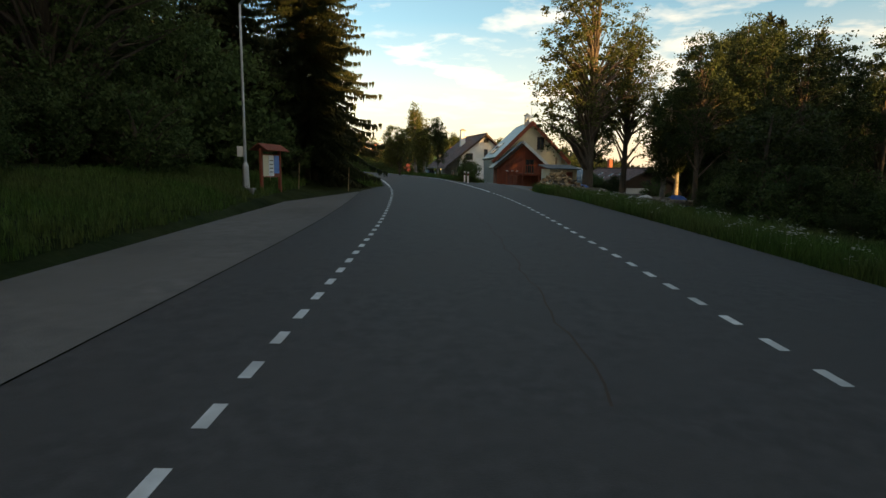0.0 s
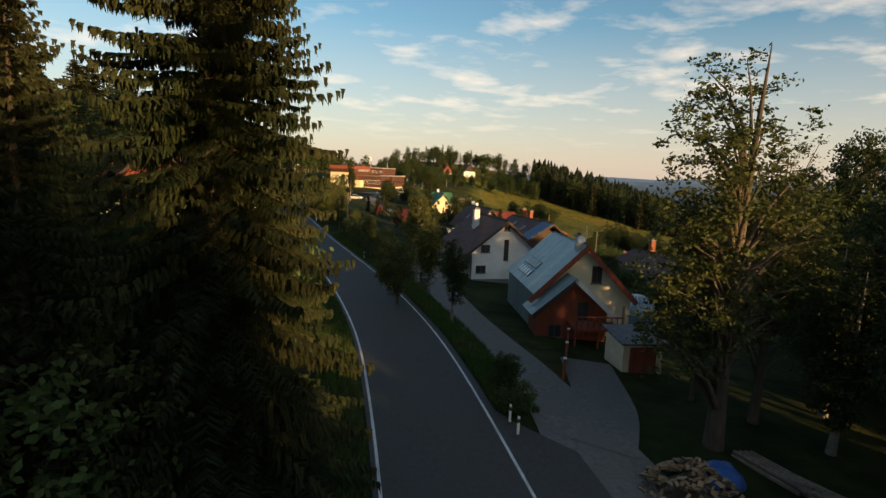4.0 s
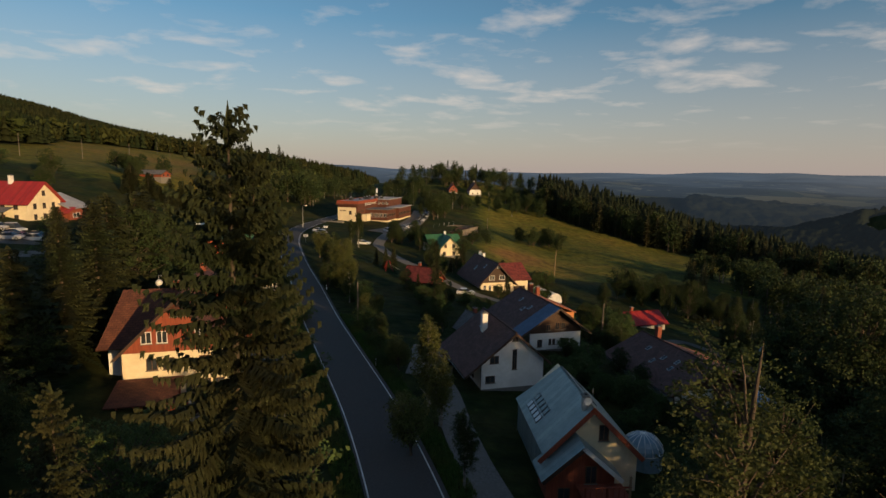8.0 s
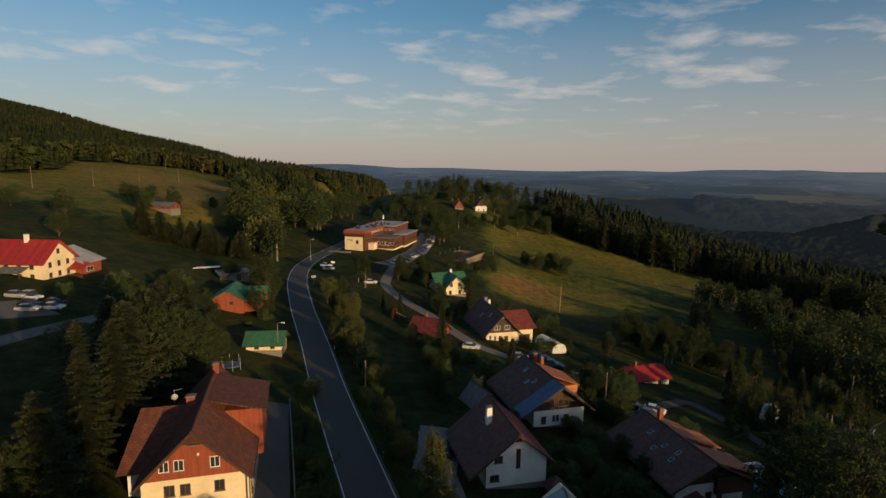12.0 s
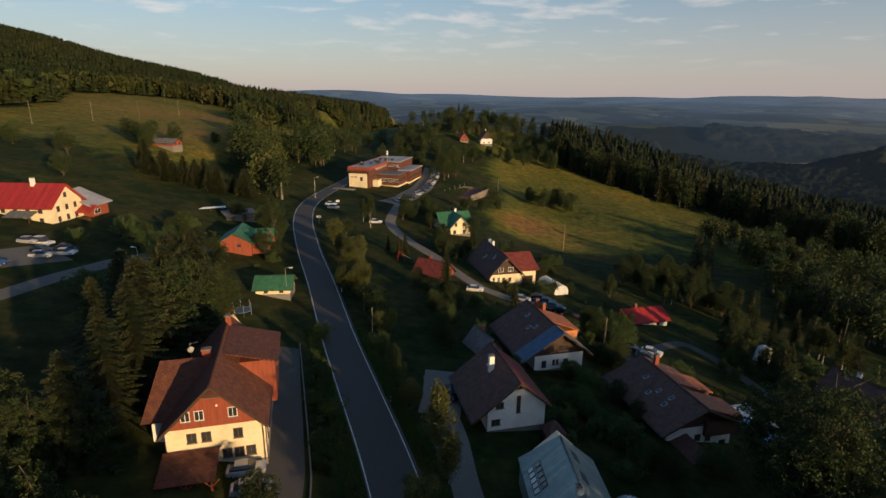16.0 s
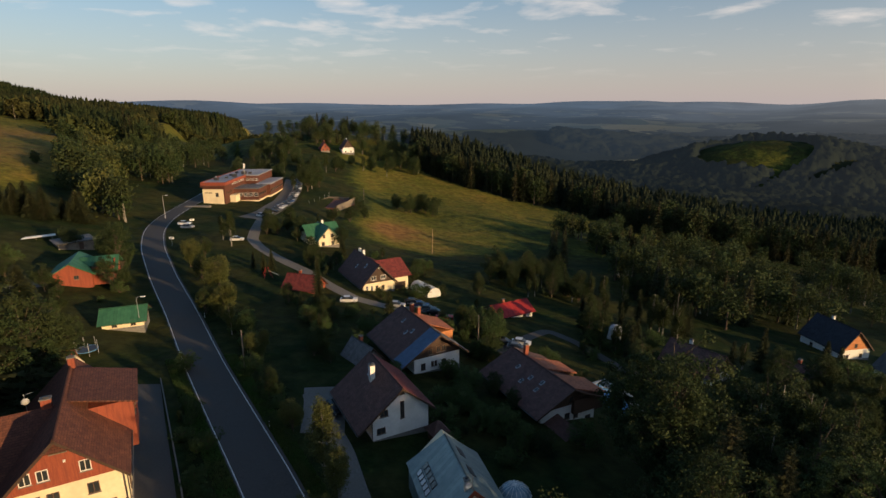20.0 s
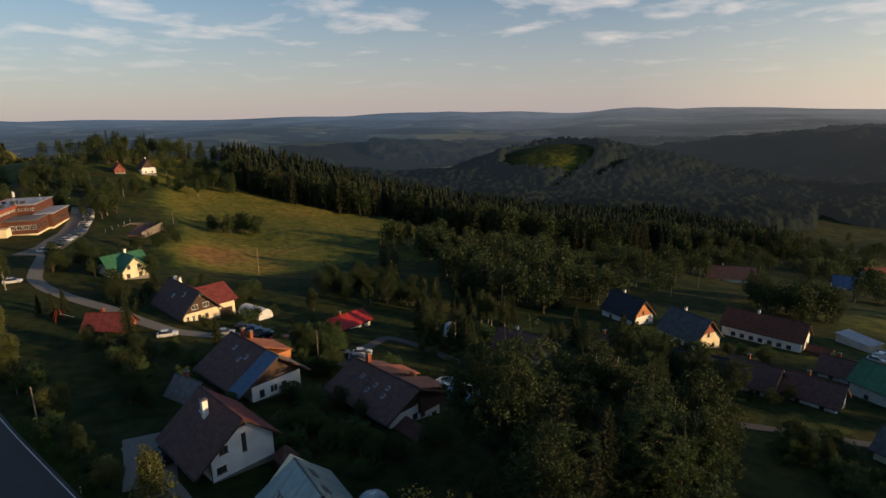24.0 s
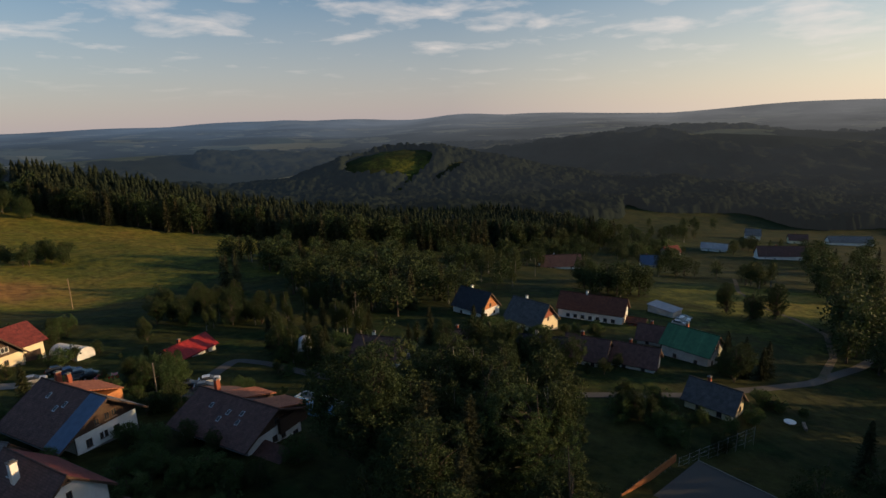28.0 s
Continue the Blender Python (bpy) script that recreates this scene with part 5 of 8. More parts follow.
def green_farm_shed():
    h = thing("green_roofed_barn", -60.0, 161.5, 6.6, 10, "timber barn with green sheet roof and red gables", "barn")
    prism("wall", [(-4, -2), (4, -2), (4, 1.6), (0, 3.9), (-4, 1.6)], -5.5, 5.5, M["wood_red"], h)
    slab("roof", (-5.0, 6.2, 1.2), (-5.0, -6.2, 1.2), (0, -6.2, 4.2), (0, 6.2, 4.2), 0.15, M["roof_green"], h)
    slab("roof", (5.0, -6.2, 1.2), (5.0, 6.2, 1.2), (0, 6.2, 4.2), (0, -6.2, 4.2), 0.15, M["roof_green"], h)
    slab("side_roof", (1, -4.6, 1.2), (9.2, -4.6, 1.2), (9.2, 0.4, 3.9), (1, 0.4, 3.9), 0.15, M["roof_green"], h)
    slab("side_roof", (9.2, 5.2, 1.2), (1, 5.2, 1.2), (1, 0.4, 3.9), (9.2, 0.4, 3.9), 0.15, M["roof_green"], h)
    prism("side_wall", [(3.9, -2), (8.4, -2), (8.4, 2.2), (3.9, 2.2)], -3.8, 4.4, M["wood_red"], h)
    prism("side_gable", [(8.2, 1.4), (8.5, 1.4), (8.5, 3.4), (8.2, 3.4)], -1.8, 2.6, M["wood_red"], h)
    window(h, "F", 1.0, 0.3, 1.0, 0.9, -5.5)


green_farm_shed()

lean = thing("lean_to_shed", 11.6, 89.6, -0.9, 15, "small dark brown hipped garden shed beside the white house", "shed")
boxes("wall", [(-1.1, 1.1, -1.1, 1.1, -0.8, 1.5)], M["wood_dark"], lean)
for a in range(4):
    t = math.radians(90 * a + 45)
    u = math.radians(90 * a + 135)
    tri_slab("roof", (2.1 * math.cos(t), 2.1 * math.sin(t), 1.4), (2.1 * math.cos(u), 2.1 * math.sin(u), 1.4), (0, 0, 3.0), 0.1, M["roof_brown"], lean)

# ---- lanes, drives and yards ----
KEEP_OFF = []          # x, y, radius: lanes and houses on which no tree may stand


def ribbon(name, pts, width, mat, label, lift=0.07, kind="structure", category="lane"):
    """A lane laid over the ground along a smooth line through a few points."""
    p = np.array(pts, float)
    d = np.r_[0, np.cumsum(np.hypot(*np.diff(p, axis=0).T))]
    t = np.arange(0, d[-1], 1.0)
    k = np.hanning(9); k /= k.sum()
    x, y = (np.convolve(np.pad(np.interp(t, d, p[:, i]), 4, mode="edge"), k, "valid") for i in (0, 1))
    tx, ty = np.gradient(x), np.gradient(y)
    n = np.hypot(tx, ty)
    v, f = [], []
    cols = 5
    for i in range(len(t)):
        wd = width(t[i] / d[-1]) if callable(width) else width
        if i % 2 == 0:
            KEEP_OFF.append((x[i], y[i], wd / 2 + 1.0))
        for c in range(cols):
            o = (c / (cols - 1) - 0.5) * wd
            px, py = x[i] + ty[i] / n[i] * o, y[i] - tx[i] / n[i] * o
            v.append((px, py, gz(px, py) + lift))
        if i:
            a = (i - 1) * cols
            f += [(a + c, a + c + 1, a + cols + c + 1, a + cols + c) for c in range(cols - 1)]
    return tagged(new(name, mesh_from(name, v, f, M[mat], True)), label, category, kind=kind)


widening = strip("road_shoulder", np.arange(-60, 50, 1.5), 3.4, lambda y: 3.4 + 3.5 * min(1, max(0, (50 - y) / 5)) - 0.7 * min(1, max(0, (y - 31) / 4)), 0.012, M["asphalt"])
tagged(widening, "asphalt shoulder beside the road", "road", kind="structure")
lw = strip("lay_by_edge", np.arange(-60, 42, 1.5), lambda y: -3.4 - 1.65 * min(1, max(0, (41.5 - y) / 6)), -3.4, 0.012, M["asphalt"])
tagged(lw, "dark asphalt strip beside the lay-by", "road", kind="structure")
lay = strip("lay_by", np.arange(-60, 34.6, 1.5), lambda y: -5.1 - 3.4 * min(1, max(0, (34.5 - y) / 9)), -5.05, 0.03, M["lay_by"])
tagged(lay, "worn grey lay-by beside the road", "lay-by", kind="structure")
strip("road_crack", np.arange(5.5, 24, 0.5), lambda y: 0.6 + 0.05 * math.sin(2.1 * y) + 0.03 * math.sin(5.3 * y), lambda y: 0.632 + 0.05 * math.sin(2.1 * y) + 0.03 * math.sin(5.3 * y), 0.024, M["wood_dark"], parent=road)
ribbon("drive", [(7.4, 38.5), (6.2, 44.0), (5.6, 50.0), (4.3, 57), (2.2, 64), (0.4, 71), (-1.1, 79), (-2.2, 88), (-4.6, 97), (-6.0, 106)], lambda s: 6.2 - 2.6 * min(1, s * 4), "gravel", "pale gravel lane along the houses", 0.05)
ribbon("yard", [(6.0, 46.5), (8.2, 52), (9.2, 61.5)], 3.6, "gravel", "gravel yard before the red house", 0.075)
ribbon("house_court", [(-4.6, 92), (-4.2, 98), (-4.2, 107)], 6.2, "gravel", "gravel court beside the white house", 0.075)
ribbon("hotel_lane", [(-24, 246), (-25, 233), (-25.4, 216), (-25.2, 205), (-22, 196), (-17.8, 189), (-8.3, 175.3), (-1.7, 162.1), (4.2, 153), (12, 148.5), (24, 148)], 3.6, "gravel", "gravel lane from the hotel to the houses")
ribbon("hotel_car_park", [(-30, 236), (-24, 247), (-18.5, 270), (-16, 300), (-16, 334)], 9.0, "old_asphalt", "asphalt car park beside the hotel", 0.06)
ribbon("hill_path", [(-84, 70), (-79, 90), (-76.8, 104.5), (-76.4, 116.6), (-75, 131), (-71.5, 143), (-66, 153), (-56, 166)], 3.4, "old_asphalt", "narrow pale lane across the hill meadow")
ribbon("inn_yard", [(-92, 112), (-88, 121), (-84.5, 130)], 10.0, "old_asphalt", "asphalt parking place below the inn", 0.06)
ribbon("guest_drive", [(-20.5, 66), (-22.0, 76), (-25.0, 86), (-29.0, 99), (-32.5, 111)], 4.6, "asphalt", "dark asphalt drive beside the guest house", 0.06)
ribbon("valley_lane", [(30, 121), (42, 131), (49, 136), (53, 129), (56, 117), (60, 107), (70, 96), (80, 77), (93, 64), (103, 54), (114, 48), (135, 37), (158, 31), (192, 25)], 2.6, "asphalt", "narrow lane through the valley houses")
ribbon("field_track", [(139, 36), (165, 36.5), (190, 41), (208, 52.5), (222, 66), (250, 80), (315, 98)], 1.8, "dirt", "pale field track in the valley")

# ---- cars ----
CAR_PAINT = {k: material(k + "_car_paint", [c, tuple(min(1, v * 1.06) for v in c)], 1.0, 0.25, 0.2, 0.0, spec=0.6) for k, c in
             dict(white=(0.75, 0.75, 0.74), silver=(0.42, 0.42, 0.43), black=(0.02, 0.02, 0.022), red=(0.5, 0.02, 0.02), blue=(0.03, 0.06, 0.16), grey=(0.14, 0.145, 0.15)).items()}
M["rubber"] = material("tyre_rubber", [(0.02, 0.02, 0.02), (0.03, 0.03, 0.03)], 8, 0.9, 0, 0.1)
M["lamp_glass"] = material("lamp_glass", [(0.6, 0.6, 0.58), (0.7, 0.7, 0.68)], 8, 0.1, 0, 0.0, spec=0.6)
M["tail_red"] = material("tail_lamp_red", [(0.35, 0.01, 0.01), (0.45, 0.02, 0.02)], 8, 0.2, 0, 0.0, spec=0.6)
CARS = {}


def loft(sections):
    """Closed cross-sections along y, joined to a skin. Each: y, half width at foot and top, foot z, top z."""
    v, f = [], []
    m = 8
    for y, w0, w1, z0, z1 in sections:
        c = (z1 - z0)
        v += [(-w0, y, z0), (-w0 - 0.02, y, z0 + c * 0.45), (-w1, y, z1 - c * 0.12), (-w1 * 0.82, y, z1), (w1 * 0.82, y, z1), (w1, y, z1 - c * 0.12), (w0 + 0.02, y, z0 + c * 0.45), (w0, y, z0)]
    for k in range(len(sections) - 1):
        a = k * m
        f += [(a + i, a + (i + 1) % m, a + m + (i + 1) % m, a + m + i) for i in range(m)]
    f += [tuple(range(m))[::-1], tuple(range(len(v) - m, len(v)))]
    return v, f


def car(colour, x, y, rot, label, van=False, group=""):
    z = gz(x, y) + 0.08
    key = (colour, van)
    if key in CARS:
        ob = copy_thing(CARS[key], pose(x, y, z, 0, 0, rot))
        return tagged(ob, label, "car", group)
    ob = thing("car", x, y, z, rot, label, "car", group)
    top = 1.95 if van else 1.48
    part("body", *loft([(-2.15, 0.72, 0.68, 0.42, 0.72), (-2.0, 0.85, 0.8, 0.25, 0.84), (-1.0, 0.88, 0.84, 0.22, 0.95), (1.3, 0.88, 0.84, 0.22, 1.0), (2.0, 0.86, 0.8, 0.25, 1.0), (2.15, 0.76, 0.7, 0.4, 0.8)]), CAR_PAINT[colour], ob)
    back = 2.05 if van else 1.75
    cabin = part("cabin", *loft([(-1.05, 0.8, 0.72, 0.9, 1.0), (-0.3, 0.8, 0.66, 0.9, top - 0.06), (0.3, 0.8, 0.66, 0.92, top), (back - 0.6, 0.8, 0.66, 0.95, top - 0.03), (back, 0.8, 0.72, 0.95, 1.02 if not van else top - 0.25)]), M["pane"], ob, "dark glazed cabin")
    boxes("roof_panel", [(-0.6, 0.6, -0.25, back - 0.55, top - 0.03, top + 0.02)], CAR_PAINT[colour], ob)
    for xx in (-0.78, 0.78):
        for yy in (-1.35, 1.3):
            w = tube("wheel", [(xx - 0.11, yy, 0.31), (xx + 0.11, yy, 0.31)], [0.31, 0.31], M["rubber"], ob, 14)
            s = 1 if xx > 0 else -1
            tube("rim", [(xx + s * 0.1, yy, 0.31), (xx + s * 0.125, yy, 0.31)], [0.19, 0.17], M["metal"], w, 10)
    for xx in (-0.58, 0.58):
        boxes("headlight", [(xx - 0.16, xx + 0.16, -2.14, -2.04, 0.6, 0.74)], M["lamp_glass"], ob)
        boxes("tail_light", [(xx - 0.14, xx + 0.14, 2.06, 2.16, 0.68, 0.85)], M["tail_red"], ob)
    boxes("bumper", [(-0.8, 0.8, -2.2, -2.08, 0.3, 0.48)], M["dark_metal"], ob)
    CARS[key] = ob
    return ob


car("silver", -26.0, 75.0, 106, "silver estate car parked before the guest house")
car("silver", -24.5, 72.3, 108, "second silver car beside the guest house")
car("black", -23.3, 69.6, 108, "black car beside two silver cars")
car("white", 2.6, 150.2, 80, "white car on the gravel lane")
car("silver", 14.2, 149.0, 70, "silver car beside a small spruce")
for k, (x, y, c) in enumerate(((19.0, 153.0, "black"), (20.6, 150.6, "blue"), (21.8, 148.0, "grey"), (23.2, 145.4, "black"))):
    car(c, x, y, 75, "dark car in the parking row beside the meadow", group="parking row")
car("red", 24.6, 141.6, 80, "bright red car at the end of the parking row")
car("white", -89.0, 131.0, 85, "white camper van below the inn", True)
car("silver", -91.6, 130.4, 85, "silver car beside a camper van below the inn")
car("black", -84.6, 131.4, 95, "black car below the inn")
car("white", -83.0, 128.8, 95, "white car beside a black car below the inn")
car("silver", -84.6, 124.4, 100, "silver car on the inn's parking place")
car("black", -86.2, 127.0, 97, "second black car on the inn's parking place")
car("blue", -86.6, 115.6, 100, "dark blue car on the inn's parking place")
car("black", -2.6, 98.5, 20, "black car in the court beside the white house")
car("white", -29.6, 203.0, 85, "white car beside the hotel lane")
for k in range(24):
    yy = 240 + 3.9 * k
    car(("white", "silver", "black", "grey", "blue", "silver", "black", "silver", "white", "grey", "black", "grey")[k * 5 % 12], float(np.interp(yy, [236, 247, 270, 300, 334], [-27, -21.5, -16, -13.5, -13.5])), yy, 62, "parked car in the hotel's car park", group="hotel car park")
car("silver", -47.5, 219, 75, "silver car beside the road below the hotel")
car("white", -49.5, 224, 75, "white car beside the road below the hotel")
for k, (x, y) in enumerate(((36.5, 124.0), (38.5, 126.5), (34.6, 126.8))):
    car(("grey", "white", "black")[k], x, y, 60, "parked car among flowering shrubs")
for k in range(5):
    car(("silver", "black", "silver", "white", "black")[k], 165.5 + 2.7 * k, 77.0 + 0.4 * k, 12, "car beside the long hall in the valley")


# ---- things beside the road ----
def notice_board():
    b = thing("notice_board", -8.15, 28.0, gz(-8.15, 28.0), 80, "dark red timber notice board with map sheets", "notice board")
    b.matrix_world = b.matrix_world @ Matrix.Diagonal((0.92, 0.92, 0.92, 1))
    for xx in (-1.0, 1.0):
        boxes("post", [(xx - 0.07, xx + 0.07, -0.07, 0.07, -0.4, 2.25)], M["wood_red"], b)
    boxes("panel", [(-0.93, 0.93, -0.03, 0.03, 0.75, 1.95)], M["wood_red"], b)
    boxes("map_sheet", [(-0.88, -0.3, -0.045, -0.033, 0.8, 1.9)], M["cream"], b, "pale map sheet")
    boxes("map_sheet", [(-0.27, 0.28, -0.045, -0.033, 0.8, 1.9)], M["white_paint"], b, "white map sheet")
    boxes("poster", [(0.31, 0.88, -0.045, -0.033, 0.95, 1.9)], M["poster_blue"], b, "blue poster")
    for k in range(4):
        boxes("text_bar", [(-0.2, 0.2, -0.05, -0.046, 1.0 + 0.2 * k, 1.05 + 0.2 * k)], M["wood_grey"], b)
    slab("roof", (1.25, -0.5, 2.15), (-1.25, -0.5, 2.15), (-1.25, 0.02, 2.5), (1.25, 0.02, 2.5), 0.04, M["wood_red"], b)
    slab("roof", (-1.25, 0.5, 2.15), (1.25, 0.5, 2.15), (1.25, 0.02, 2.5), (-1.25, 0.02, 2.5), 0.04, M["wood_red"], b)


M["poster_blue"] = material("blue_poster", [(0.07, 0.2, 0.5), (0.12, 0.3, 0.62)], 4, 0.5, 0, 0)
notice_board()


M["lamp_yellow"] = material("yellowed_lamp_cover", [(0.42, 0.36, 0.16), (0.5, 0.44, 0.2)], 4, 0.35, 0, 0)


def street_lamp(x, y, ht, label, arm=0.0, rot=0.0, box=False, double=False):
    p = thing("street_lamp", x, y, gz(x, y), rot, label, "street lamp")
    tube("foot", [(0, 0, -0.5), (0, 0, 1.1), (0, 0, 1.25)], [0.17, 0.13, 0.07], M["metal"], p, 10)
    tube("pole", [(0, 0, 1.2), (0, 0, ht)], [0.07, 0.045], M["metal"], p, 8)
    if arm:
        tube("arm", [(0, 0, ht), (arm * 0.4, 0, ht + 0.35), (arm, 0, ht + 0.4)], [0.045, 0.04, 0.035], M["metal"], p)
        boxes("lamp_head", [(arm - 0.1, arm + 0.65, -0.14, 0.14, ht + 0.3, ht + 0.46)], M["lamp_yellow"] if double else M["white_paint"], p)
        if double:
            boxes("lamp_head", [(arm + 0.1, arm + 0.85, -0.62, -0.34, ht + 0.2, ht + 0.36)], M["lamp_yellow"], p)
            tube("arm", [(0, 0, ht), (arm * 0.5, -0.25, ht + 0.3), (arm + 0.15, -0.48, ht + 0.3)], [0.045, 0.04, 0.035], M["metal"], p)
    if box:
        boxes("switch_box", [(-0.3, -0.06, -0.15, 0.1, 1.5, 1.95)], M["metal"], p)
        boxes("plinth", [(-0.35, 0.35, -0.35, 0.35, -0.4, 0.12)], M["stone"], p)


street_lamp(-8.4, 25.3, 7.9, "tall grey lamp pole with two yellowed heads beside the lay-by", 0.8, 8, box=True, double=True)
street_lamp(-38.9, 133.0, 7.0, "grey street lamp arching over the road", 1.0, -10)
street_lamp(-69.0, 130.5, 4.6, "small lamp beside the hill lane", 0.6, 180)
street_lamp(-58.5, 236, 8.0, "street lamp at the bend before the hotel", 1.0, 0)


def marker_post(x, y):
    p = thing("marker_post", x, y, gz(x, y), 0, "white plastic road marker post with a dark band", "marker post", "marker posts")
    boxes("post", [(-0.06, 0.06, -0.05, 0.05, -0.3, 0.98)], M["white_paint"], p)
    boxes("band", [(-0.063, 0.063, -0.053, 0.053, 0.66, 0.86)], M["dark_metal"], p)
    boxes("reflector", [(-0.025, 0.025, -0.058, -0.053, 0.69, 0.83)], M["tail_red"], p)


for yy in (47.5, 48.8):
    marker_post(float(road_x(yy)) + 3.95, yy)
for yy in (95.0, 140.0):
    marker_post(float(road_x(yy)) + 4.0, yy)


def pole(x, y, ht, label, lean=0.0, mat="wood_grey", name="timber_pole"):
    p = tube(name, [(0, 0, -0.5), (0, 0, ht)], [0.14, 0.1], M[mat], None, 7)
    p.matrix_world = pose(x, y, gz(x, y), lean, lean * 0.5)
    return tagged(p, label, "pole")


for x, y in ((-5.75, 35.8), (-8.2, 33.2), (-9.0, 30.5)):
    s = tube("snow_stake", [(0, 0, -0.3), (0, 0, 1.5)], [0.025, 0.02], M["wood_raw"], None, 5)
    s.matrix_world = pose(x, y, gz(x, y), 2, 3)
    tagged(s, "thin timber snow stake in the verge", "stake", "snow stakes")
pole(37.8, 219.0, 9.8, "rusty brown timber pole standing in the sunlit meadow", 1.5, "wood_raw")
for x, y in ((-184.6, 257.7), (-181, 292.9), (-181.3, 333.8), (-183.5, 383.7), (-213, 484), (-220, 438), (-125, 460)):
    pole(x, y, 9.5, "bare timber power pole on the hillside", 2.0)
for x, y in ((27.5, 123), (-17.2, 112.5), (95, 150), (172.5, 370), (18.5, 293)):
    pole(x, y, 8.0, "timber power pole beside the houses", 0.8)
for x, y in ((205, 112), (212, 160), (330, 112), (400, 100)):
    pole(x, y, 9.0, "timber pole in the valley meadow", 0.5)


def road_sign(x, y, rot, label):
    p = thing("road_sign", x, y, gz(x, y), rot, label, "road sign")
    tube("post", [(0, 0, -0.3), (0, 0, 2.9)], [0.04, 0.04], M["metal"], p)
    boxes("plate", [(-0.7, 0.7, -0.06, -0.03, 2.0, 2.7)], M["white_paint"], p)
    for k in range(2):
        boxes("text_bar", [(-0.5, 0.45 - 0.3 * k, -0.068, -0.061, 2.42 - 0.25 * k, 2.52 - 0.25 * k)], M["dark_metal"], p)


road_sign(-47.2, 196, 5, "white place-name board beside the road's bend")
road_sign(-46.5, 222, 5, "tall white hotel board beside the road")


# ---- the wood pile, tarpaulins and timber below the drive ----
def log_heap(x, y, radius, height, count, label, seed):
    g = random.Random(seed)
    heap = thing("log_heap", x, y, gz(x, y), 0, label, "log pile")
    core = []
    fs = []
    for r in range(5):
        for a in range(12):
            t = 6.283 * a / 12
            rr = radius * 0.86 * (1 - r / 4.6)
            core.append((rr * math.cos(t) * (1 + 0.1 * math.sin(3 * t)), rr * math.sin(t), height * 0.8 * r / 4 - 0.3))
        if r:
            o = (r - 1) * 12
            fs += [(o + a, o + (a + 1) % 12, o + 12 + (a + 1) % 12, o + 12 + a) for a in range(12)]
    fs.append(tuple(range(48, 60)))
    part("core", core, fs, M["bark"], heap)
    meshes = []
    for k in range(6):
        ln, w = g.uniform(0.28, 0.4), g.uniform(0.07, 0.11)
        v = [(-w, -ln / 2, -w * 0.6), (w, -ln / 2, -w * 0.6), (w * 0.3, -ln / 2, w), (-w, ln / 2, -w * 0.6), (w, ln / 2, -w * 0.6), (w * 0.3, ln / 2, w)]
        meshes.append(mesh_from("split_log", v, [(0, 2, 1), (3, 4, 5), (0, 1, 4, 3), (1, 2, 5, 4), (2, 0, 3, 5)], M[("wood_raw", "wood_raw", "bark")[k % 3]]))
    for _ in range(count):
        t, s = g.uniform(0, 6.283), math.sqrt(g.random())
        rr = radius * s
        h = height * max(0, 1 - s ** 1.3) * 0.95
        lg = new("split_log", g.choice(meshes))
        lg.parent = heap
        lg.matrix_local = pose(rr * math.cos(t), rr * math.sin(t), h + g.uniform(-0.06, 0.12), g.uniform(-50, 50), g.uniform(-60, 60), g.uniform(0, 360))
    return heap


log_heap(9.2, 43.6, 2.3, 1.75, 295, "heap of freshly split firewood beside the drive", 4)


def draped(name, x, y, rx, ry, ht, mat, label, category, seed=0, rough=0.12):
    """A sheet thrown over a pile: a sagging, creased heap."""
    g = random.Random(seed)
    v, f = [], []
    n, m = 12, 18
    for i in range(n + 1):
        s = i / n
        for k in range(m):
            t = 6.283 * k / m
            fold = 1 + rough * math.sin(5 * t + seed) * s + g.uniform(-0.05, 0.05) * s
            v.append((rx * s ** 0.8 * math.cos(t) * fold, ry * s ** 0.8 * math.sin(t) * fold, ht * (1 - s ** 2.6) + g.uniform(-0.04, 0.04) - (0.1 if i == n else 0)))
        if i:
            o = (i - 1) * m
            f += [(o + k, o + (k + 1) % m, o + m + (k + 1) % m, o + m + k) for k in range(m)]
    ob = part(name, v, f, M[mat])
    ob.data.shade_smooth()
    ob.matrix_world = pose(x, y, gz(x, y), 0, 0, g.uniform(0, 60))
    return tagged(ob, label, category)


M["tarp"] = material("blue_tarpaulin", [(0.02, 0.10, 0.33), (0.04, 0.15, 0.42), (0.03, 0.08, 0.25)], 3, 0.45, 0, 0.4, 6, 6)
M["sheet_white"] = material("white_plastic_sheet", [(0.6, 0.6, 0.58), (0.75, 0.75, 0.73)], 3, 0.5, 0, 0.4, 6, 6)
draped("tarpaulin", 11.2, 45.2, 1.4, 1.0, 0.85, "tarp", "blue tarpaulin over stacked firewood", "tarpaulin", 1)
draped("tarpaulin", 18.6, 44.0, 1.1, 0.7, 0.75, "tarp", "creased blue tarpaulin over a timber stack", "tarpaulin", 2)
draped("plastic_sheet", 15.6, 42.6, 1.0, 0.5, 0.55, "sheet_white", "crumpled white plastic sheet on timber", "sheet", 3)
draped("soil_mound", 10.4, 38.6, 2.2, 1.7, 0.8, "dirt", "bare soil mound beside the drive", "mound", 4, 0.2)
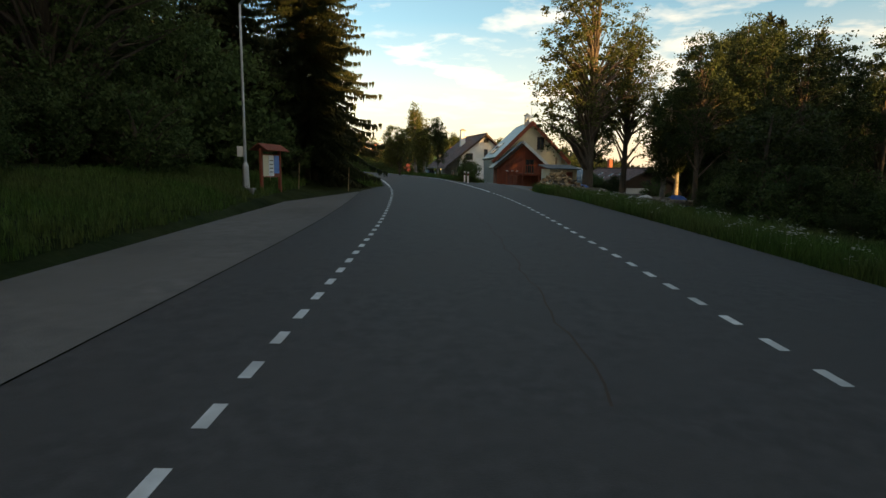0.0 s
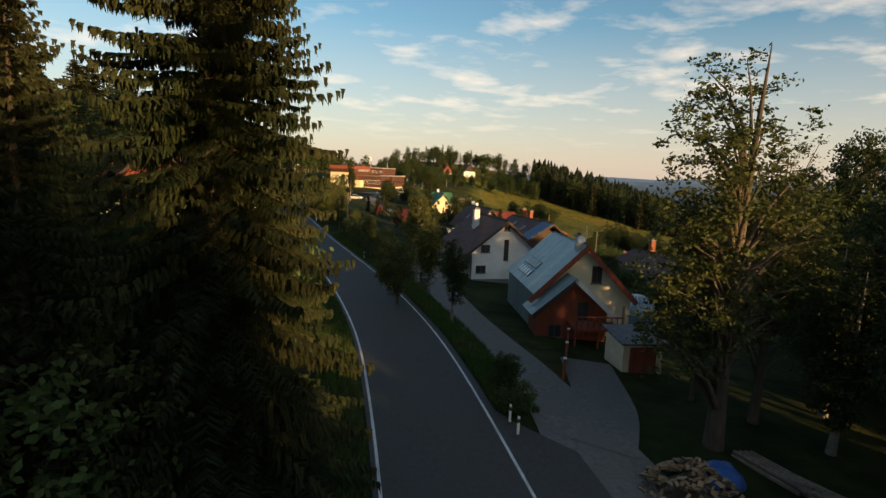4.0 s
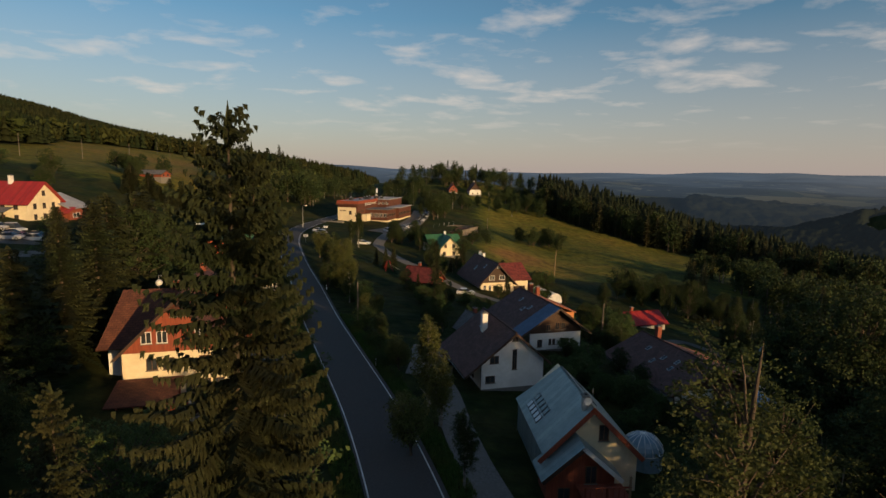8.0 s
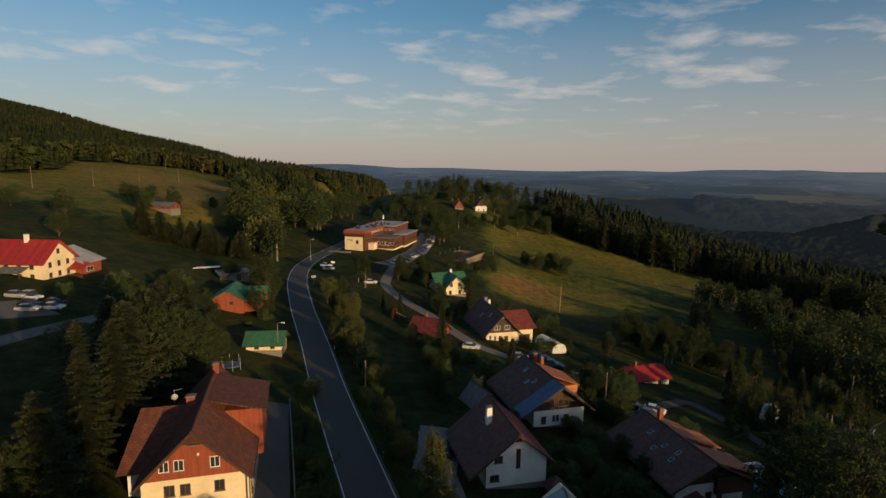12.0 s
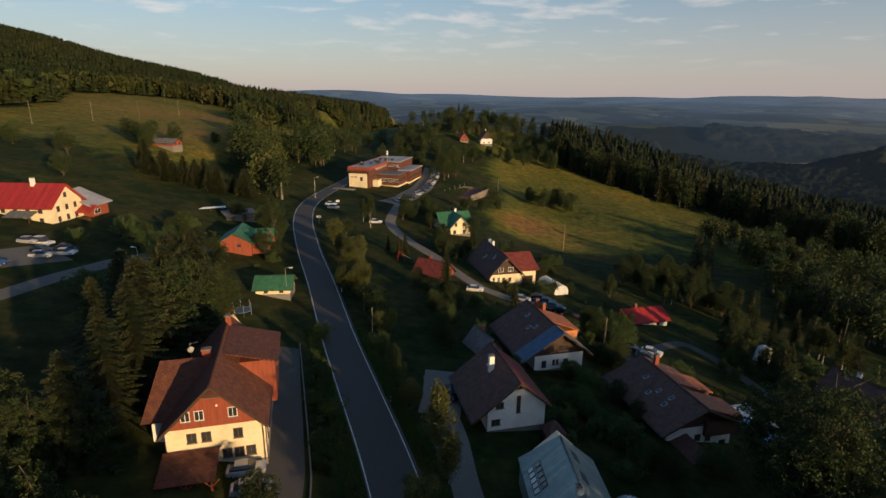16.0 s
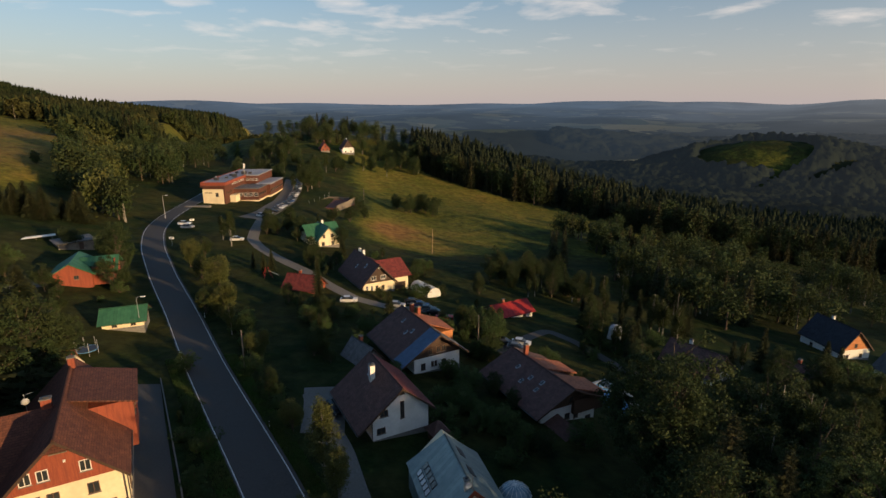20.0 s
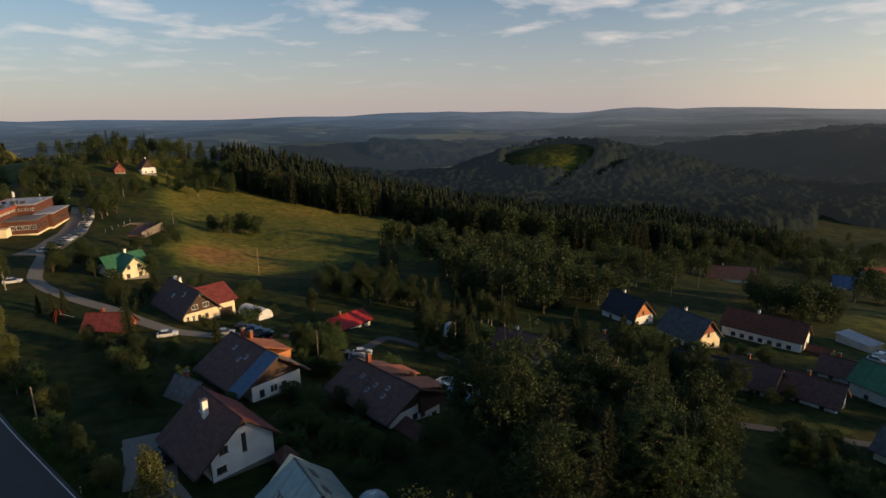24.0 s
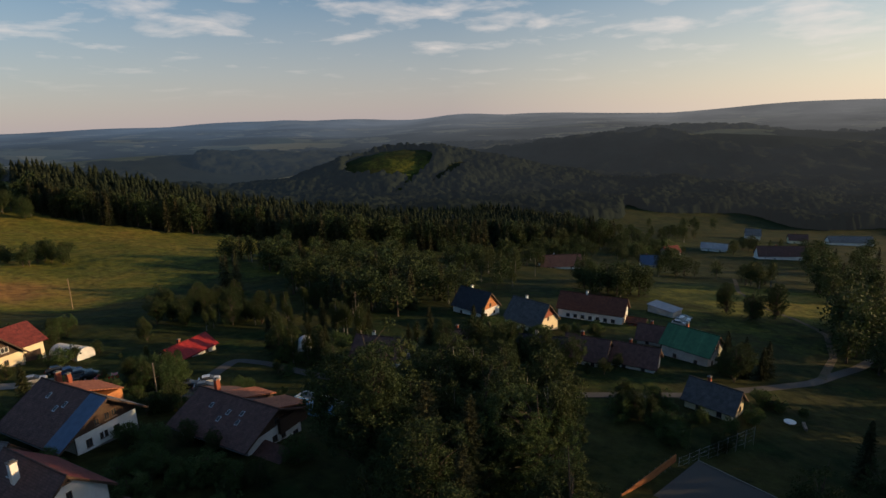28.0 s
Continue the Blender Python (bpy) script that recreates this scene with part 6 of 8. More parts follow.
for k, (x, y, rot, ln) in enumerate(((14.6, 46.4, 112, 4.0), (16.0, 44.4, 120, 4.6), (17.6, 43.2, 128, 3.6), (15.4, 41.6, 105, 3.2))):
    st = thing("timber_stack", x, y, gz(x, y), rot, "stack of rough poles and boards in the grass", "timber", "timber stacks")
    for j in range(9):
        r, c = divmod(j, 5)
        tube("log", [(-ln / 2 + 0.15 * ((j * 7) % 5), 0.26 * c - 0.5 + 0.13 * r, 0.1 + 0.2 * r), (ln / 2 - 0.1 * ((j * 3) % 4), 0.26 * c - 0.52 + 0.13 * r, 0.1 + 0.2 * r)], [0.12, 0.1], M["wood_grey"], st, 6)


def red_gate():
    g = thing("gate_fence", 7.45, 59.6, gz(7.45, 59.6), 75, "red board fence with white-capped posts beside the yard", "fence")
    for k in range(9):
        xx = -3.2 + 0.8 * k
        boxes("board", [(xx - 0.34, xx + 0.34, -0.03, 0.03, 0.1, 1.1 + 0.05 * (k % 2))], M["wood_red"], g)
    for xx in (-3.6, 0, 3.6):
        q = boxes("post", [(xx - 0.09, xx + 0.09, -0.09, 0.09, -0.4, 1.5)], M["wood_red"], g)
        boxes("cap", [(xx - 0.11, xx + 0.11, -0.11, 0.11, 1.5, 1.58)], M["white_paint"], q)


red_gate()
shed = thing("garden_shed", 12.6, 60.6, gz(12.6, 60.6), 8, "small shed with cream front and red door", "shed")
boxes("wall", [(-1.5, 1.5, -1.4, 1.4, -1, 2.2)], M["cream"], shed)
boxes("door", [(-1.0, 1.0, -1.46, -1.38, 0.0, 1.9)], M["wood_red"], shed)
slab("roof", (-1.8, -1.8, 2.25), (1.8, -1.8, 2.25), (1.8, 1.7, 2.7), (-1.8, 1.7, 2.7), 0.1, M["roof_grey"], shed)


# ---- garden things ----
def dome_house(x, y):
    z = gz(x, y)
    d = thing("garden_dome", x, y, z - 0.2, 10, "round glazed garden dome with pale ribs", "greenhouse")
    r, hh = 2.0, 1.9
    v, f = [], []
    n, m = 6, 16
    for i in range(n + 1):
        t = i / n * math.pi / 2
        for k in range(m):
            a = 6.283 * k / m
            v.append((r * math.cos(t) * math.cos(a), r * math.cos(t) * math.sin(a), hh + 1.6 * math.sin(t)))
        if i:
            o = (i - 1) * m
            f += [(o + k, o + (k + 1) % m, o + m + (k + 1) % m, o + m + k) for k in range(m)]
    base = len(v)
    for k in range(m):
        a = 6.283 * k / m
        v.append((r * math.cos(a), r * math.sin(a), -0.5))
    f += [(base + k, base + (k + 1) % m, (k + 1) % m, k) for k in range(m)]
    part("glazing", v, f, M["dome_glass"], d)
    for k in range(m):
        a = 6.283 * k / m
        tube("rib", [(1.01 * r * math.cos(t) * math.cos(a), 1.01 * r * math.cos(t) * math.sin(a), hh + 1.62 * math.sin(t)) for t in (0, 0.4, 0.8, 1.2, 1.55)], [0.03] * 5, M["white_paint"], d, 4)
    tube("ring", [(1.02 * r * math.cos(6.283 * k / 16), 1.02 * r * math.sin(6.283 * k / 16), hh) for k in range(17)], [0.04] * 17, M["white_paint"], d, 4)


M["dome_glass"] = material("pale_blue_glazing", [(0.16, 0.26, 0.33), (0.22, 0.33, 0.4)], 2, 0.15, 0, 0.0, spec=0.6)
M["pool_blue"] = material("blue_pool_cover", [(0.10, 0.24, 0.42), (0.14, 0.3, 0.5)], 1.5, 0.25, 0, 0.05, spec=0.5)
M["film"] = material("white_tunnel_film", [(0.5, 0.51, 0.51), (0.62, 0.63, 0.63)], 1.5, 0.4, 0, 0.15)
dome_house(17.6, 74.2)


def tunnel(name, x, y, rot, w, l, h, mat, label, hoops=6):
    t = thing(name, x, y, gz(x, y), rot, label, "greenhouse")
    v, f = [], []
    m = 12
    for i in range(hoops * 2 + 1):
        yy = -l / 2 + l * i / (hoops * 2)
        for k in range(m):
            a = math.pi * k / (m - 1)
            v.append((w / 2 * math.cos(a), yy, h * math.sin(a) ** 0.8 - (0.3 if k in (0, m - 1) else 0)))
        if i:
            o = (i - 1) * m
            f += [(o + k, o + k + 1, o + m + k + 1, o + m + k) for k in range(m - 1)]
    f += [tuple(range(m)), tuple(range(len(v) - m, len(v)))[::-1]]
    part("cover", v, f, M[mat], t)
    for i in range(hoops + 1):
        yy = -l / 2 + l * i / hoops
        tube("hoop", [(1.01 * w / 2 * math.cos(a), yy, 1.02 * h * math.sin(a) ** 0.8) for a in np.linspace(0.02, math.pi - 0.02, 9)], [0.04] * 9, M["metal"], t, 4)


tunnel("poly_tunnel", 24.2, 163.5, 24, 4.4, 8.5, 2.4, "film", "white film polytunnel behind the chalet house")
tunnel("pool_cover", 45.9, 101.0, 14, 4.2, 9.0, 1.3, "pool_blue", "arched blue pool cover beside the brown house")
pd = thing("pool_deck", 46.4, 101.0, gz(46.4, 101.0) - 0.15, 14, "paved pool terrace with a low pale kerb", "terrace")
boxes("paving", [(-3.0, 4.2, -6.5, 6.5, -0.8, 0.18)], M["stone"], pd)
boxes("kerb", [(4.2, 4.4, -6.5, 6.5, -0.8, 0.5), (-3.0, 4.4, 6.5, 6.7, -0.8, 0.5)], M["white_paint"], pd)
tunnel("poly_tunnel", 66.2, 134.5, -35, 3.2, 7.5, 1.5, "film", "low film-covered garden frame")
hall = thing("hall", 178.6, 86.4, gz(177.5, 86), -19, "long low hall with pale sheet roof in the valley", "hall")
boxes("wall", [(-2.2, 2.2, -5.2, 5.2, -2, 2.4)], M["grey_plaster"], hall)
slab("roof", (-2.6, 5.6, 2.5), (-2.6, -5.6, 2.5), (2.6, -5.6, 3.0), (2.6, 5.6, 3.0), 0.15, M["flat_roof"], hall)


def trampoline(x, y):
    t = thing("trampoline", x, y, gz(x, y), 0, "round garden trampoline with dark net", "trampoline")
    tube("bed", [(0, 0, 0.7), (0, 0, 0.76)], [1.7, 1.7], M["dark_metal"], t, 20)
    for k in range(6):
        a = 6.283 * k / 6
        tube("post", [(1.75 * math.cos(a), 1.75 * math.sin(a), -0.2), (1.75 * math.cos(a), 1.75 * math.sin(a), 2.4)], [0.035, 0.035], M["metal"], t, 5)
    tube("rim", [(1.72 * math.cos(6.283 * k / 20), 1.72 * math.sin(6.283 * k / 20), 0.75) for k in range(21)], [0.06] * 21, M["pool_blue"], t, 5)


trampoline(-43.6, 120.0)
sl = thing("slide", -43.6, 114.8, gz(-43.6, 114.8), -30, "timber climbing frame with a pale yellow slide", "slide")
for xx, yy in ((-1.5, 0.9), (-1.5, -0.9), (1.0, 0.9), (1.0, -0.9)):
    tube("leg", [(xx, yy, -0.3), (xx * 0.3 - 0.2, yy * 0.3, 2.6)], [0.07, 0.06], M["wood_red"], sl)
tube("beam", [(-2.4, 0, 2.5), (0.8, 0, 2.6)], [0.07, 0.07], M["wood_red"], sl)
slab("chute", (2.6, -0.3, 0.15), (2.6, 0.3, 0.15), (0.2, 0.3, 1.7), (0.2, -0.3, 1.7), 0.06, M["cream"], sl, "pale yellow chute")
cf = thing("climbing_frame", -17.8, 168.5, gz(-17.8, 168.5), 20, "red timber climbing frame with slide on the lawn", "climbing frame")
for xx, yy in ((-1.2, 1.0), (-1.2, -1.0), (1.2, 1.0), (1.2, -1.0)):
    tube("leg", [(xx, yy, -0.3), (xx * 0.25, yy * 0.25, 2.8)], [0.1, 0.08], M["roof_bright"], cf)
slab("chute", (3.0, -0.3, 0.2), (3.0, 0.3, 0.2), (0.4, 0.3, 1.8), (0.4, -0.3, 1.8), 0.06, M["cream"], cf)


def low_wall(name, pts, ht, th, mat, label):
    p = np.array(pts, float)
    w = new(name)
    w.matrix_world = pose(p[0][0], p[0][1], gz(*p[0]))
    tagged(w, label, "wall")
    for a, b in zip(p, p[1:]):
        d = b - a
        ln = float(np.hypot(*d))
        n = max(1, int(ln / 3))
        for i in range(n):
            q0, q1 = a + d * i / n, a + d * (i + 1) / n
            ang = math.degrees(math.atan2(d[1], d[0]))
            seg = boxes("wall_section", [(0, ln / n - 0.01, -th / 2, th / 2, -0.5, ht)], M[mat], w)
            seg.matrix_world = pose(q0[0], q0[1], (gz(*q0) + gz(*q1)) / 2, 0, 0, ang)


low_wall("garden_wall", [(-17.6, 70), (-19.2, 77), (-22.0, 86), (-26.4, 99.8), (-30.4, 112.3)], 0.28, 0.18, "stone", "low grey kerb wall beside the guest-house drive")


def sports_court():
    """The fenced court below the road with its orange larch boards."""
    z = gz(60, 40)
    c = thing("sports_court", 65.5, 39.6, gz(65.5, 39.6), -10, "asphalt court with a sunlit orange board fence", "court")
    boxes("surface", [(-8, 8, -5.5, 5.5, -2.6, 0.4)], M["asphalt"], c)
    for q in ((-8.2, -8.0, -5.5, 5.5), (8.0, 8.2, -5.5, 5.5)):
        boxes("kerb", [(*q, -2.6, 0.5)], M["stone"], c)
    return c


sports_court()
fb = thing("board_fence", 66.0, 47.5, gz(66, 47.5), -10, "orange larch board fence lit by the low sun", "fence")
for k in range(10):
    xx = -7.0 + 1.4 * k
    boxes("panel", [(xx, xx + 1.37, -0.04, 0.04, 0.0, 1.3)], M["wood_orange"], fb)
    boxes("post", [(xx - 0.05, xx + 0.05, 0.04, 0.14, -0.6, 1.5)], M["wood_grey"], fb)
nf = thing("net_fence", 81.0, 43.0, gz(81, 43), -22, "thin green wire fence on steel posts", "fence")
for k in range(9):
    tube("post", [(-8 + 2.2 * k, 0, -1.2), (-8 + 2.2 * k, 0, 2.6)], [0.035, 0.035], M["metal"], nf, 5)
for zz in (0.2, 1.0, 1.7, 2.4):
    tube("wire", [(-8, 0, zz), (9.6, 0, zz)], [0.012, 0.012], M["metal"], nf, 4)
hut = thing("flat_hut", -70.0, 187.5, gz(-70, 187.5) - 0.2, 35, "low flat-roofed timber hut beside the barn", "shed")
boxes("wall", [(-4.2, 4.2, -2.4, 2.4, -1.5, 2.2)], M["wood_grey"], hut)
slab("roof", (-4.8, -3.0, 2.2), (4.8, -3.0, 2.2), (4.8, 3.0, 2.7), (-4.8, 3.0, 2.7), 0.18, M["roof_grey"], hut)
boxes("door", [(0.6, 1.7, -2.46, -2.38, -0.2, 1.8)], M["wood_dark"], hut)
bs = thing("board_stack", -80.0, 190.0, gz(-80, 190), 25, "pale boards laid out on trestles in the meadow", "timber")
for k in range(4):
    boxes("board", [(-4.5, 4.5, -1.3 + 0.7 * k, -0.8 + 0.7 * k, 0.5, 0.58)], M["white_paint"], bs)
for xx in (-3.6, 0, 3.6):
    boxes("trestle", [(xx - 0.08, xx + 0.08, -1.4, 1.5, -0.3, 0.5)], M["wood_grey"], bs)
tc = thing("tennis_court", 3.0, 279.0, gz(3, 279), -25, "small red court with a low board surround below the hotel", "court")
boxes("surface", [(-6.5, 6.5, -11, 11, -3.0, 0.35)], M["court_red"], tc)
for q in ((-6.7, -6.5, -11, 11), (6.5, 6.7, -11, 11), (-6.7, 6.7, 11, 11.2)):
    boxes("board_fence", [(*q, -1.5, 1.5)], M["wood_grey"], tc)
for k in range(5):
    tube("post", [(-6.6, -11 + 5.5 * k, -1.0), (-6.6, -11 + 5.5 * k, 3.4)], [0.05, 0.05], M["metal"], tc, 5)
tb = thing("garden_table", 103.8, 36.5, gz(103.8, 36.5), 20, "white garden table with dark benches on a lawn", "table")
tube("top", [(0, 0, 0.7), (0, 0, 0.76)], [1.0, 1.0], M["white_paint"], tb, 16)
tube("leg", [(0, 0, 0), (0, 0, 0.7)], [0.1, 0.1], M["metal"], tb)
boxes("bench", [(-1.2, 1.2, -2.6, -2.1, 0.0, 0.45)], M["wood_grey"], tb)

# ---- trees ----
def spruce_data(h, r, seed, whorl=0.55, arms=7, blades=9, bare=0.08, wide=1.0):
    """Trunk rings and the crown's hanging needle blades of one spruce, base at the origin."""
    g = np.random.default_rng(seed)
    verts, faces = [], []
    z = h * bare
    while z < h * 0.985:
        k = 1 - z / h
        length = r * (k ** 0.78) * (0.75 + 0.25 * g.random()) + 0.15
        n = max(4, int(arms * (0.6 + 0.6 * k)))
        start = g.random() * 6.28
        for a in range(n):
            az = start + 6.283 * a / n + g.normal(0, 0.18)
            ln = length * g.uniform(0.7, 1.12)
            d = np.array([math.cos(az), math.sin(az), 0.0])
            side = np.array([-d[1], d[0], 0.0])
            rise, drop = 0.28 * (1 - k) + 0.05, 0.18 + 0.45 * k
            m = max(3, int(blades * ln / r + 2))
            for i in range(m):
                s = (i + 0.5) / m
                p = d * ln * s + np.array([0, 0, z + ln * (rise * s - drop * s * s + 0.16 * s ** 4)])
                wdt = (0.16 + 0.2 * ln / (1 + ln)) * (1.15 - 0.7 * s) * wide * (0.7 + 0.6 * g.random())
                step = d * ln / m * 0.75
                for sg in (-1, 1):
                    tip = p + side * sg * wdt * g.uniform(0.9, 1.7) + d * wdt * 0.7 - np.array([0, 0, wdt * g.uniform(0.25, 0.95)])
                    b = len(verts)
                    verts += [p - step, p + step, tip]
                    faces.append((b, b + 1, b + 2))
                tip = p + d * wdt * 0.4 - np.array([0, 0, wdt * g.uniform(0.9, 2.0)])
                b = len(verts)
                verts += [p - step * 0.9 + side * 0.05, p + step * 0.9 - side * 0.05, tip]
                faces.append((b, b + 1, b + 2))
        z += whorl * (0.55 + 0.75 * k) * g.uniform(0.75, 1.25)
    b = len(verts)
    for a in range(5):
        t = 6.283 * a / 5
        verts += [(0.0, 0.0, h * 0.93), (0.03, 0.03, h), (0.22 * math.cos(t), 0.22 * math.sin(t), h * 0.955)]
        faces.append((b + 3 * a, b + 3 * a + 1, b + 3 * a + 2))
    return verts, faces


def ragged_spruce(h, r, seed, whorl=0.5, arms=8, bare=0.06, shape=0.45):
    """Crown of one large spruce seen close: drooping boughs of uneven length, flat side sprays and curtains of hanging twigs."""
    g = np.random.default_rng(seed)
    quads = []
    z = h * bare
    while z < h * 0.985:
        k = 1 - z / h
        n = max(4, int(arms * (0.6 + 0.5 * k)))
        start = g.random() * 6.28
        for a in range(n):
            az = start + 6.283 * a / n + g.normal(0, 0.3)
            ln = (r * k ** shape) * g.choice([0.6, 0.8, 0.9, 1.0, 1.12]) * g.uniform(0.88, 1.12) + 0.15
            zb = z + g.normal(0, 0.22)
            d = np.array([math.cos(az), math.sin(az), 0.0])
            side = np.array([-d[1], d[0], 0.0])
            rise, drop = 0.5 * (1 - k) ** 2 - 0.02, 0.3 + 0.35 * k * g.uniform(0.6, 1.3)
            bend = g.normal(0, 0.1)
            m = max(4, int(ln / 0.2))
            t = (np.arange(m) + g.uniform(0.05, 1.0, m)) / m
            p = d * (ln * t)[:, None] + side * (bend * ln * t * t + g.normal(0, 0.04, m))[:, None]
            p[:, 2] += zb + ln * (rise * t - drop * t * t + 0.32 * t ** 4)
            spread = (0.25 + 0.15 * ln) * (1.08 - t) * (0.35 + 1.3 * np.minimum(1, t * 2.5)) * 0.8
            for sg in (-1, 1):
                for _ in range(3):          # side sprays
                    out = spread * g.uniform(0.4, 1.15, m)
                    tip = p + side * (sg * out)[:, None] + d * (out * g.uniform(0.3, 0.9, m))[:, None]
                    tip[:, 2] -= out * g.uniform(0.15, 0.6, m) + 0.04
                    wv = d * g.uniform(0.05, 0.1, m)[:, None]
                    quads.append((p - wv, p + wv, tip))
                    base = p * 0.5 + tip * 0.5
                    low = base + side * g.normal(0, 0.05, m)[:, None] + d * g.normal(0, 0.05, m)[:, None]
                    low[:, 2] -= g.uniform(0.14, 0.42, m) * (0.45 + 0.8 * k)
                    wv = d * g.uniform(0.035, 0.075, m)[:, None]
                    quads.append((base - wv, base + wv, low))
            low = p + side * g.normal(0, 0.06, m)[:, None]
            low[:, 2] -= g.uniform(0.2, 0.6, m) * (0.4 + 0.8 * k)
            wv = d * 0.07
            quads.append((p - wv, p + wv, low))
        z += whorl * (0.5 + 0.8 * k) * g.uniform(0.6, 1.4)
    tri = np.concatenate([np.stack(q, 1) for q in quads])
    verts, faces = tri.reshape(-1, 3).tolist(), np.arange(len(tri) * 3).reshape(-1, 3).tolist()
    b = len(verts)
    for a in range(5):
        q = 6.283 * a / 5
        verts += [(0.0, 0.0, h * 0.94), (0.03, 0.03, h), (0.2 * math.cos(q), 0.2 * math.sin(q), h * 0.96)]
        faces.append((b + 3 * a, b + 3 * a + 1, b + 3 * a + 2))
    return verts, faces


def cone_trunk(h, r0, top=0.97, sides=8, lean=(0, 0), bend=0.0):
    v, f = [], []
    rings = 7
    for k in range(rings):
        s = k / (rings - 1)
        for a in range(sides):
            t = 6.283 * a / sides
            rr = r0 * (1 - s) ** 0.8 + 0.02 + (0.35 * r0 if k == 0 else 0)
            v.append((rr * math.cos(t) + lean[0] * s + bend * math.sin(s * 3.1), rr * math.sin(t) + lean[1] * s, h * top * s - (0.4 if k == 0 else 0)))
        if k:
            o = (k - 1) * sides
            f += [(o + a, o + (a + 1) % sides, o + sides + (a + 1) % sides, o + sides + a) for a in range(sides)]
    return v, f


def limb(v, f, p0, p1, r0, r1, sides=5, sag=0.0):
    p0, p1 = np.array(p0, float), np.array(p1, float)
    d = p1 - p0
    n = d / (np.linalg.norm(d) + 1e-6)
    a = np.cross(n, [0, 0, 1.0]) if abs(n[2]) < 0.95 else np.array([1.0, 0, 0])
    a /= np.linalg.norm(a)
    b = np.cross(n, a)
    o = len(v)
    for s, rr in ((0, r0), (0.5, (r0 + r1) / 2), (1, r1)):
        c = p0 + d * s + np.array([0, 0, sag * 4 * s * (1 - s)])
        for k in range(sides):
            t = 6.283 * k / sides
            v.append(tuple(c + rr * (math.cos(t) * a + math.sin(t) * b)))
    for ring in range(2):
        q = o + ring * sides
        f += [(q + k, q + (k + 1) % sides, q + sides + (k + 1) % sides, q + sides + k) for k in range(sides)]


def leafy_data(h, rx, foot, seed, clumps, leaves, size, lobes=6, hang=0.0, taper=0.0, gap=0.25):
    """Trunk with limbs, and a crown of leaf clumps: foot is the height at which the crown begins."""
    g = np.random.default_rng(seed)
    tv, tf = cone_trunk(h, 0.0115 * h + 0.05, 0.92, 8, (g.normal(0, 0.3), g.normal(0, 0.3)), g.normal(0, 0.25))
    mid, rz = (h + foot) / 2, (h - foot) / 2
    lobe = []
    for _ in range(lobes):
        u = g.normal(size=3)
        u /= np.linalg.norm(u)
        zz = mid + u[2] * rz * 0.62
        k = 1 - taper * max(0, (zz - foot) / (h - foot))
        lobe.append((np.array([u[0] * rx * 0.5 * k, u[1] * rx * 0.5 * k, zz]), g.uniform(0.42, 0.68), k))
    lobe.append((np.array([0, 0, mid]), 0.7, 1.0))
    cv = []
    for c in range(clumps):
        centre, q, k = lobe[g.integers(len(lobe))]
        u = g.normal(size=3)
        u /= np.linalg.norm(u)
        s = g.uniform(1 - gap * 2.2, 1.0) ** 0.6
        p = centre + u * np.array([rx * q * k, rx * q * k, rz * q]) * s
        p[2] = max(p[2], foot * 0.85)
        if c % 5 == 0:
            root = np.array([0, 0, min(p[2] - 0.2 * rx, h * 0.8) - g.uniform(0.3, 1.2) * rx * 0.5])
            root[2] = max(root[2], foot * 0.7)
            limb(tv, tf, root, p, 0.007 * h * (1 - root[2] / h) + 0.025, 0.01, 5, 0.1 * rx)
        cr = g.uniform(0.55, 1.15) * size * 2.6
        o = g.normal(size=(leaves, 3)) * cr * 0.5
        o[:, 2] = o[:, 2] * 0.75 - hang * np.abs(g.normal(size=leaves)) * cr
        a = g.normal(size=(leaves, 3))
        a /= np.linalg.norm(a, axis=1)[:, None]
        b = np.cross(a, g.normal(size=(leaves, 3)))
        b /= np.linalg.norm(b, axis=1)[:, None] + 1e-6
        w = size * g.uniform(0.6, 1.25, (leaves, 1))
        e = p + o
        cv.append(np.stack([e - a * w * 0.55, e + b * w * 0.32, e + a * w * 0.55, e - b * w * 0.32], 1).reshape(-1, 3))
    cv = np.concatenate(cv)
    cf = np.arange(len(cv)).reshape(-1, 4).tolist()
    return tv, tf, cv, cf


TREES = {}


def proto(name, kind, label, trunk, crown, bark, leaf):
    tm = mesh_from(name + "_trunk", trunk[0], trunk[1], M[bark], True)
    cm = mesh_from(name + "_crown", crown[0], crown[1], M[leaf])
    TREES[name] = (kind, label, tm, cm)


for k, (h, r, wh, ar, bl) in enumerate([(30, 7.2, 0.42, 9, 17), (24, 4.6, 0.55, 8, 10), (20, 3.9, 0.55, 8, 9), (12, 2.9, 0.42, 7, 7)]):
    v, f = ragged_spruce(h, (5.9, 4.3)[k], 40 + k, (0.46, 0.45)[k], 9, 0.05, (0.58, 0.66)[k]) if k < 2 else spruce_data(h, r, 40 + k, wh, ar, bl, 0.05, 1.5)
    proto("spruce%d" % k, "spruce_tree", "", cone_trunk(h, 0.3 - 0.05 * k), (v, f), "bark", "needles")
    proto("spruce%d_far" % k, "spruce_tree", "", cone_trunk(h, 0.3 - 0.05 * k, sides=5), spruce_data(h, r, 60 + k, wh * 1.9, 7, 5, 0.06, 2.2), "bark", "needles")
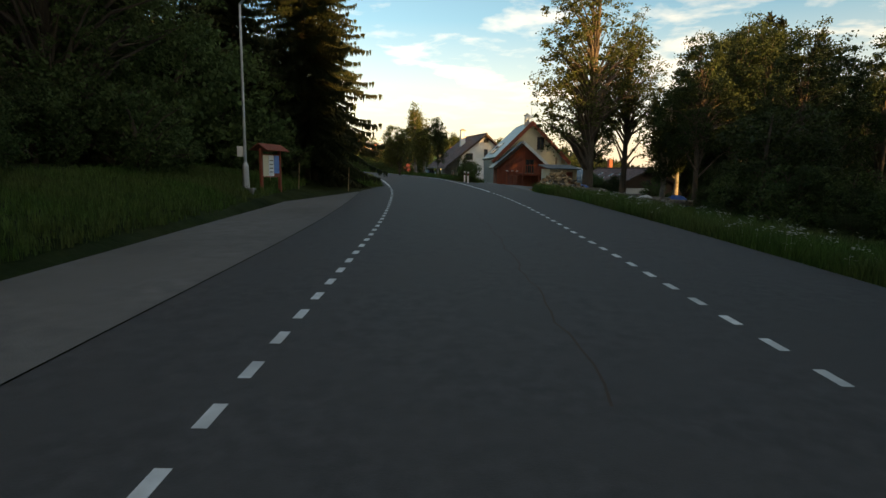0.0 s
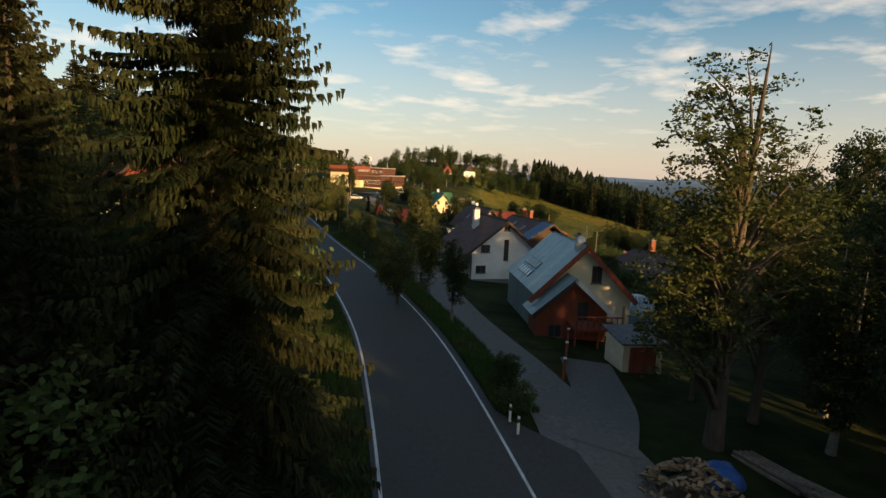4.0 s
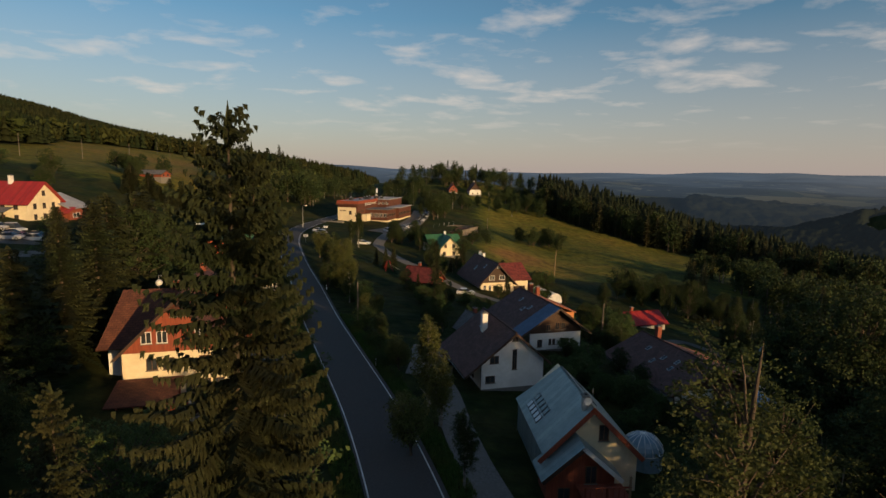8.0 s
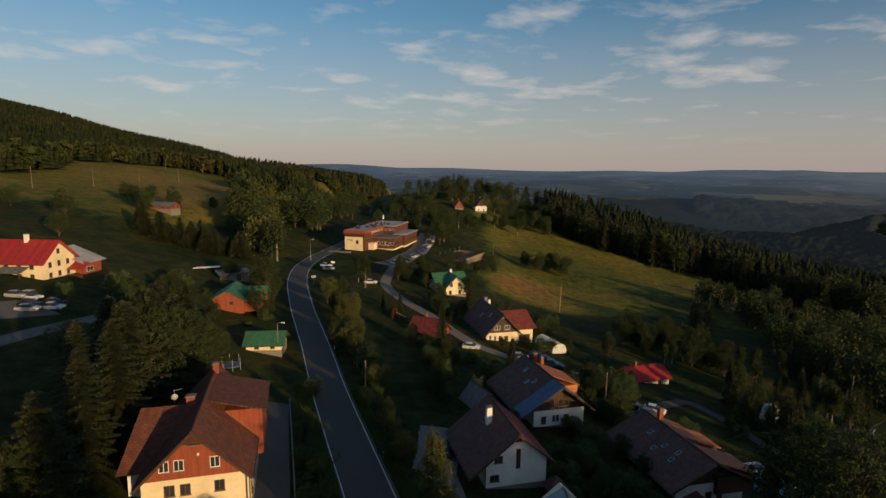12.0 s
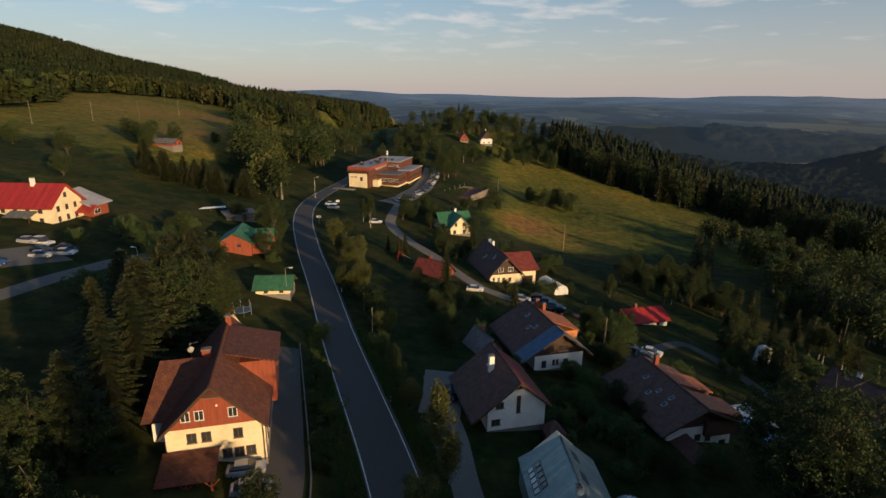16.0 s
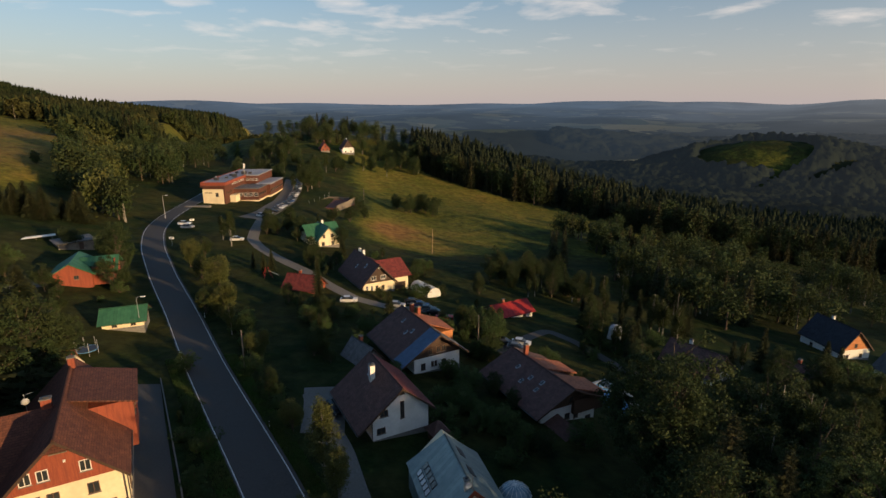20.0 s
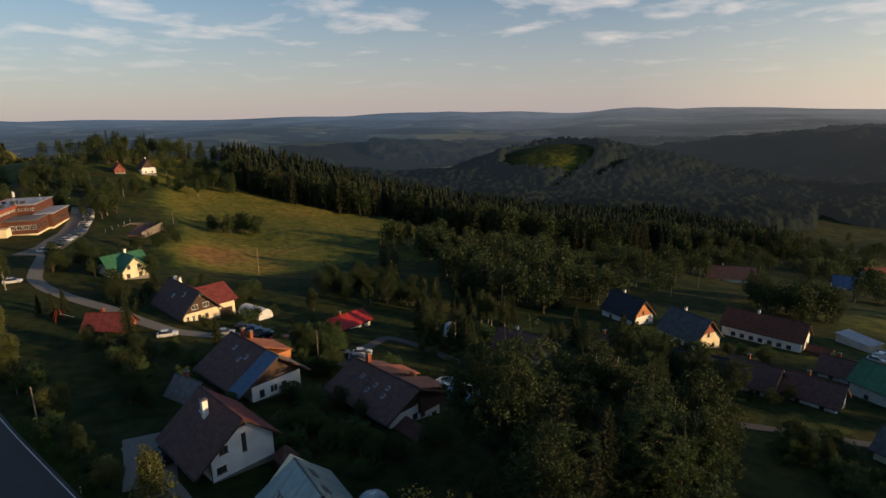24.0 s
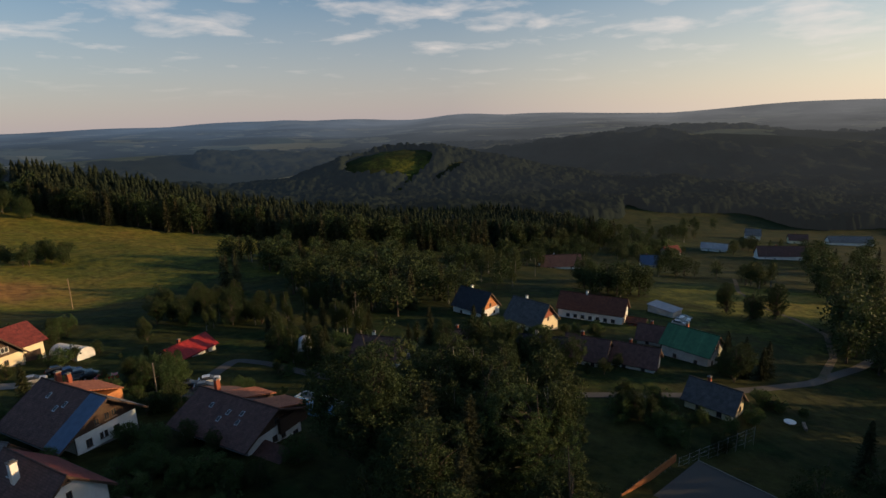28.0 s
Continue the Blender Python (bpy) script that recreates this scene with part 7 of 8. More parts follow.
LEAFY = {  # h, radius, crown foot, clumps, leaves, leaf size, hang, taper, bark, leaves
    "ash": (20, 5.2, 2.4, 520, 34, 0.18, 0.1, 0.45, "bark", "leaves_ash"),
    "birch": (14, 3.0, 2.5, 260, 50, 0.20, 0.5, 0.5, "bark_birch", "leaves"),
    "maple": (13, 5.6, 1.2, 420, 50, 0.24, 0.1, 0.15, "bark", "leaves_dark"),
    "beech": (18, 6.4, 1.4, 520, 60, 0.26, 0.1, 0.2, "bark", "leaves_dark"),
    "column": (10, 1.9, 0.8, 300, 36, 0.17, 0.2, 0.55, "bark_birch", "leaves_light"),
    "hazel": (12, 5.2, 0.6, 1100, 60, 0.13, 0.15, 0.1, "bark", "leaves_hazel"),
    "lime": (15, 4.8, 3.2, 420, 40, 0.2, 0.15, 0.25, "bark", "leaves_dark"),
    "apple": (6, 2.8, 1.3, 220, 36, 0.18, 0.1, 0.0, "bark", "leaves"),
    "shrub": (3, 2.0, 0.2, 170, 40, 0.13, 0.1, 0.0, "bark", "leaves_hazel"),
    "willow": (8, 3.4, 1.0, 280, 40, 0.22, 0.5, 0.2, "bark", "leaves_light"),
}
for k, (name, (h, r, foot, cl, lv, sz, hang, tap, bk, lf)) in enumerate(LEAFY.items()):
    for variant in range(2):
        tv, tf, cv, cf = leafy_data(h, r, foot, 70 + 2 * k + variant, cl, lv, sz, 6 if variant else 7, hang, tap, 0.4 if name in ("ash", "birch") else 0.25)
        proto(name + str(variant), "shrub" if name == "shrub" else name + "_tree", "", (tv, tf), (cv, cf), bk, lf)
        tv, tf, cv, cf = leafy_data(h, r, foot, 170 + 2 * k + variant, int(cl * (0.2 if cl > 1000 else 0.5)), int(lv * 0.5), sz * (2.6 if cl > 1000 else 2.0), 6 if variant else 7, hang, tap, 0.3)
        proto(name + str(variant) + "_far", "tree", "", (tv, tf), (cv, cf), bk, lf)
HEIGHT = {"spruce0": 30, "spruce1": 24, "spruce2": 20, "spruce3": 12, **{n + str(v): LEAFY[n][0] for n in LEAFY for v in (0, 1)}}
NAMES = {"ash": "ash_tree", "birch": "birch_tree", "maple": "broadleaf_tree", "beech": "broadleaf_tree", "column": "birch_tree", "apple": "fruit_tree", "hazel": "broadleaf_tree", "lime": "broadleaf_tree", "shrub": "shrub", "willow": "willow_tree"}
tree_rng = random.Random(5)
for ob in scene.objects:
    if ob.parent is None and ob.get("category") in ("house", "hotel", "barn", "shed", "court", "hall"):
        kids = [c for c in ob.children if c.type == "MESH"]
        reach = max((math.hypot(v.co.x, v.co.y) for c in kids for v in c.data.vertices), default=4.0)
        KEEP_OFF.append((ob.matrix_world.translation.x, ob.matrix_world.translation.y, reach * 0.8))
KEEP_OFF.append((21, 148, 7)); KEEP_OFF.append((-35, 276, 16)); KEEP_OFF.append((-38, 292, 18))


def tree(kind, x, y, h, label, group="", wide=1.0, z=None, rot=None):
    """A tree of one of the kinds above, h metres tall, standing on the ground."""
    if kind not in TREES:
        kind += str(tree_rng.randrange(2))
    base = kind[:-1]
    _, _, tm, cm = TREES[kind + "_far" if math.hypot(x, y - 22) > 240 else kind]
    s = h / HEIGHT[kind]
    ob = new("spruce_tree" if base == "spruce" else NAMES[base])
    ob.empty_display_size = 0.3
    ob.matrix_world = pose(x, y, gz(x, y) - 0.1 if z is None else z, 0, 0, tree_rng.uniform(0, 360) if rot is None else rot) @ Matrix.Diagonal((s * wide, s * wide, s, 1))
    tagged(ob, label, "shrub" if base == "shrub" else "tree", group)
    for nm, me in (("trunk", tm), ("crown", cm)):
        c = new(nm, me)
        c.parent = ob
    return ob


def grove(kinds, corners, count, hmin, hmax, label, group, seed, clear=4.0):
    """Trees scattered in a four-cornered patch, keeping off the road."""
    g = random.Random(seed)
    a, b, c, d = [Vector((*q, 0)) for q in corners]
    placed = []
    for _ in range(count * 30):
        if len(placed) >= count:
            break
        u, v = g.random(), g.random()
        p = a.lerp(b, u).lerp(d.lerp(c, u), v)
        if abs(p.x - float(road_x(p.y))) < clear or any((p - q).length < (hmin * 0.16) for q in placed):
            continue
        if any((p.x - kx) ** 2 + (p.y - ky) ** 2 < (kr + 0.12 * hmax) ** 2 for kx, ky, kr in KEEP_OFF):
            continue
        placed.append(p)
        tree(g.choice(kinds), p.x, p.y, g.uniform(hmin, hmax), label, group, g.uniform(0.85, 1.15))


def joined_trees(name, kinds, corners, count, hmin, hmax, label, seed, clear=6.0, spots=None):
    """A patch of wood too far to pick apart: light trees merged into one mesh."""
    g = random.Random(seed)
    a, b, c, d = [Vector((*q, 0)) for q in (corners or [(0, 0)] * 4)]
    if spots is not None:
        count = len(spots)
    vs, fs, mats, at, order = [], [], [], 0, []
    done, tries = 0, 0
    while done < count and tries < (count * 30 if spots is None else count):
        tries += 1
        u, v = g.random(), g.random()
        p = a.lerp(b, u).lerp(d.lerp(c, u), v) if spots is None else Vector((*spots[tries - 1], 0))
        if abs(p.x - float(road_x(p.y))) < clear or any((p.x - kx) ** 2 + (p.y - ky) ** 2 < kr * kr for kx, ky, kr in KEEP_OFF):
            continue
        done += 1
        kind = g.choice(kinds)
        if kind not in LIGHT:
            kind += str(g.randrange(2))
        s = g.uniform(hmin, hmax) / HEIGHT[kind]
        wd, rot = s * g.uniform(0.85, 1.15), g.uniform(0, 6.28)
        cs, sn = math.cos(rot) * wd, math.sin(rot) * wd
        for verts, faces, mat in LIGHT[kind]:
            if mat not in order:
                order.append(mat)
            q = verts @ np.array([[cs, sn, 0], [-sn, cs, 0], [0, 0, s]]) + np.array([p.x, p.y, gz(p.x, p.y) - 0.1])
            vs.append(q)
            fs += (faces + at).tolist()
            mats += [order.index(mat)] * len(faces)
            at += len(q)
    me = mesh_from(name, np.concatenate(vs), fs, M[order[0]])
    for mat in order[1:]:
        me.materials.append(M[mat])
    me.polygons.foreach_set("material_index", mats)
    return tagged(new(name, me), label, "trees", kind="stuff")


LIGHT = {}
for k in range(4):
    hh, rr = (30, 24, 20, 12)[k], (6.4, 4.6, 3.9, 2.9)[k]
    tv, tf = cone_trunk(hh, 0.3 - 0.05 * k, sides=4)
    cv, cf = spruce_data(hh, rr, 260 + k, 1.25, 6, 3, 0.06, 3.0)
    LIGHT["spruce%d" % k] = ((np.array(tv), np.array(tf), "bark"), (np.array(cv), np.array(cf), "needles"))
for k, (nm, (h, r, foot, cl, lv, sz, hang, tap, bk, lf)) in enumerate(LEAFY.items()):
    for variant in range(2):
        tv, tf = cone_trunk(h, 0.016 * h + 0.06, 0.8, 5)
        _, _, cv, cf = leafy_data(h, r, foot, 370 + 2 * k + variant, 105, 9, 0.1 * r + 0.28, 6 + variant, hang, tap, 0.25)
        LIGHT[nm + str(variant)] = ((np.array(tv), np.array(tf), bk), (np.array(cv), np.array(cf), lf))


DARK = "dark broadleaf tree in the evening shade"
SPR = "dark green spruce with drooping branches"
# the tall spruces and the wood on the uphill side of the road
tree("spruce0", -9.5, 39.8, 29.2, "tall twin-topped spruce beside the road, rusty in the low sun", wide=0.95, rot=20)
tree("spruce1", -12.8, 36.0, 16.8, "dark green spruce with drooping branches", "roadside wood", 1.15)
tree("spruce0", -9.0, 40.5, 28.2, "second stem of the tall roadside spruce", wide=0.7, rot=140)
for x, y, h, k in ((-16.5, 31, 24, "spruce1"), (-21, 26, 25, "spruce0"), (-14.5, 22, 15, "hazel"), (-18, 14, 20, "spruce1"), (-15, 7, 15, "hazel"), (-22, 4, 22, "spruce1"), (-19.5, 36, 17, "spruce2"),
                   (-25, 33, 20, "beech"), (-15.5, 50, 9, "hazel"), (-19, 48, 13, "hazel"), (-25, 45, 15, "spruce2"), (-30, 40, 17, "spruce1"), (-11.6, 58, 5, "apple"), (-29, 20, 21, "spruce1"), (-17, -4, 20, "spruce1"), (-34, 57, 9, "maple"), (-15.2, 39.2, 16.5, "spruce1"), (-17.8, 42.5, 17.5, "spruce1")):
    tree(k, x, y, h, SPR if k.startswith("spruce") else DARK, "roadside wood")
grove(["shrub", "shrub", "apple"], [(-11, 4), (-14, 4), (-16, 60), (-8.5, 58)], 26, 1.8, 3.6, "low dark undergrowth along the wood's edge", "undergrowth", 3, 8.5)
# the broad trees on the valley side
tree("ash0", 12.7, 48.7, 22.0, "tall open ash with a thin sunlit top beside the drive", wide=1.3)
tree("ash1", 17.0, 52.5, 17.0, "open ash beside a taller one at the drive", wide=1.1)
for x, y, h, k in ((20, 44, 13, "lime"), (26, 50, 15.5, "lime"), (26.5, 46.5, 14.5, "lime"), (30, 52, 17.8, "spruce1"), (38, 76, 23.5, "beech"), (35.5, 71, 21.5, "lime"), (33.5, 60, 21, "spruce1"), (37, 57, 19, "spruce1"), (25, 37, 11.5, "lime"), (31, 40, 13.5, "lime"), (30, 30, 16, "lime"), (20.5, 33, 11, "lime"), (40, 46, 17, "beech"),
                   (46, 62, 19, "beech"), (53, 68, 18, "beech"), (41, 70, 17, "beech"), (58, 60, 17, "birch"), (49, 54, 19, "birch"), (61, 66, 15, "birch"), (36, 66, 14, "maple"), (65, 74, 13, "birch"), (30, 57, 18, "lime"), (36, 69, 15, "beech"), (33, 64, 14, "maple"), (27, 62, 11, "maple"), (42, 76, 13, "maple"), (56, 76, 14, "beech")):
    tree(k, x, y, h, SPR if k.startswith("spruce") else DARK, "trees below the road")
for x, y, h, k in ((14.5, 55, 10, "lime"), (19.5, 49.5, 11, "birch"), (23, 55, 12, "birch"), (26, 43, 10, "birch")):
    tree(k, x, y, h, "leafy tree in shade below the taller ash", "trees below the road", 1.25)
grove(["shrub", "shrub", "maple"], [(12.5, 8), (18, 6), (20, 30), (13.5, 30)], 14, 1.4, 2.6, "dense dark shrub behind the verge grass", "verge shrubs", 39, 6.8)
grove(["shrub", "shrub", "maple"], [(19, 34), (31, 33), (33, 47), (21.5, 46)], 16, 2.6, 4.6, "dense dark shrub below the tall trees", "verge shrubs", 63, 6.8)
grove(["shrub", "shrub", "maple"], [(13.2, 20), (20, 18), (24, 36), (16.8, 37)], 16, 1.8, 3.2, "dense dark shrub behind the verge grass", "verge shrubs", 65, 6.8)
grove(["hazel", "hazel", "shrub"], [(-11.0, 32), (-15, 30), (-20, 55), (-13.5, 55)], 14, 6.5, 10, DARK, "roadside wood", 21, 5.2)
grove(["spruce1", "spruce2", "beech"], [(-24, -10), (-45, -12), (-52, 55), (-30, 58)], 26, 15, 23, "tall dark tree in the uphill wood", "roadside wood", 22)
grove(["shrub"], [(-12.5, 2), (-14.5, 2), (-13, 42), (-10.8, 42)], 20, 2.0, 3.6, "dark leafy shrub at the wood's edge", "undergrowth", 23, 7.5)
grove(["maple", "shrub", "apple"], [(12, 8), (28, 4), (30, 34), (15, 36)], 7, 3, 6, "leafy shrub below the road's verge", "verge shrubs", 24, 6.5)
# out-of-view trees, added sunward so that village and road lie in shade
joined_trees("lower_wood", ["spruce0", "spruce0", "beech"], [(62, -62), (150, -112), (136, 2), (72, 13)], 84, 22, 29, "unseen tall trees added to shade the village and road", 25)
# two unseen groves added behind the start to shade road and roadside wood
grove(["beech", "spruce1", "hazel"], [(9, -14), (22, -24), (32, -62), (12, -62)], 16, 24, 29, DARK, "lower wood", 27, 7)
grove(["hazel", "beech", "hazel"], [(17, 2), (28, -3), (44, -26), (26, -44)], 26, 21, 25, DARK, "lower wood", 38, 8)
# more unseen trees, closing the gap where sun streaked the road
joined_trees("lower_wood", ["beech", "spruce1", "beech"], [(47, -14), (66, -16), (64, 4), (50, 4)], 16, 20, 23, "unseen tall trees added to shade the village and road", 26)
# unseen belt added to keep the low sun off the valley floor
joined_trees("valley_edge_wood", ["beech", "spruce1", "beech"], [(140, 4), (152, -100), (390, -80), (300, 16)], 120, 17, 21, "unseen tall trees added to shade the valley floor", 30)
grove(["lime", "lime", "hazel"], [(18, 6), (32, 2), (36, 26), (20, 20)], 6, 9, 15, DARK, "trees below the road", 28, 9)
grove(["beech", "maple", "hazel", "birch"], [(36, 62), (41, 48), (68, 64), (54, 82)], 14, 15, 19.5, DARK, "trees below the road", 29)
# spruces and bushes round the guest house
for x, y, h in ((-43.5, 79.5, 15), (-43.2, 85, 17), (-46, 92, 17.5), (-46, 98.5, 18), (-48, 104, 18), (-46.5, 109.5, 18), (-51.5, 112, 16), (-53, 100, 15), (-49, 87, 15), (-50, 119, 13), (-42.8, 72, 13)):
    tree("spruce2" if int(y) % 2 else "spruce3", x, y, h, SPR, "spruces behind the guest house", 1.75)
grove(["maple", "apple"], [(-38, 58), (-52, 58), (-50, 74), (-40, 72)], 7, 6, 9, "dark bushy tree beside the guest house", "garden trees", 26)
for x, y, h, k in ((-45, 95.5, 15, "maple"), (-47.5, 101.5, 16.5, "beech"), (-44.8, 105, 14, "maple"), (-49.5, 108.5, 15, "beech"), (-44.6, 113.5, 10, "maple"), (-51, 95, 12, "maple"), (-47.5, 116.5, 8, "maple"), (-53.5, 170, 13, "maple"), (-56.5, 176, 11, "beech"), (-52, 158, 8, "apple"), (-22.5, 70, 5, "apple"), (-19.4, 91, 3.0, "shrub"), (-22.8, 101, 2.4, "shrub"), (-27, 116, 3.5, "shrub")):
    tree(k, x, y, h, DARK, "garden trees")
# lane trees by the road
tree("column0", -4.2, 83.0, 10.2, "slim sunlit birch beside the gravel lane", wide=1.35)
tree("column1", -2.8, 78.0, 8.6, "slim sunlit birch beside the gravel lane", wide=1.35)
tree("birch0", -0.6, 66.5, 7.5, "young birch between the road and the lane")
tree("willow0", -5.5, 71.5, 6.5, "round bushy tree between the road and the lane")
tree("apple0", 2.2, 52.2, 2.6, "dark dwarf pine beside the lane's mouth", wide=0.7)
tree("shrub0", 2.6, 50.0, 2.0, "dark dwarf pine beside the lane's mouth")
tree("shrub1", 2.4, 54.6, 1.8, "dark dwarf pine beside the lane's mouth")
for x, y, h, k in ((-14, 93.5, 5, "willow"), (-16.2, 104, 5, "maple"), (-18, 112, 4, "shrub"), (-22, 130, 7, "birch"), (-25, 142, 8, "willow"), (-28.5, 155, 10, "willow"), (-33, 165, 7, "maple"), (-38.5, 176, 8, "willow"), (-36, 184, 6, "apple"),
                   (-19, 172.5, 6, "spruce3"), (-17, 174.5, 6.5, "spruce3"), (-22, 176, 5, "spruce3"), (-30.5, 197, 12, "birch"), (-34, 204, 9, "birch"), (-21, 222, 7, "maple"), (-10, 215, 7, "maple"), (-6, 184, 8, "maple"), (2.5, 204, 8, "maple")):
    tree(k, max(x, float(road_x(y)) + 5.2 + 0.3 * h), y, h, SPR if k.startswith("spruce") else "leafy roadside tree catching the low sun", "roadside trees")
# round the middle houses
for x, y, h, k in ((-4.5, 143.5, 13.5, "spruce2"), (-8.5, 143, 5.5, "spruce3"), (-11.5, 149, 5, "maple"), (-3, 139, 5.5, "apple"), (-6.5, 134, 4, "apple"), (10.7, 135.3, 8.8, "spruce3"), (3.2, 192.5, 7, "spruce3"), (28, 117.5, 5.5, "apple"), (30.5, 121, 5, "apple"), (24, 119, 4, "apple"),
                   (20, 104, 4, "shrub"), (24, 102, 4.5, "maple"), (18, 100, 3, "shrub"), (26, 97, 4, "maple"), (14, 100, 3, "shrub"), (22, 90, 4, "shrub"), (13.5, 88, 2.5, "shrub"), (26, 84, 4, "maple"), (20, 82, 3, "shrub"), (33, 86, 4, "shrub"), (30, 136, 4, "shrub"), (28, 131, 6, "maple"), (12.5, 125, 5, "apple"),
                   (52, 93, 7, "maple"), (44, 88, 6, "shrub"), (57, 100, 7, "spruce3"), (62, 104, 7, "spruce3"), (59, 112, 8, "maple"), (64, 122, 9, "spruce3"), (59, 134, 9, "spruce3"), (70, 126, 5, "shrub")):
    tree(k, x, y, h, SPR if k.startswith("spruce") else "leafy garden tree among the houses", "garden trees")
# the dark grove and birches between the houses and the lower meadow
grove(["beech", "maple", "birch"], [(38, 160), (64, 152), (78, 190), (50, 184)], 24, 6, 10, DARK, "meadow grove", 31)
grove(["birch", "birch", "spruce2", "maple"], [(58, 138), (83, 128), (112, 168), (84, 180)], 28, 7, 12, "birch or broadleaf of the lower grove", "meadow grove", 32)
joined_trees("valley_grove", ["birch", "spruce2", "maple", "beech"], [(92, 145), (144, 137), (170, 216), (98, 212)], 72, 10, 16, "tree of the valley-side grove", 33)
grove(["maple", "spruce3", "birch"], [(72, 84), (90, 71), (111, 106), (82, 124)], 30, 6, 11, "tree among the valley houses", "valley trees", 34)
grove(["spruce2", "beech"], [(48, 8), (78, 2), (92, 26), (66, 30)], 12, 9, 14, "dark tree beside the lower lawn", "valley trees", 35)
grove(["maple", "spruce3"], [(111, 43), (130, 38), (137, 56), (118, 52)], 8, 6, 10, "tree beside the valley lane", "valley trees", 36)
joined_trees("lane_wood", ["beech", "maple", "spruce2"], [(180, -30), (260, -50), (209, 31), (161, 21)], 25, 11, 17, "dark tree across the valley lane", 37)
for x, y, h, k in ((190, 62, 13, "beech"), (196, 71, 11, "maple"), (201, 57, 12, "maple"), (200, 117, 15, "beech"), (176, 101, 9, "birch"), (208, 105, 12, "maple"), (204, 130, 14, "beech"), (215, 136, 14, "maple"), (231, 148, 12, "spruce2"), (235, 123, 13, "maple")):
    tree(k, x, y, h, "round field tree in the valley meadow", "valley trees")
# meadow bushes, chalet trees, hillside and hotel groves
grove(["maple", "maple", "apple"], [(33, 292), (53, 284), (60, 306), (38, 308)], 11, 7, 9.5, "dark round bush in the sloping meadow", "meadow bushes", 41)
joined_trees("chalet_wood", ["beech", "beech", "spruce2", "birch", "maple"], [(-30, 428), (62, 432), (66, 500), (-26, 500)], 0, 10, 16, "tall trees round the ridge chalet", 42,
             spots=[(-20, 470), (-12, 480), (-24, 490), (-4, 466), (-14, 455), (-30, 480), (-8, 488), (30, 470), (38, 478), (44, 468), (50, 476), (56, 466), (46, 490), (60, 482), (66, 470), (36, 496), (54, 498), (70, 490), (-40, 500), (-30, 510), (-18, 506), (62, 500), (74, 478), (40, 508), (-26, 460), (-2, 448), (44, 452), (56, 448), (10, 530), (30, 532), (48, 524)])
for x, y, h, k in ((-22, 353, 14, "birch"), (-12, 336, 13, "birch"), (-7, 352, 12, "maple"), (-4, 360, 13, "maple"), (2, 366, 12, "birch"), (8, 371, 11, "beech"), (12, 378, 9, "maple"), (27, 393, 10, "birch"), (33, 398, 11, "maple"), (42, 387, 12, "birch"), (47, 404, 11, "maple"), (55, 410, 12, "beech"),
                   (62, 396, 13, "beech"), (66, 402, 12, "birch"), (72, 414, 12, "maple"), (20, 402, 8, "maple"), (-15, 372, 11, "beech"), (-25, 385, 10, "maple"), (-43, 395, 9, "maple"), (-36, 402, 8, "birch"), (-15, 300, 9, "birch"), (9, 250, 7, "maple"), (2, 244, 7, "maple"), (16, 262, 6, "maple"), (13, 286, 6, "maple"), (16, 280, 5, "maple"), (-4, 238, 5, "spruce3"), (-24, 330, 9, "spruce3")):
    tree(k, x, y, h, "leafy tree on the meadow below the ridge", "chalet trees")
joined_trees("roadside_grove", ["birch", "maple", "willow", "beech"], [(-68, 226), (-90, 240), (-132, 350), (-72, 340)], 80, 10, 18, "tall birches and broadleaf trees in the grove beside the road", 43, 8)
for k in range(22):          # the pasture hedge of young spruces
    q = k / 21
    hx, hy = -116 + 39 * q + 1.5 * math.sin(5 * k), 217 + 3 * math.sin(2.3 * k) + (10 * (q - 0.75) if q > 0.75 else 0)
    tree("spruce3" if k % 4 else "spruce2", hx, hy, 8.5 + 2.5 * math.sin(1.7 * k), "young spruce of the pasture hedge", "hedge", 2.0)
for x, y, h, k in ((-140, 214, 9.5, "apple"), (-129, 245, 10, "maple"), (-133, 250, 9, "apple"), (-137, 256, 10, "maple"), (-127, 265, 9, "maple"), (-146, 262, 8, "apple"), (-141, 270, 9, "maple"), (-120, 290, 7, "maple"), (-180, 242, 4, "shrub"), (-122, 313, 4, "shrub"), (-112, 222, 4, "apple"), (-190, 225, 9, "maple"), (-184, 212, 10, "beech")):
    tree(k, x, y, h, "old round pasture tree on the hill", "pasture trees")
for x, y, h, k in ((-121, 414, 27, "spruce1"), (-117, 410, 24, "spruce1"), (-112, 412, 22, "beech"), (-108, 416, 20, "beech"), (-118, 405, 18, "spruce2")):
    tree(k, x, y, h, "tall dark tree over the roadside grove", "roadside grove")
joined_trees("hotel_wood", ["beech", "maple", "birch"], [(-66, 330), (-110, 340), (-108, 450), (-62, 440)], 44, 9, 15, "tree in the wood beyond the hotel", 46)
for x, y, h, k in ((-124.5, 189, 9, "maple"), (-160, 215, 8, "maple"), (-68, 112, 5, "shrub"), (-84, 108, 4, "shrub"), (-60, 128, 6, "maple"), (-72, 141, 4, "shrub"), (-86, 136, 4, "shrub"), (-78, 150, 5, "maple"), (-70, 186, 7, "maple"), (-62, 150, 6, "apple")):
    tree(k, x, y, h, "round pasture tree on the hill meadow", "pasture trees")

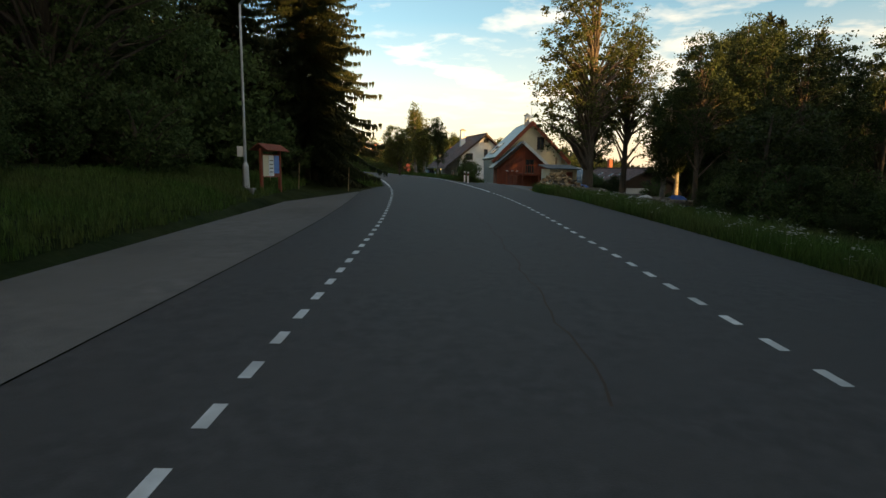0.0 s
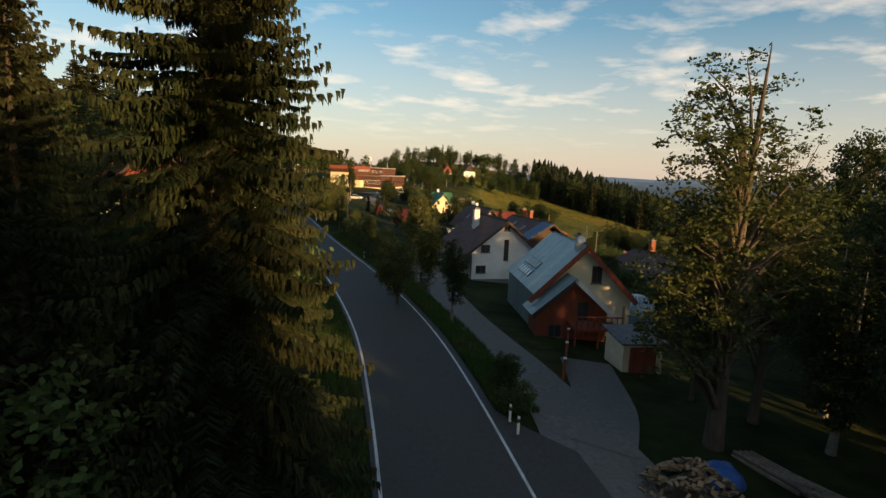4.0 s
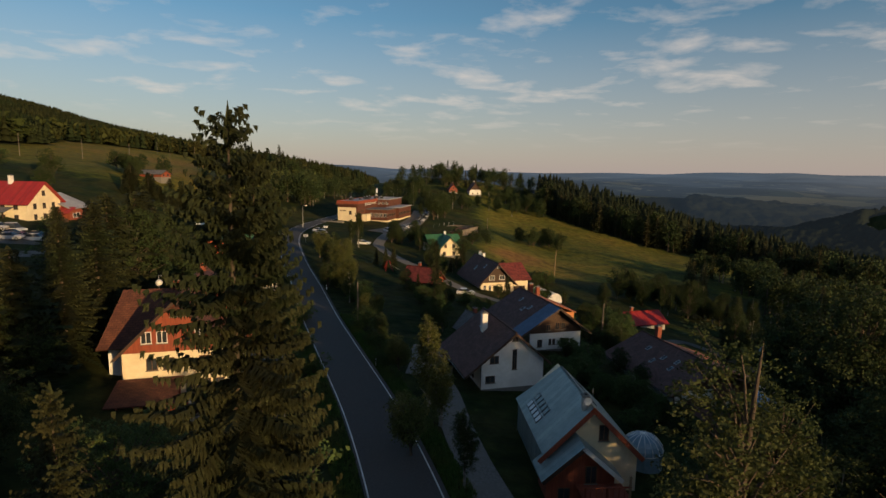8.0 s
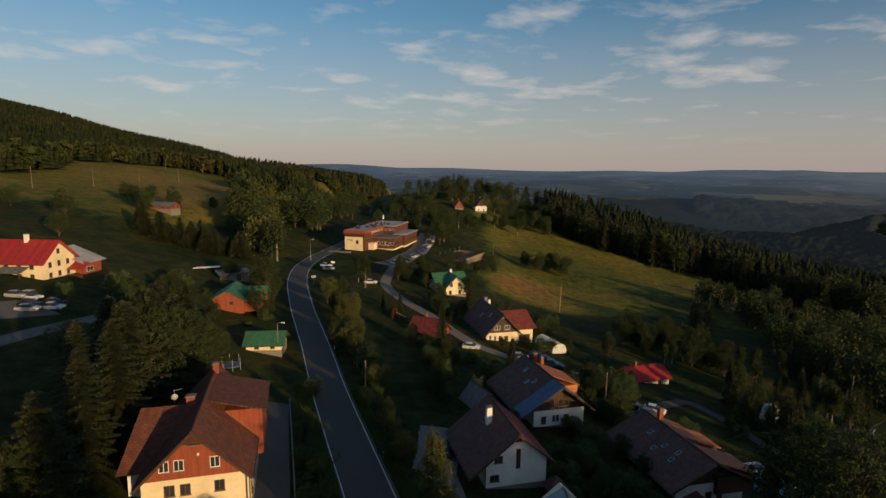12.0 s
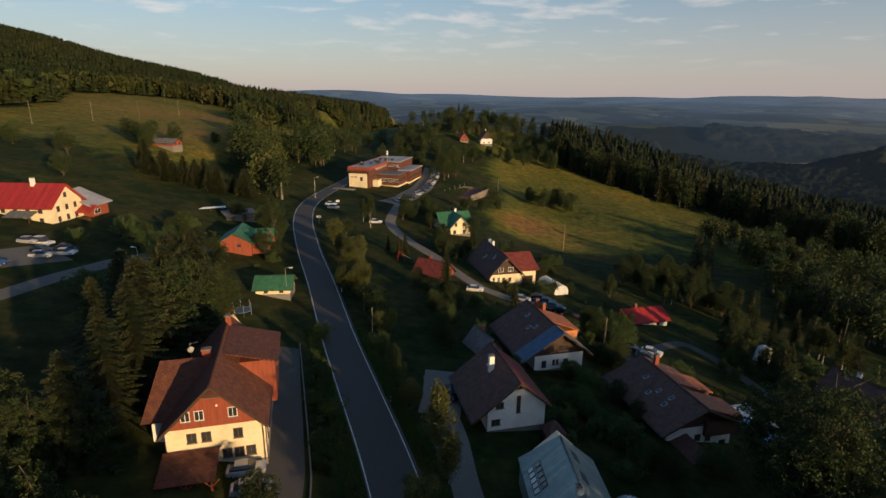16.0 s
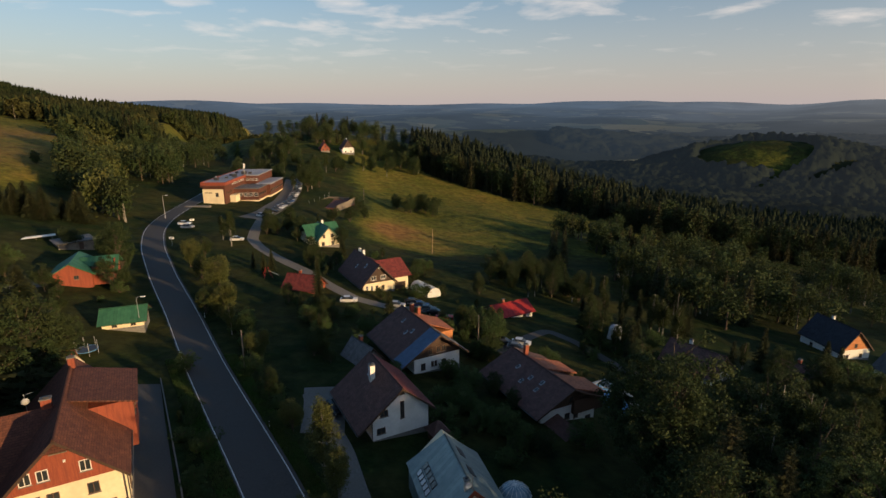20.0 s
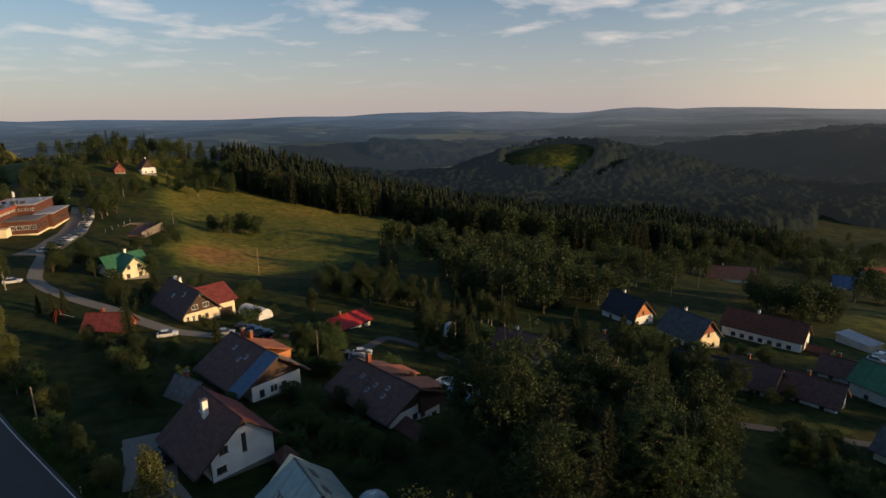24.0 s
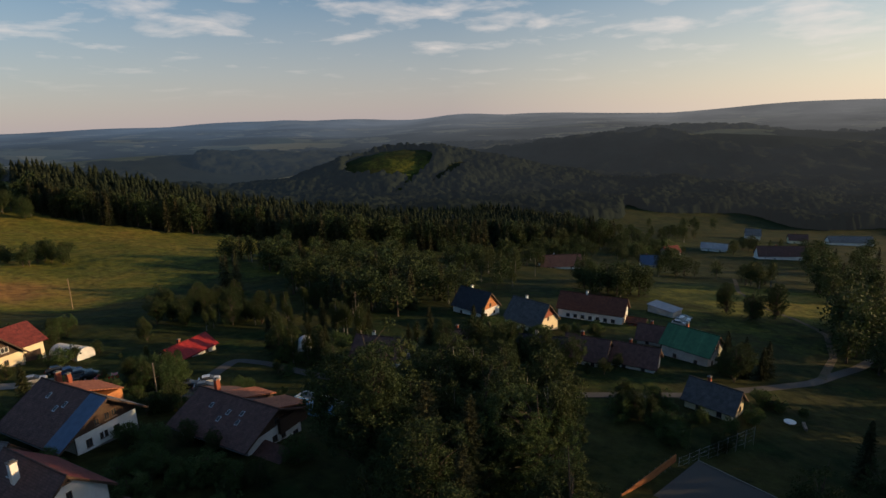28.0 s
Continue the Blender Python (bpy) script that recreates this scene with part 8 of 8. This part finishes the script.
# hedges, bushes and garden trees between the houses
BUSH = "dark garden bush in the evening shade"
for k, (kinds, quad, n, lo, hi) in enumerate((
        (["willow", "maple", "shrub", "shrub"], [(-33, 142), (-27, 157), (-11, 112), (-16, 106)], 15, 2.5, 6.0),
        (["shrub", "shrub"], [(-17, 106), (-11, 107), (-8, 88), (-8, 77)], 12, 0.9, 2.2),
        (["maple", "apple", "spruce3"], [(-11, 127), (-3, 148), (-1, 121), (-8, 117)], 7, 2.5, 5.5),
        (["shrub", "apple", "maple"], [(27, 140), (34, 143), (39, 124), (29, 120)], 12, 2.5, 5.0),
        (["shrub", "shrub", "apple"], [(16, 101), (27, 112), (27, 95), (17, 90)], 13, 1.6, 3.8),
        (["spruce3", "maple", "birch"], [(56, 146), (68, 140), (61, 108), (56, 112)], 11, 5.0, 9.0),
        (["shrub", "maple"], [(30, 116), (27, 86), (21, 84), (20, 98)], 12, 1.8, 4.0),
        (["shrub", "apple", "maple"], [(89, 67), (105, 55), (81, 47), (80, 58)], 14, 2.0, 6.0),
        (["beech", "maple", "birch", "beech"], [(158, 252), (252, 262), (200, 171), (150, 210)], 36, 9, 15),
        (["beech", "birch", "maple"], [(122, 200), (166, 180), (104, 131), (93, 151)], 14, 8, 13),
        (["beech", "maple", "birch"], [(56, 196), (90, 196), (70, 156), (50, 172)], 8, 6, 9),
        (["beech", "spruce2", "maple"], [(462, 92), (518, 47), (291, 34), (242, 47)], 40, 11, 17),
        (["beech", "spruce2", "maple"], [(190, 42), (235, 31), (157, 24), (141, 31)], 20, 10, 16),
        (["shrub", "maple", "shrub"], [(-85, 151), (-76, 168), (-66, 142), (-73, 133)], 12, 2.5, 6.0),
        (["maple", "birch", "spruce3"], [(-12, 180), (10, 186), (16, 176), (-4, 168)], 7, 3.0, 7.0),
        (["maple", "apple", "birch"], [(-28, 232), (-6, 226), (10, 206), (-22, 206)], 12, 4.0, 8.0),
        (["beech", "birch", "maple"], [(-56, 300), (-30, 330), (0, 318), (-6, 300)], 10, 9, 15),
        (["shrub", "shrub", "maple"], [(-29, 110), (-25.5, 109), (-16.5, 78), (-18.5, 76)], 20, 0.9, 2.2),
        (["maple", "beech"], [(-40, 62), (-58, 60), (-60, 76), (-44, 72)], 9, 7, 11),
        (["maple", "shrub", "apple"], [(86, 96), (96, 80), (111, 106), (90, 111)], 16, 3.5, 8.0),
        (["beech", "maple", "birch"], [(260, 178), (398, 221), (501, 303), (345, 343)], 60, 10, 17),
        (["maple", "beech"], [(189, 110), (202, 101), (210, 120), (195, 133)], 8, 9, 14),
        (["shrub", "maple"], [(362, 178), (421, 184), (422, 153), (366, 146)], 14, 5, 10))):
    if hi >= 9 and quad[0][0] > 90:
        joined_trees("slope_wood", kinds, quad, int(n * 1.2), lo, hi, "broadleaf and conifer trees of the valley slopes", 300 + k)
    else:
        grove(kinds, quad, n, lo, hi, BUSH if hi < 9 else "broadleaf or conifer of the valley slopes", "village greenery" if hi < 9 else "slope trees", 300 + k, 4.6)

joined_trees("knoll_wood", ["beech", "maple", "birch"], [(-46, 392), (-8, 380), (-4, 438), (-44, 448)], 24, 8, 12, "leafy trees on the chalet\'s knoll", 48)
joined_trees("knoll_wood", ["beech", "maple", "birch"], [(28, 412), (60, 408), (66, 462), (28, 462)], 24, 8, 12, "leafy trees on the chalet\'s knoll", 49)
joined_trees("knoll_wood", ["beech", "maple", "spruce2"], [(-8, 442), (34, 446), (36, 480), (-10, 480)], 16, 10, 14, "leafy trees on the chalet\'s knoll", 50)
for x, y, h, k in ((-6, 512, 15, "beech"), (-1, 516, 17, "spruce1"), (4, 514, 16, "beech"), (9, 518, 14, "beech"), (-12, 510, 13, "beech"), (21, 522, 15, "beech"), (25, 524, 17, "spruce1"), (30, 521, 14, "beech"), (37, 518, 12, "beech")):
    tree(k, x, y, h, "tall dark tree beside the ridge chalet", "chalet trees")

# low bushes scattered through the gardens
for k, (quad, n) in enumerate((([(-6, 118), (20, 140), (44, 118), (18, 82)], 46), ([(36, 120), (62, 132), (74, 96), (46, 82)], 26), ([(-12, 150), (30, 166), (40, 140), (-4, 128)], 30),
                               ([(-10, 196), (30, 196), (34, 170), (-8, 166)], 18), ([(80, 92), (112, 118), (140, 92), (104, 66)], 34), ([(84, 60), (120, 52), (112, 34), (84, 40)], 16), ([(-72, 150), (-58, 182), (-46, 150), (-56, 128)], 16))):
    grove(["shrub", "shrub", "apple", "maple"], quad, n, 1.4, 4.2, BUSH, "garden bushes", 500 + k, 5.0)

# ---- far woods ----
def far_spruces(name, points, hmin, hmax, label, seed, tiers=4, sides=6, fat=1.0, mat="far_wood"):
    """Many small spruces joined into one mesh: stacked ragged cones."""
    g = np.random.default_rng(seed)
    pts = np.asarray(points)
    n = len(pts)
    z = ground_z(pts[:, 0], pts[:, 1])
    h = g.uniform(hmin, hmax, n)
    rad = h * g.uniform(0.13, 0.19, n) * fat
    verts, faces = [], []
    for t in range(tiers):
        lo, hi = 0.08 + 0.86 * t / tiers, min(1.0, 0.08 + 0.86 * (t + 1.5) / tiers)
        rr = rad * (1 - 0.8 * t / tiers)
        o = t * (sides + 1) * n
        ang = g.uniform(0, 6.28, n)
        for s in range(sides):
            a = ang + 6.283 * s / sides
            jit = g.uniform(0.65, 1.2, n)
            verts.append(np.stack([pts[:, 0] + rr * jit * np.cos(a), pts[:, 1] + rr * jit * np.sin(a), z + h * (lo + g.uniform(-0.03, 0.03, n))], 1))
        verts.append(np.stack([pts[:, 0], pts[:, 1], z + h * hi], 1))
        base = np.arange(n)
        for s in range(sides):
            faces.append(np.stack([o + s * n + base, o + ((s + 1) % sides) * n + base, o + sides * n + base], 1))
    me = mesh_from(name, np.concatenate(verts), np.concatenate(faces).tolist(), M[mat], True)
    return tagged(new(name, me), label, "forest", kind="stuff")


def far_crowns(name, points, hmin, hmax, label, seed, mat="far_wood"):
    """Many small broadleaf crowns joined into one mesh: lumpy, open heaps of faces."""
    g = np.random.default_rng(seed)
    pts = np.asarray(points)
    n = len(pts)
    z = ground_z(pts[:, 0], pts[:, 1])
    h = g.uniform(hmin, hmax, n)
    verts, faces = [], []
    k = 26
    for i in range(k):
        u = g.normal(size=(n, 3))
        u /= np.linalg.norm(u, axis=1)[:, None]
        c = np.stack([pts[:, 0], pts[:, 1], z + h * 0.55], 1) + u * np.stack([h * 0.3, h * 0.3, h * 0.38], 1) * g.uniform(0.5, 1.05, (n, 1))
        o = len(verts) * n
        for _ in range(3):
            verts.append(c + g.normal(size=(n, 3)) * (h * 0.13)[:, None])
        base = np.arange(n)
        faces.append(np.stack([o + base, o + n + base, o + 2 * n + base], 1))
    me = mesh_from(name, np.concatenate(verts), np.concatenate(faces).tolist(), M[mat])
    return tagged(new(name, me), label, "forest", kind="stuff")


def canopy(name, keep, x0, x1, y0, y1, step, height, label, seed, mat):
    """A far closed canopy: one lumpy sheet of crowns over the ground, falling to it at the wood's edges."""
    g = np.random.default_rng(seed)
    x, y = np.meshgrid(np.arange(x0, x1, step), np.arange(y0, y1, step))
    x, y = x + g.uniform(-0.42, 0.42, x.shape) * step, y + g.uniform(-0.42, 0.42, x.shape) * step
    k = keep(x, y)
    z = ground_z(x, y) + np.where(k, height * g.uniform(0.5, 1.0, x.shape) ** 1.3 + height * 0.15 * wavy(x, y, 0.06, 1), -1.5)
    rows, cols = x.shape
    f = [(r * cols + c, r * cols + c + 1, (r + 1) * cols + c + 1, (r + 1) * cols + c) for r in range(rows - 1) for c in range(cols - 1) if k[r, c] or k[r, c + 1] or k[r + 1, c] or k[r + 1, c + 1]]
    used = np.unique(np.array(f))
    back = np.full(x.size, -1)
    back[used] = np.arange(len(used))
    me = mesh_from(name, np.stack([x.ravel(), y.ravel(), z.ravel()], 1)[used], [tuple(back[list(q)].tolist()) for q in f], M[mat], True)
    return tagged(new(name, me), label, "forest", kind="stuff")


def scatter(seed, n, x0, x1, y0, y1, keep):
    g = np.random.default_rng(seed)
    x, y = g.uniform(x0, x1, n), g.uniform(y0, y1, n)
    k = keep(x, y)
    return np.stack([x[k], y[k]], 1)


def wood_edge(x, y):
    return y - wood_front(x)


joined_trees("spruce_wood_edge", ["spruce1", "spruce2", "spruce2", "beech"], None, 0, 14, 23, "dark spruces along the meadow's edge", 71,
             spots=scatter(6, 7000, 28, 430, 200, 560, lambda x, y: spruce_wood(x, y) & (wood_edge(x, y) < 24)))
far_spruces("spruce_wood", scatter(1, 13000, 28, 430, 200, 640, lambda x, y: spruce_wood(x, y) & (wood_edge(x, y) > 16)), 13, 22, "dark spruce wood below the meadow", 11, 6, 7, 1.2)
far_spruces("hill_wood", scatter(2, 15000, -800, -98, 100, 700, hill_wood), 10, 17, "spruce wood over the uphill pasture", 12, 5, 6, 1.3, "hill_wood")
far_spruces("ridge_wood", scatter(3, 16000, -1500, -98, 700, 1500, lambda x, y: hill_wood(x, y) & (x > -1.15 * y)), 13, 21, "spruce wood along the hill's skyline", 15, 3, 5, 1.5, "hill_wood")
far_crowns("hill_broadleaf", scatter(7, 5200, -420, -98, 250, 620, lambda x, y: hill_wood(x, y) & ~hill_wood(x + 26, y - 30)), 9, 15, "broadleaf trees along the pasture's upper edge", 16, "hill_leaves")
far_crowns("ridge_hedge", scatter(8, 900, -190, 40, 790, 840, lambda x, y: x > -3 - 0.26 * (y - 22)), 9, 15, "line of trees behind the far hay field", 17, "hill_leaves")
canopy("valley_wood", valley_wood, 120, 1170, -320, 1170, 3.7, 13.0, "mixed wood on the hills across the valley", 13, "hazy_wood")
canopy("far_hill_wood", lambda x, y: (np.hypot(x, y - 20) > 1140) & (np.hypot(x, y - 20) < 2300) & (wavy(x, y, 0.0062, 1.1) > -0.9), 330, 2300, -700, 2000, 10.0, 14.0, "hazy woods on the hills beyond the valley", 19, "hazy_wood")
hedge_rng = random.Random(64)
CLUMPS = ((197, 116, 4, 3, 4), (288, 120, 10, 6, 9), (281, 78, 9, 4, 8), (300, 95, 9, 5, 7), (252, 192, 20, 10, 16), (345, 166, 14, 6, 10), (400, 180, 26, 10, 16), (474, 124, 18, 10, 10), (182, 172, 12, 14, 14), (216, 186, 20, 10, 14), (430, 215, 40, 18, 22), (525, 190, 40, 20, 18), (330, 212, 30, 12, 18))
joined_trees("valley_hedgerow", ["beech", "maple", "birch", "beech"], None, 0, 8, 14, "broadleaf trees and hedges in the valley", 14,
             spots=[(hedge_rng.gauss(cx, a), hedge_rng.gauss(cy, b)) for cx, cy, a, b, n in CLUMPS for _ in range(n)])

joined_trees("meadow_foot_wood", ["birch", "maple", "beech", "spruce2"], None, 0, 9, 15, "birches and broadleaf trees at the foot of the meadow", 52,
             spots=[(hedge_rng.gauss(cx, a), hedge_rng.gauss(cy, a)) for cx, cy, a, n in ((86, 211, 5, 5), (114, 237, 7, 7), (118, 262, 4, 4), (128, 246, 7, 7), (126, 230, 7, 7), (135, 230, 8, 8), (146, 246, 10, 9)) for _ in range(n)])

# ---- grass and flowers on the verges ----
def blades(name, count, place, hmin, hmax, mat, label, seed, wide=0.012):
    """Tufts of bent grass blades joined into one mesh."""
    g = np.random.default_rng(seed)
    x, y = place(g, count)
    z = ground_z(x, y)
    per = 5
    x, y, z = (np.repeat(q, per) for q in (x, y, z))
    n = len(x)
    x, y = x + g.normal(0, 0.05, n), y + g.normal(0, 0.05, n)
    a, h, lean = g.uniform(0, 6.28, n), g.uniform(hmin, hmax, n), g.uniform(0.1, 0.6, n)
    w = wide * g.uniform(0.7, 1.6, n)
    dx, dy = np.cos(a), np.sin(a)
    v = np.concatenate([np.stack([x - dy * w, y + dx * w, z - 0.03], 1), np.stack([x + dy * w, y - dx * w, z - 0.03], 1),
                        np.stack([x + dx * h * lean * 0.35 + dy * w * 0.7, y + dy * h * lean * 0.35 - dx * w * 0.7, z + h * 0.6], 1),
                        np.stack([x + dx * h * lean * 0.35 - dy * w * 0.7, y + dy * h * lean * 0.35 + dx * w * 0.7, z + h * 0.6], 1),
                        np.stack([x + dx * h * lean, y + dy * h * lean, z + h], 1)])
    k = np.arange(n)
    f = [tuple(q) for q in np.stack([k, k + n, k + 2 * n, k + 3 * n], 1).tolist()] + [tuple(q) for q in np.stack([k + 3 * n, k + 2 * n, k + 4 * n], 1).tolist()]
    return tagged(new(name, mesh_from(name, v, f, M[mat])), label, "grass", kind="stuff")


def beside(u0, u1, y0, y1):
    def pick(g, n):
        y = y0 + (y1 - y0) * g.random(n)
        return road_x(y) + u0 + (u1 - u0) * g.random(n), y
    return pick


M["blade"] = material("grass_blades", [(0.05, 0.11, 0.024), (0.08, 0.14, 0.034), (0.10, 0.12, 0.04)], 2.0, 0.8, 0, 0, island=0.35, translucent=0.25, spec=0.15)
M["petal"] = material("white_petals", [(0.5, 0.5, 0.46), (0.62, 0.62, 0.58)], 8.0, 0.8, 0, 0, translucent=0.3)
blades("verge_grass", 15000, beside(7.0, 11.2, 1, 40), 0.3, 0.85, "blade", "tall uncut grass on the road's verge", 51)
blades("lawn_grass", 12000, beside(-13.7, -8.7, 2, 38), 0.12, 0.32, "blade", "mown grass beside the lay-by", 52, 0.010)
blades("roadside_grass", 9000, beside(-6.2, -3.7, 40, 120), 0.15, 0.45, "blade", "rough grass on the uphill roadside", 53, 0.014)
blades("bank_grass", 9000, beside(3.7, 6.0, 50, 120), 0.2, 0.55, "blade", "rough grass on the bank below the road", 54, 0.014)


def umbels(count, place, seed):
    g = np.random.default_rng(seed)
    x, y = place(g, count)
    v, f = [], []
    for px, py in zip(x, y):
        h = g.uniform(0.5, 0.95)
        z0 = gz(px, py)
        for _ in range(5):
            c = np.array([px + g.normal(0, 0.06), py + g.normal(0, 0.06), z0 + h + g.normal(0, 0.03)])
            r = g.uniform(0.02, 0.045)
            o = len(v)
            v += [tuple(c + r * np.array([math.cos(t), math.sin(t), 0.15 * math.sin(2 * t)])) for t in np.arange(6) * 1.047]
            f.append(tuple(range(o, o + 6)))
        o = len(v)
        v += [(px - 0.006, py, z0), (px + 0.006, py, z0), (px, py, z0 + h)]
        f.append((o, o + 1, o + 2))
    return tagged(new("meadow_flowers", mesh_from("meadow_flowers", v, f, M["petal"])), "white umbel flowers along the verge", "flowers", kind="stuff")


umbels(260, beside(7.3, 10.4, 6, 40), 61)
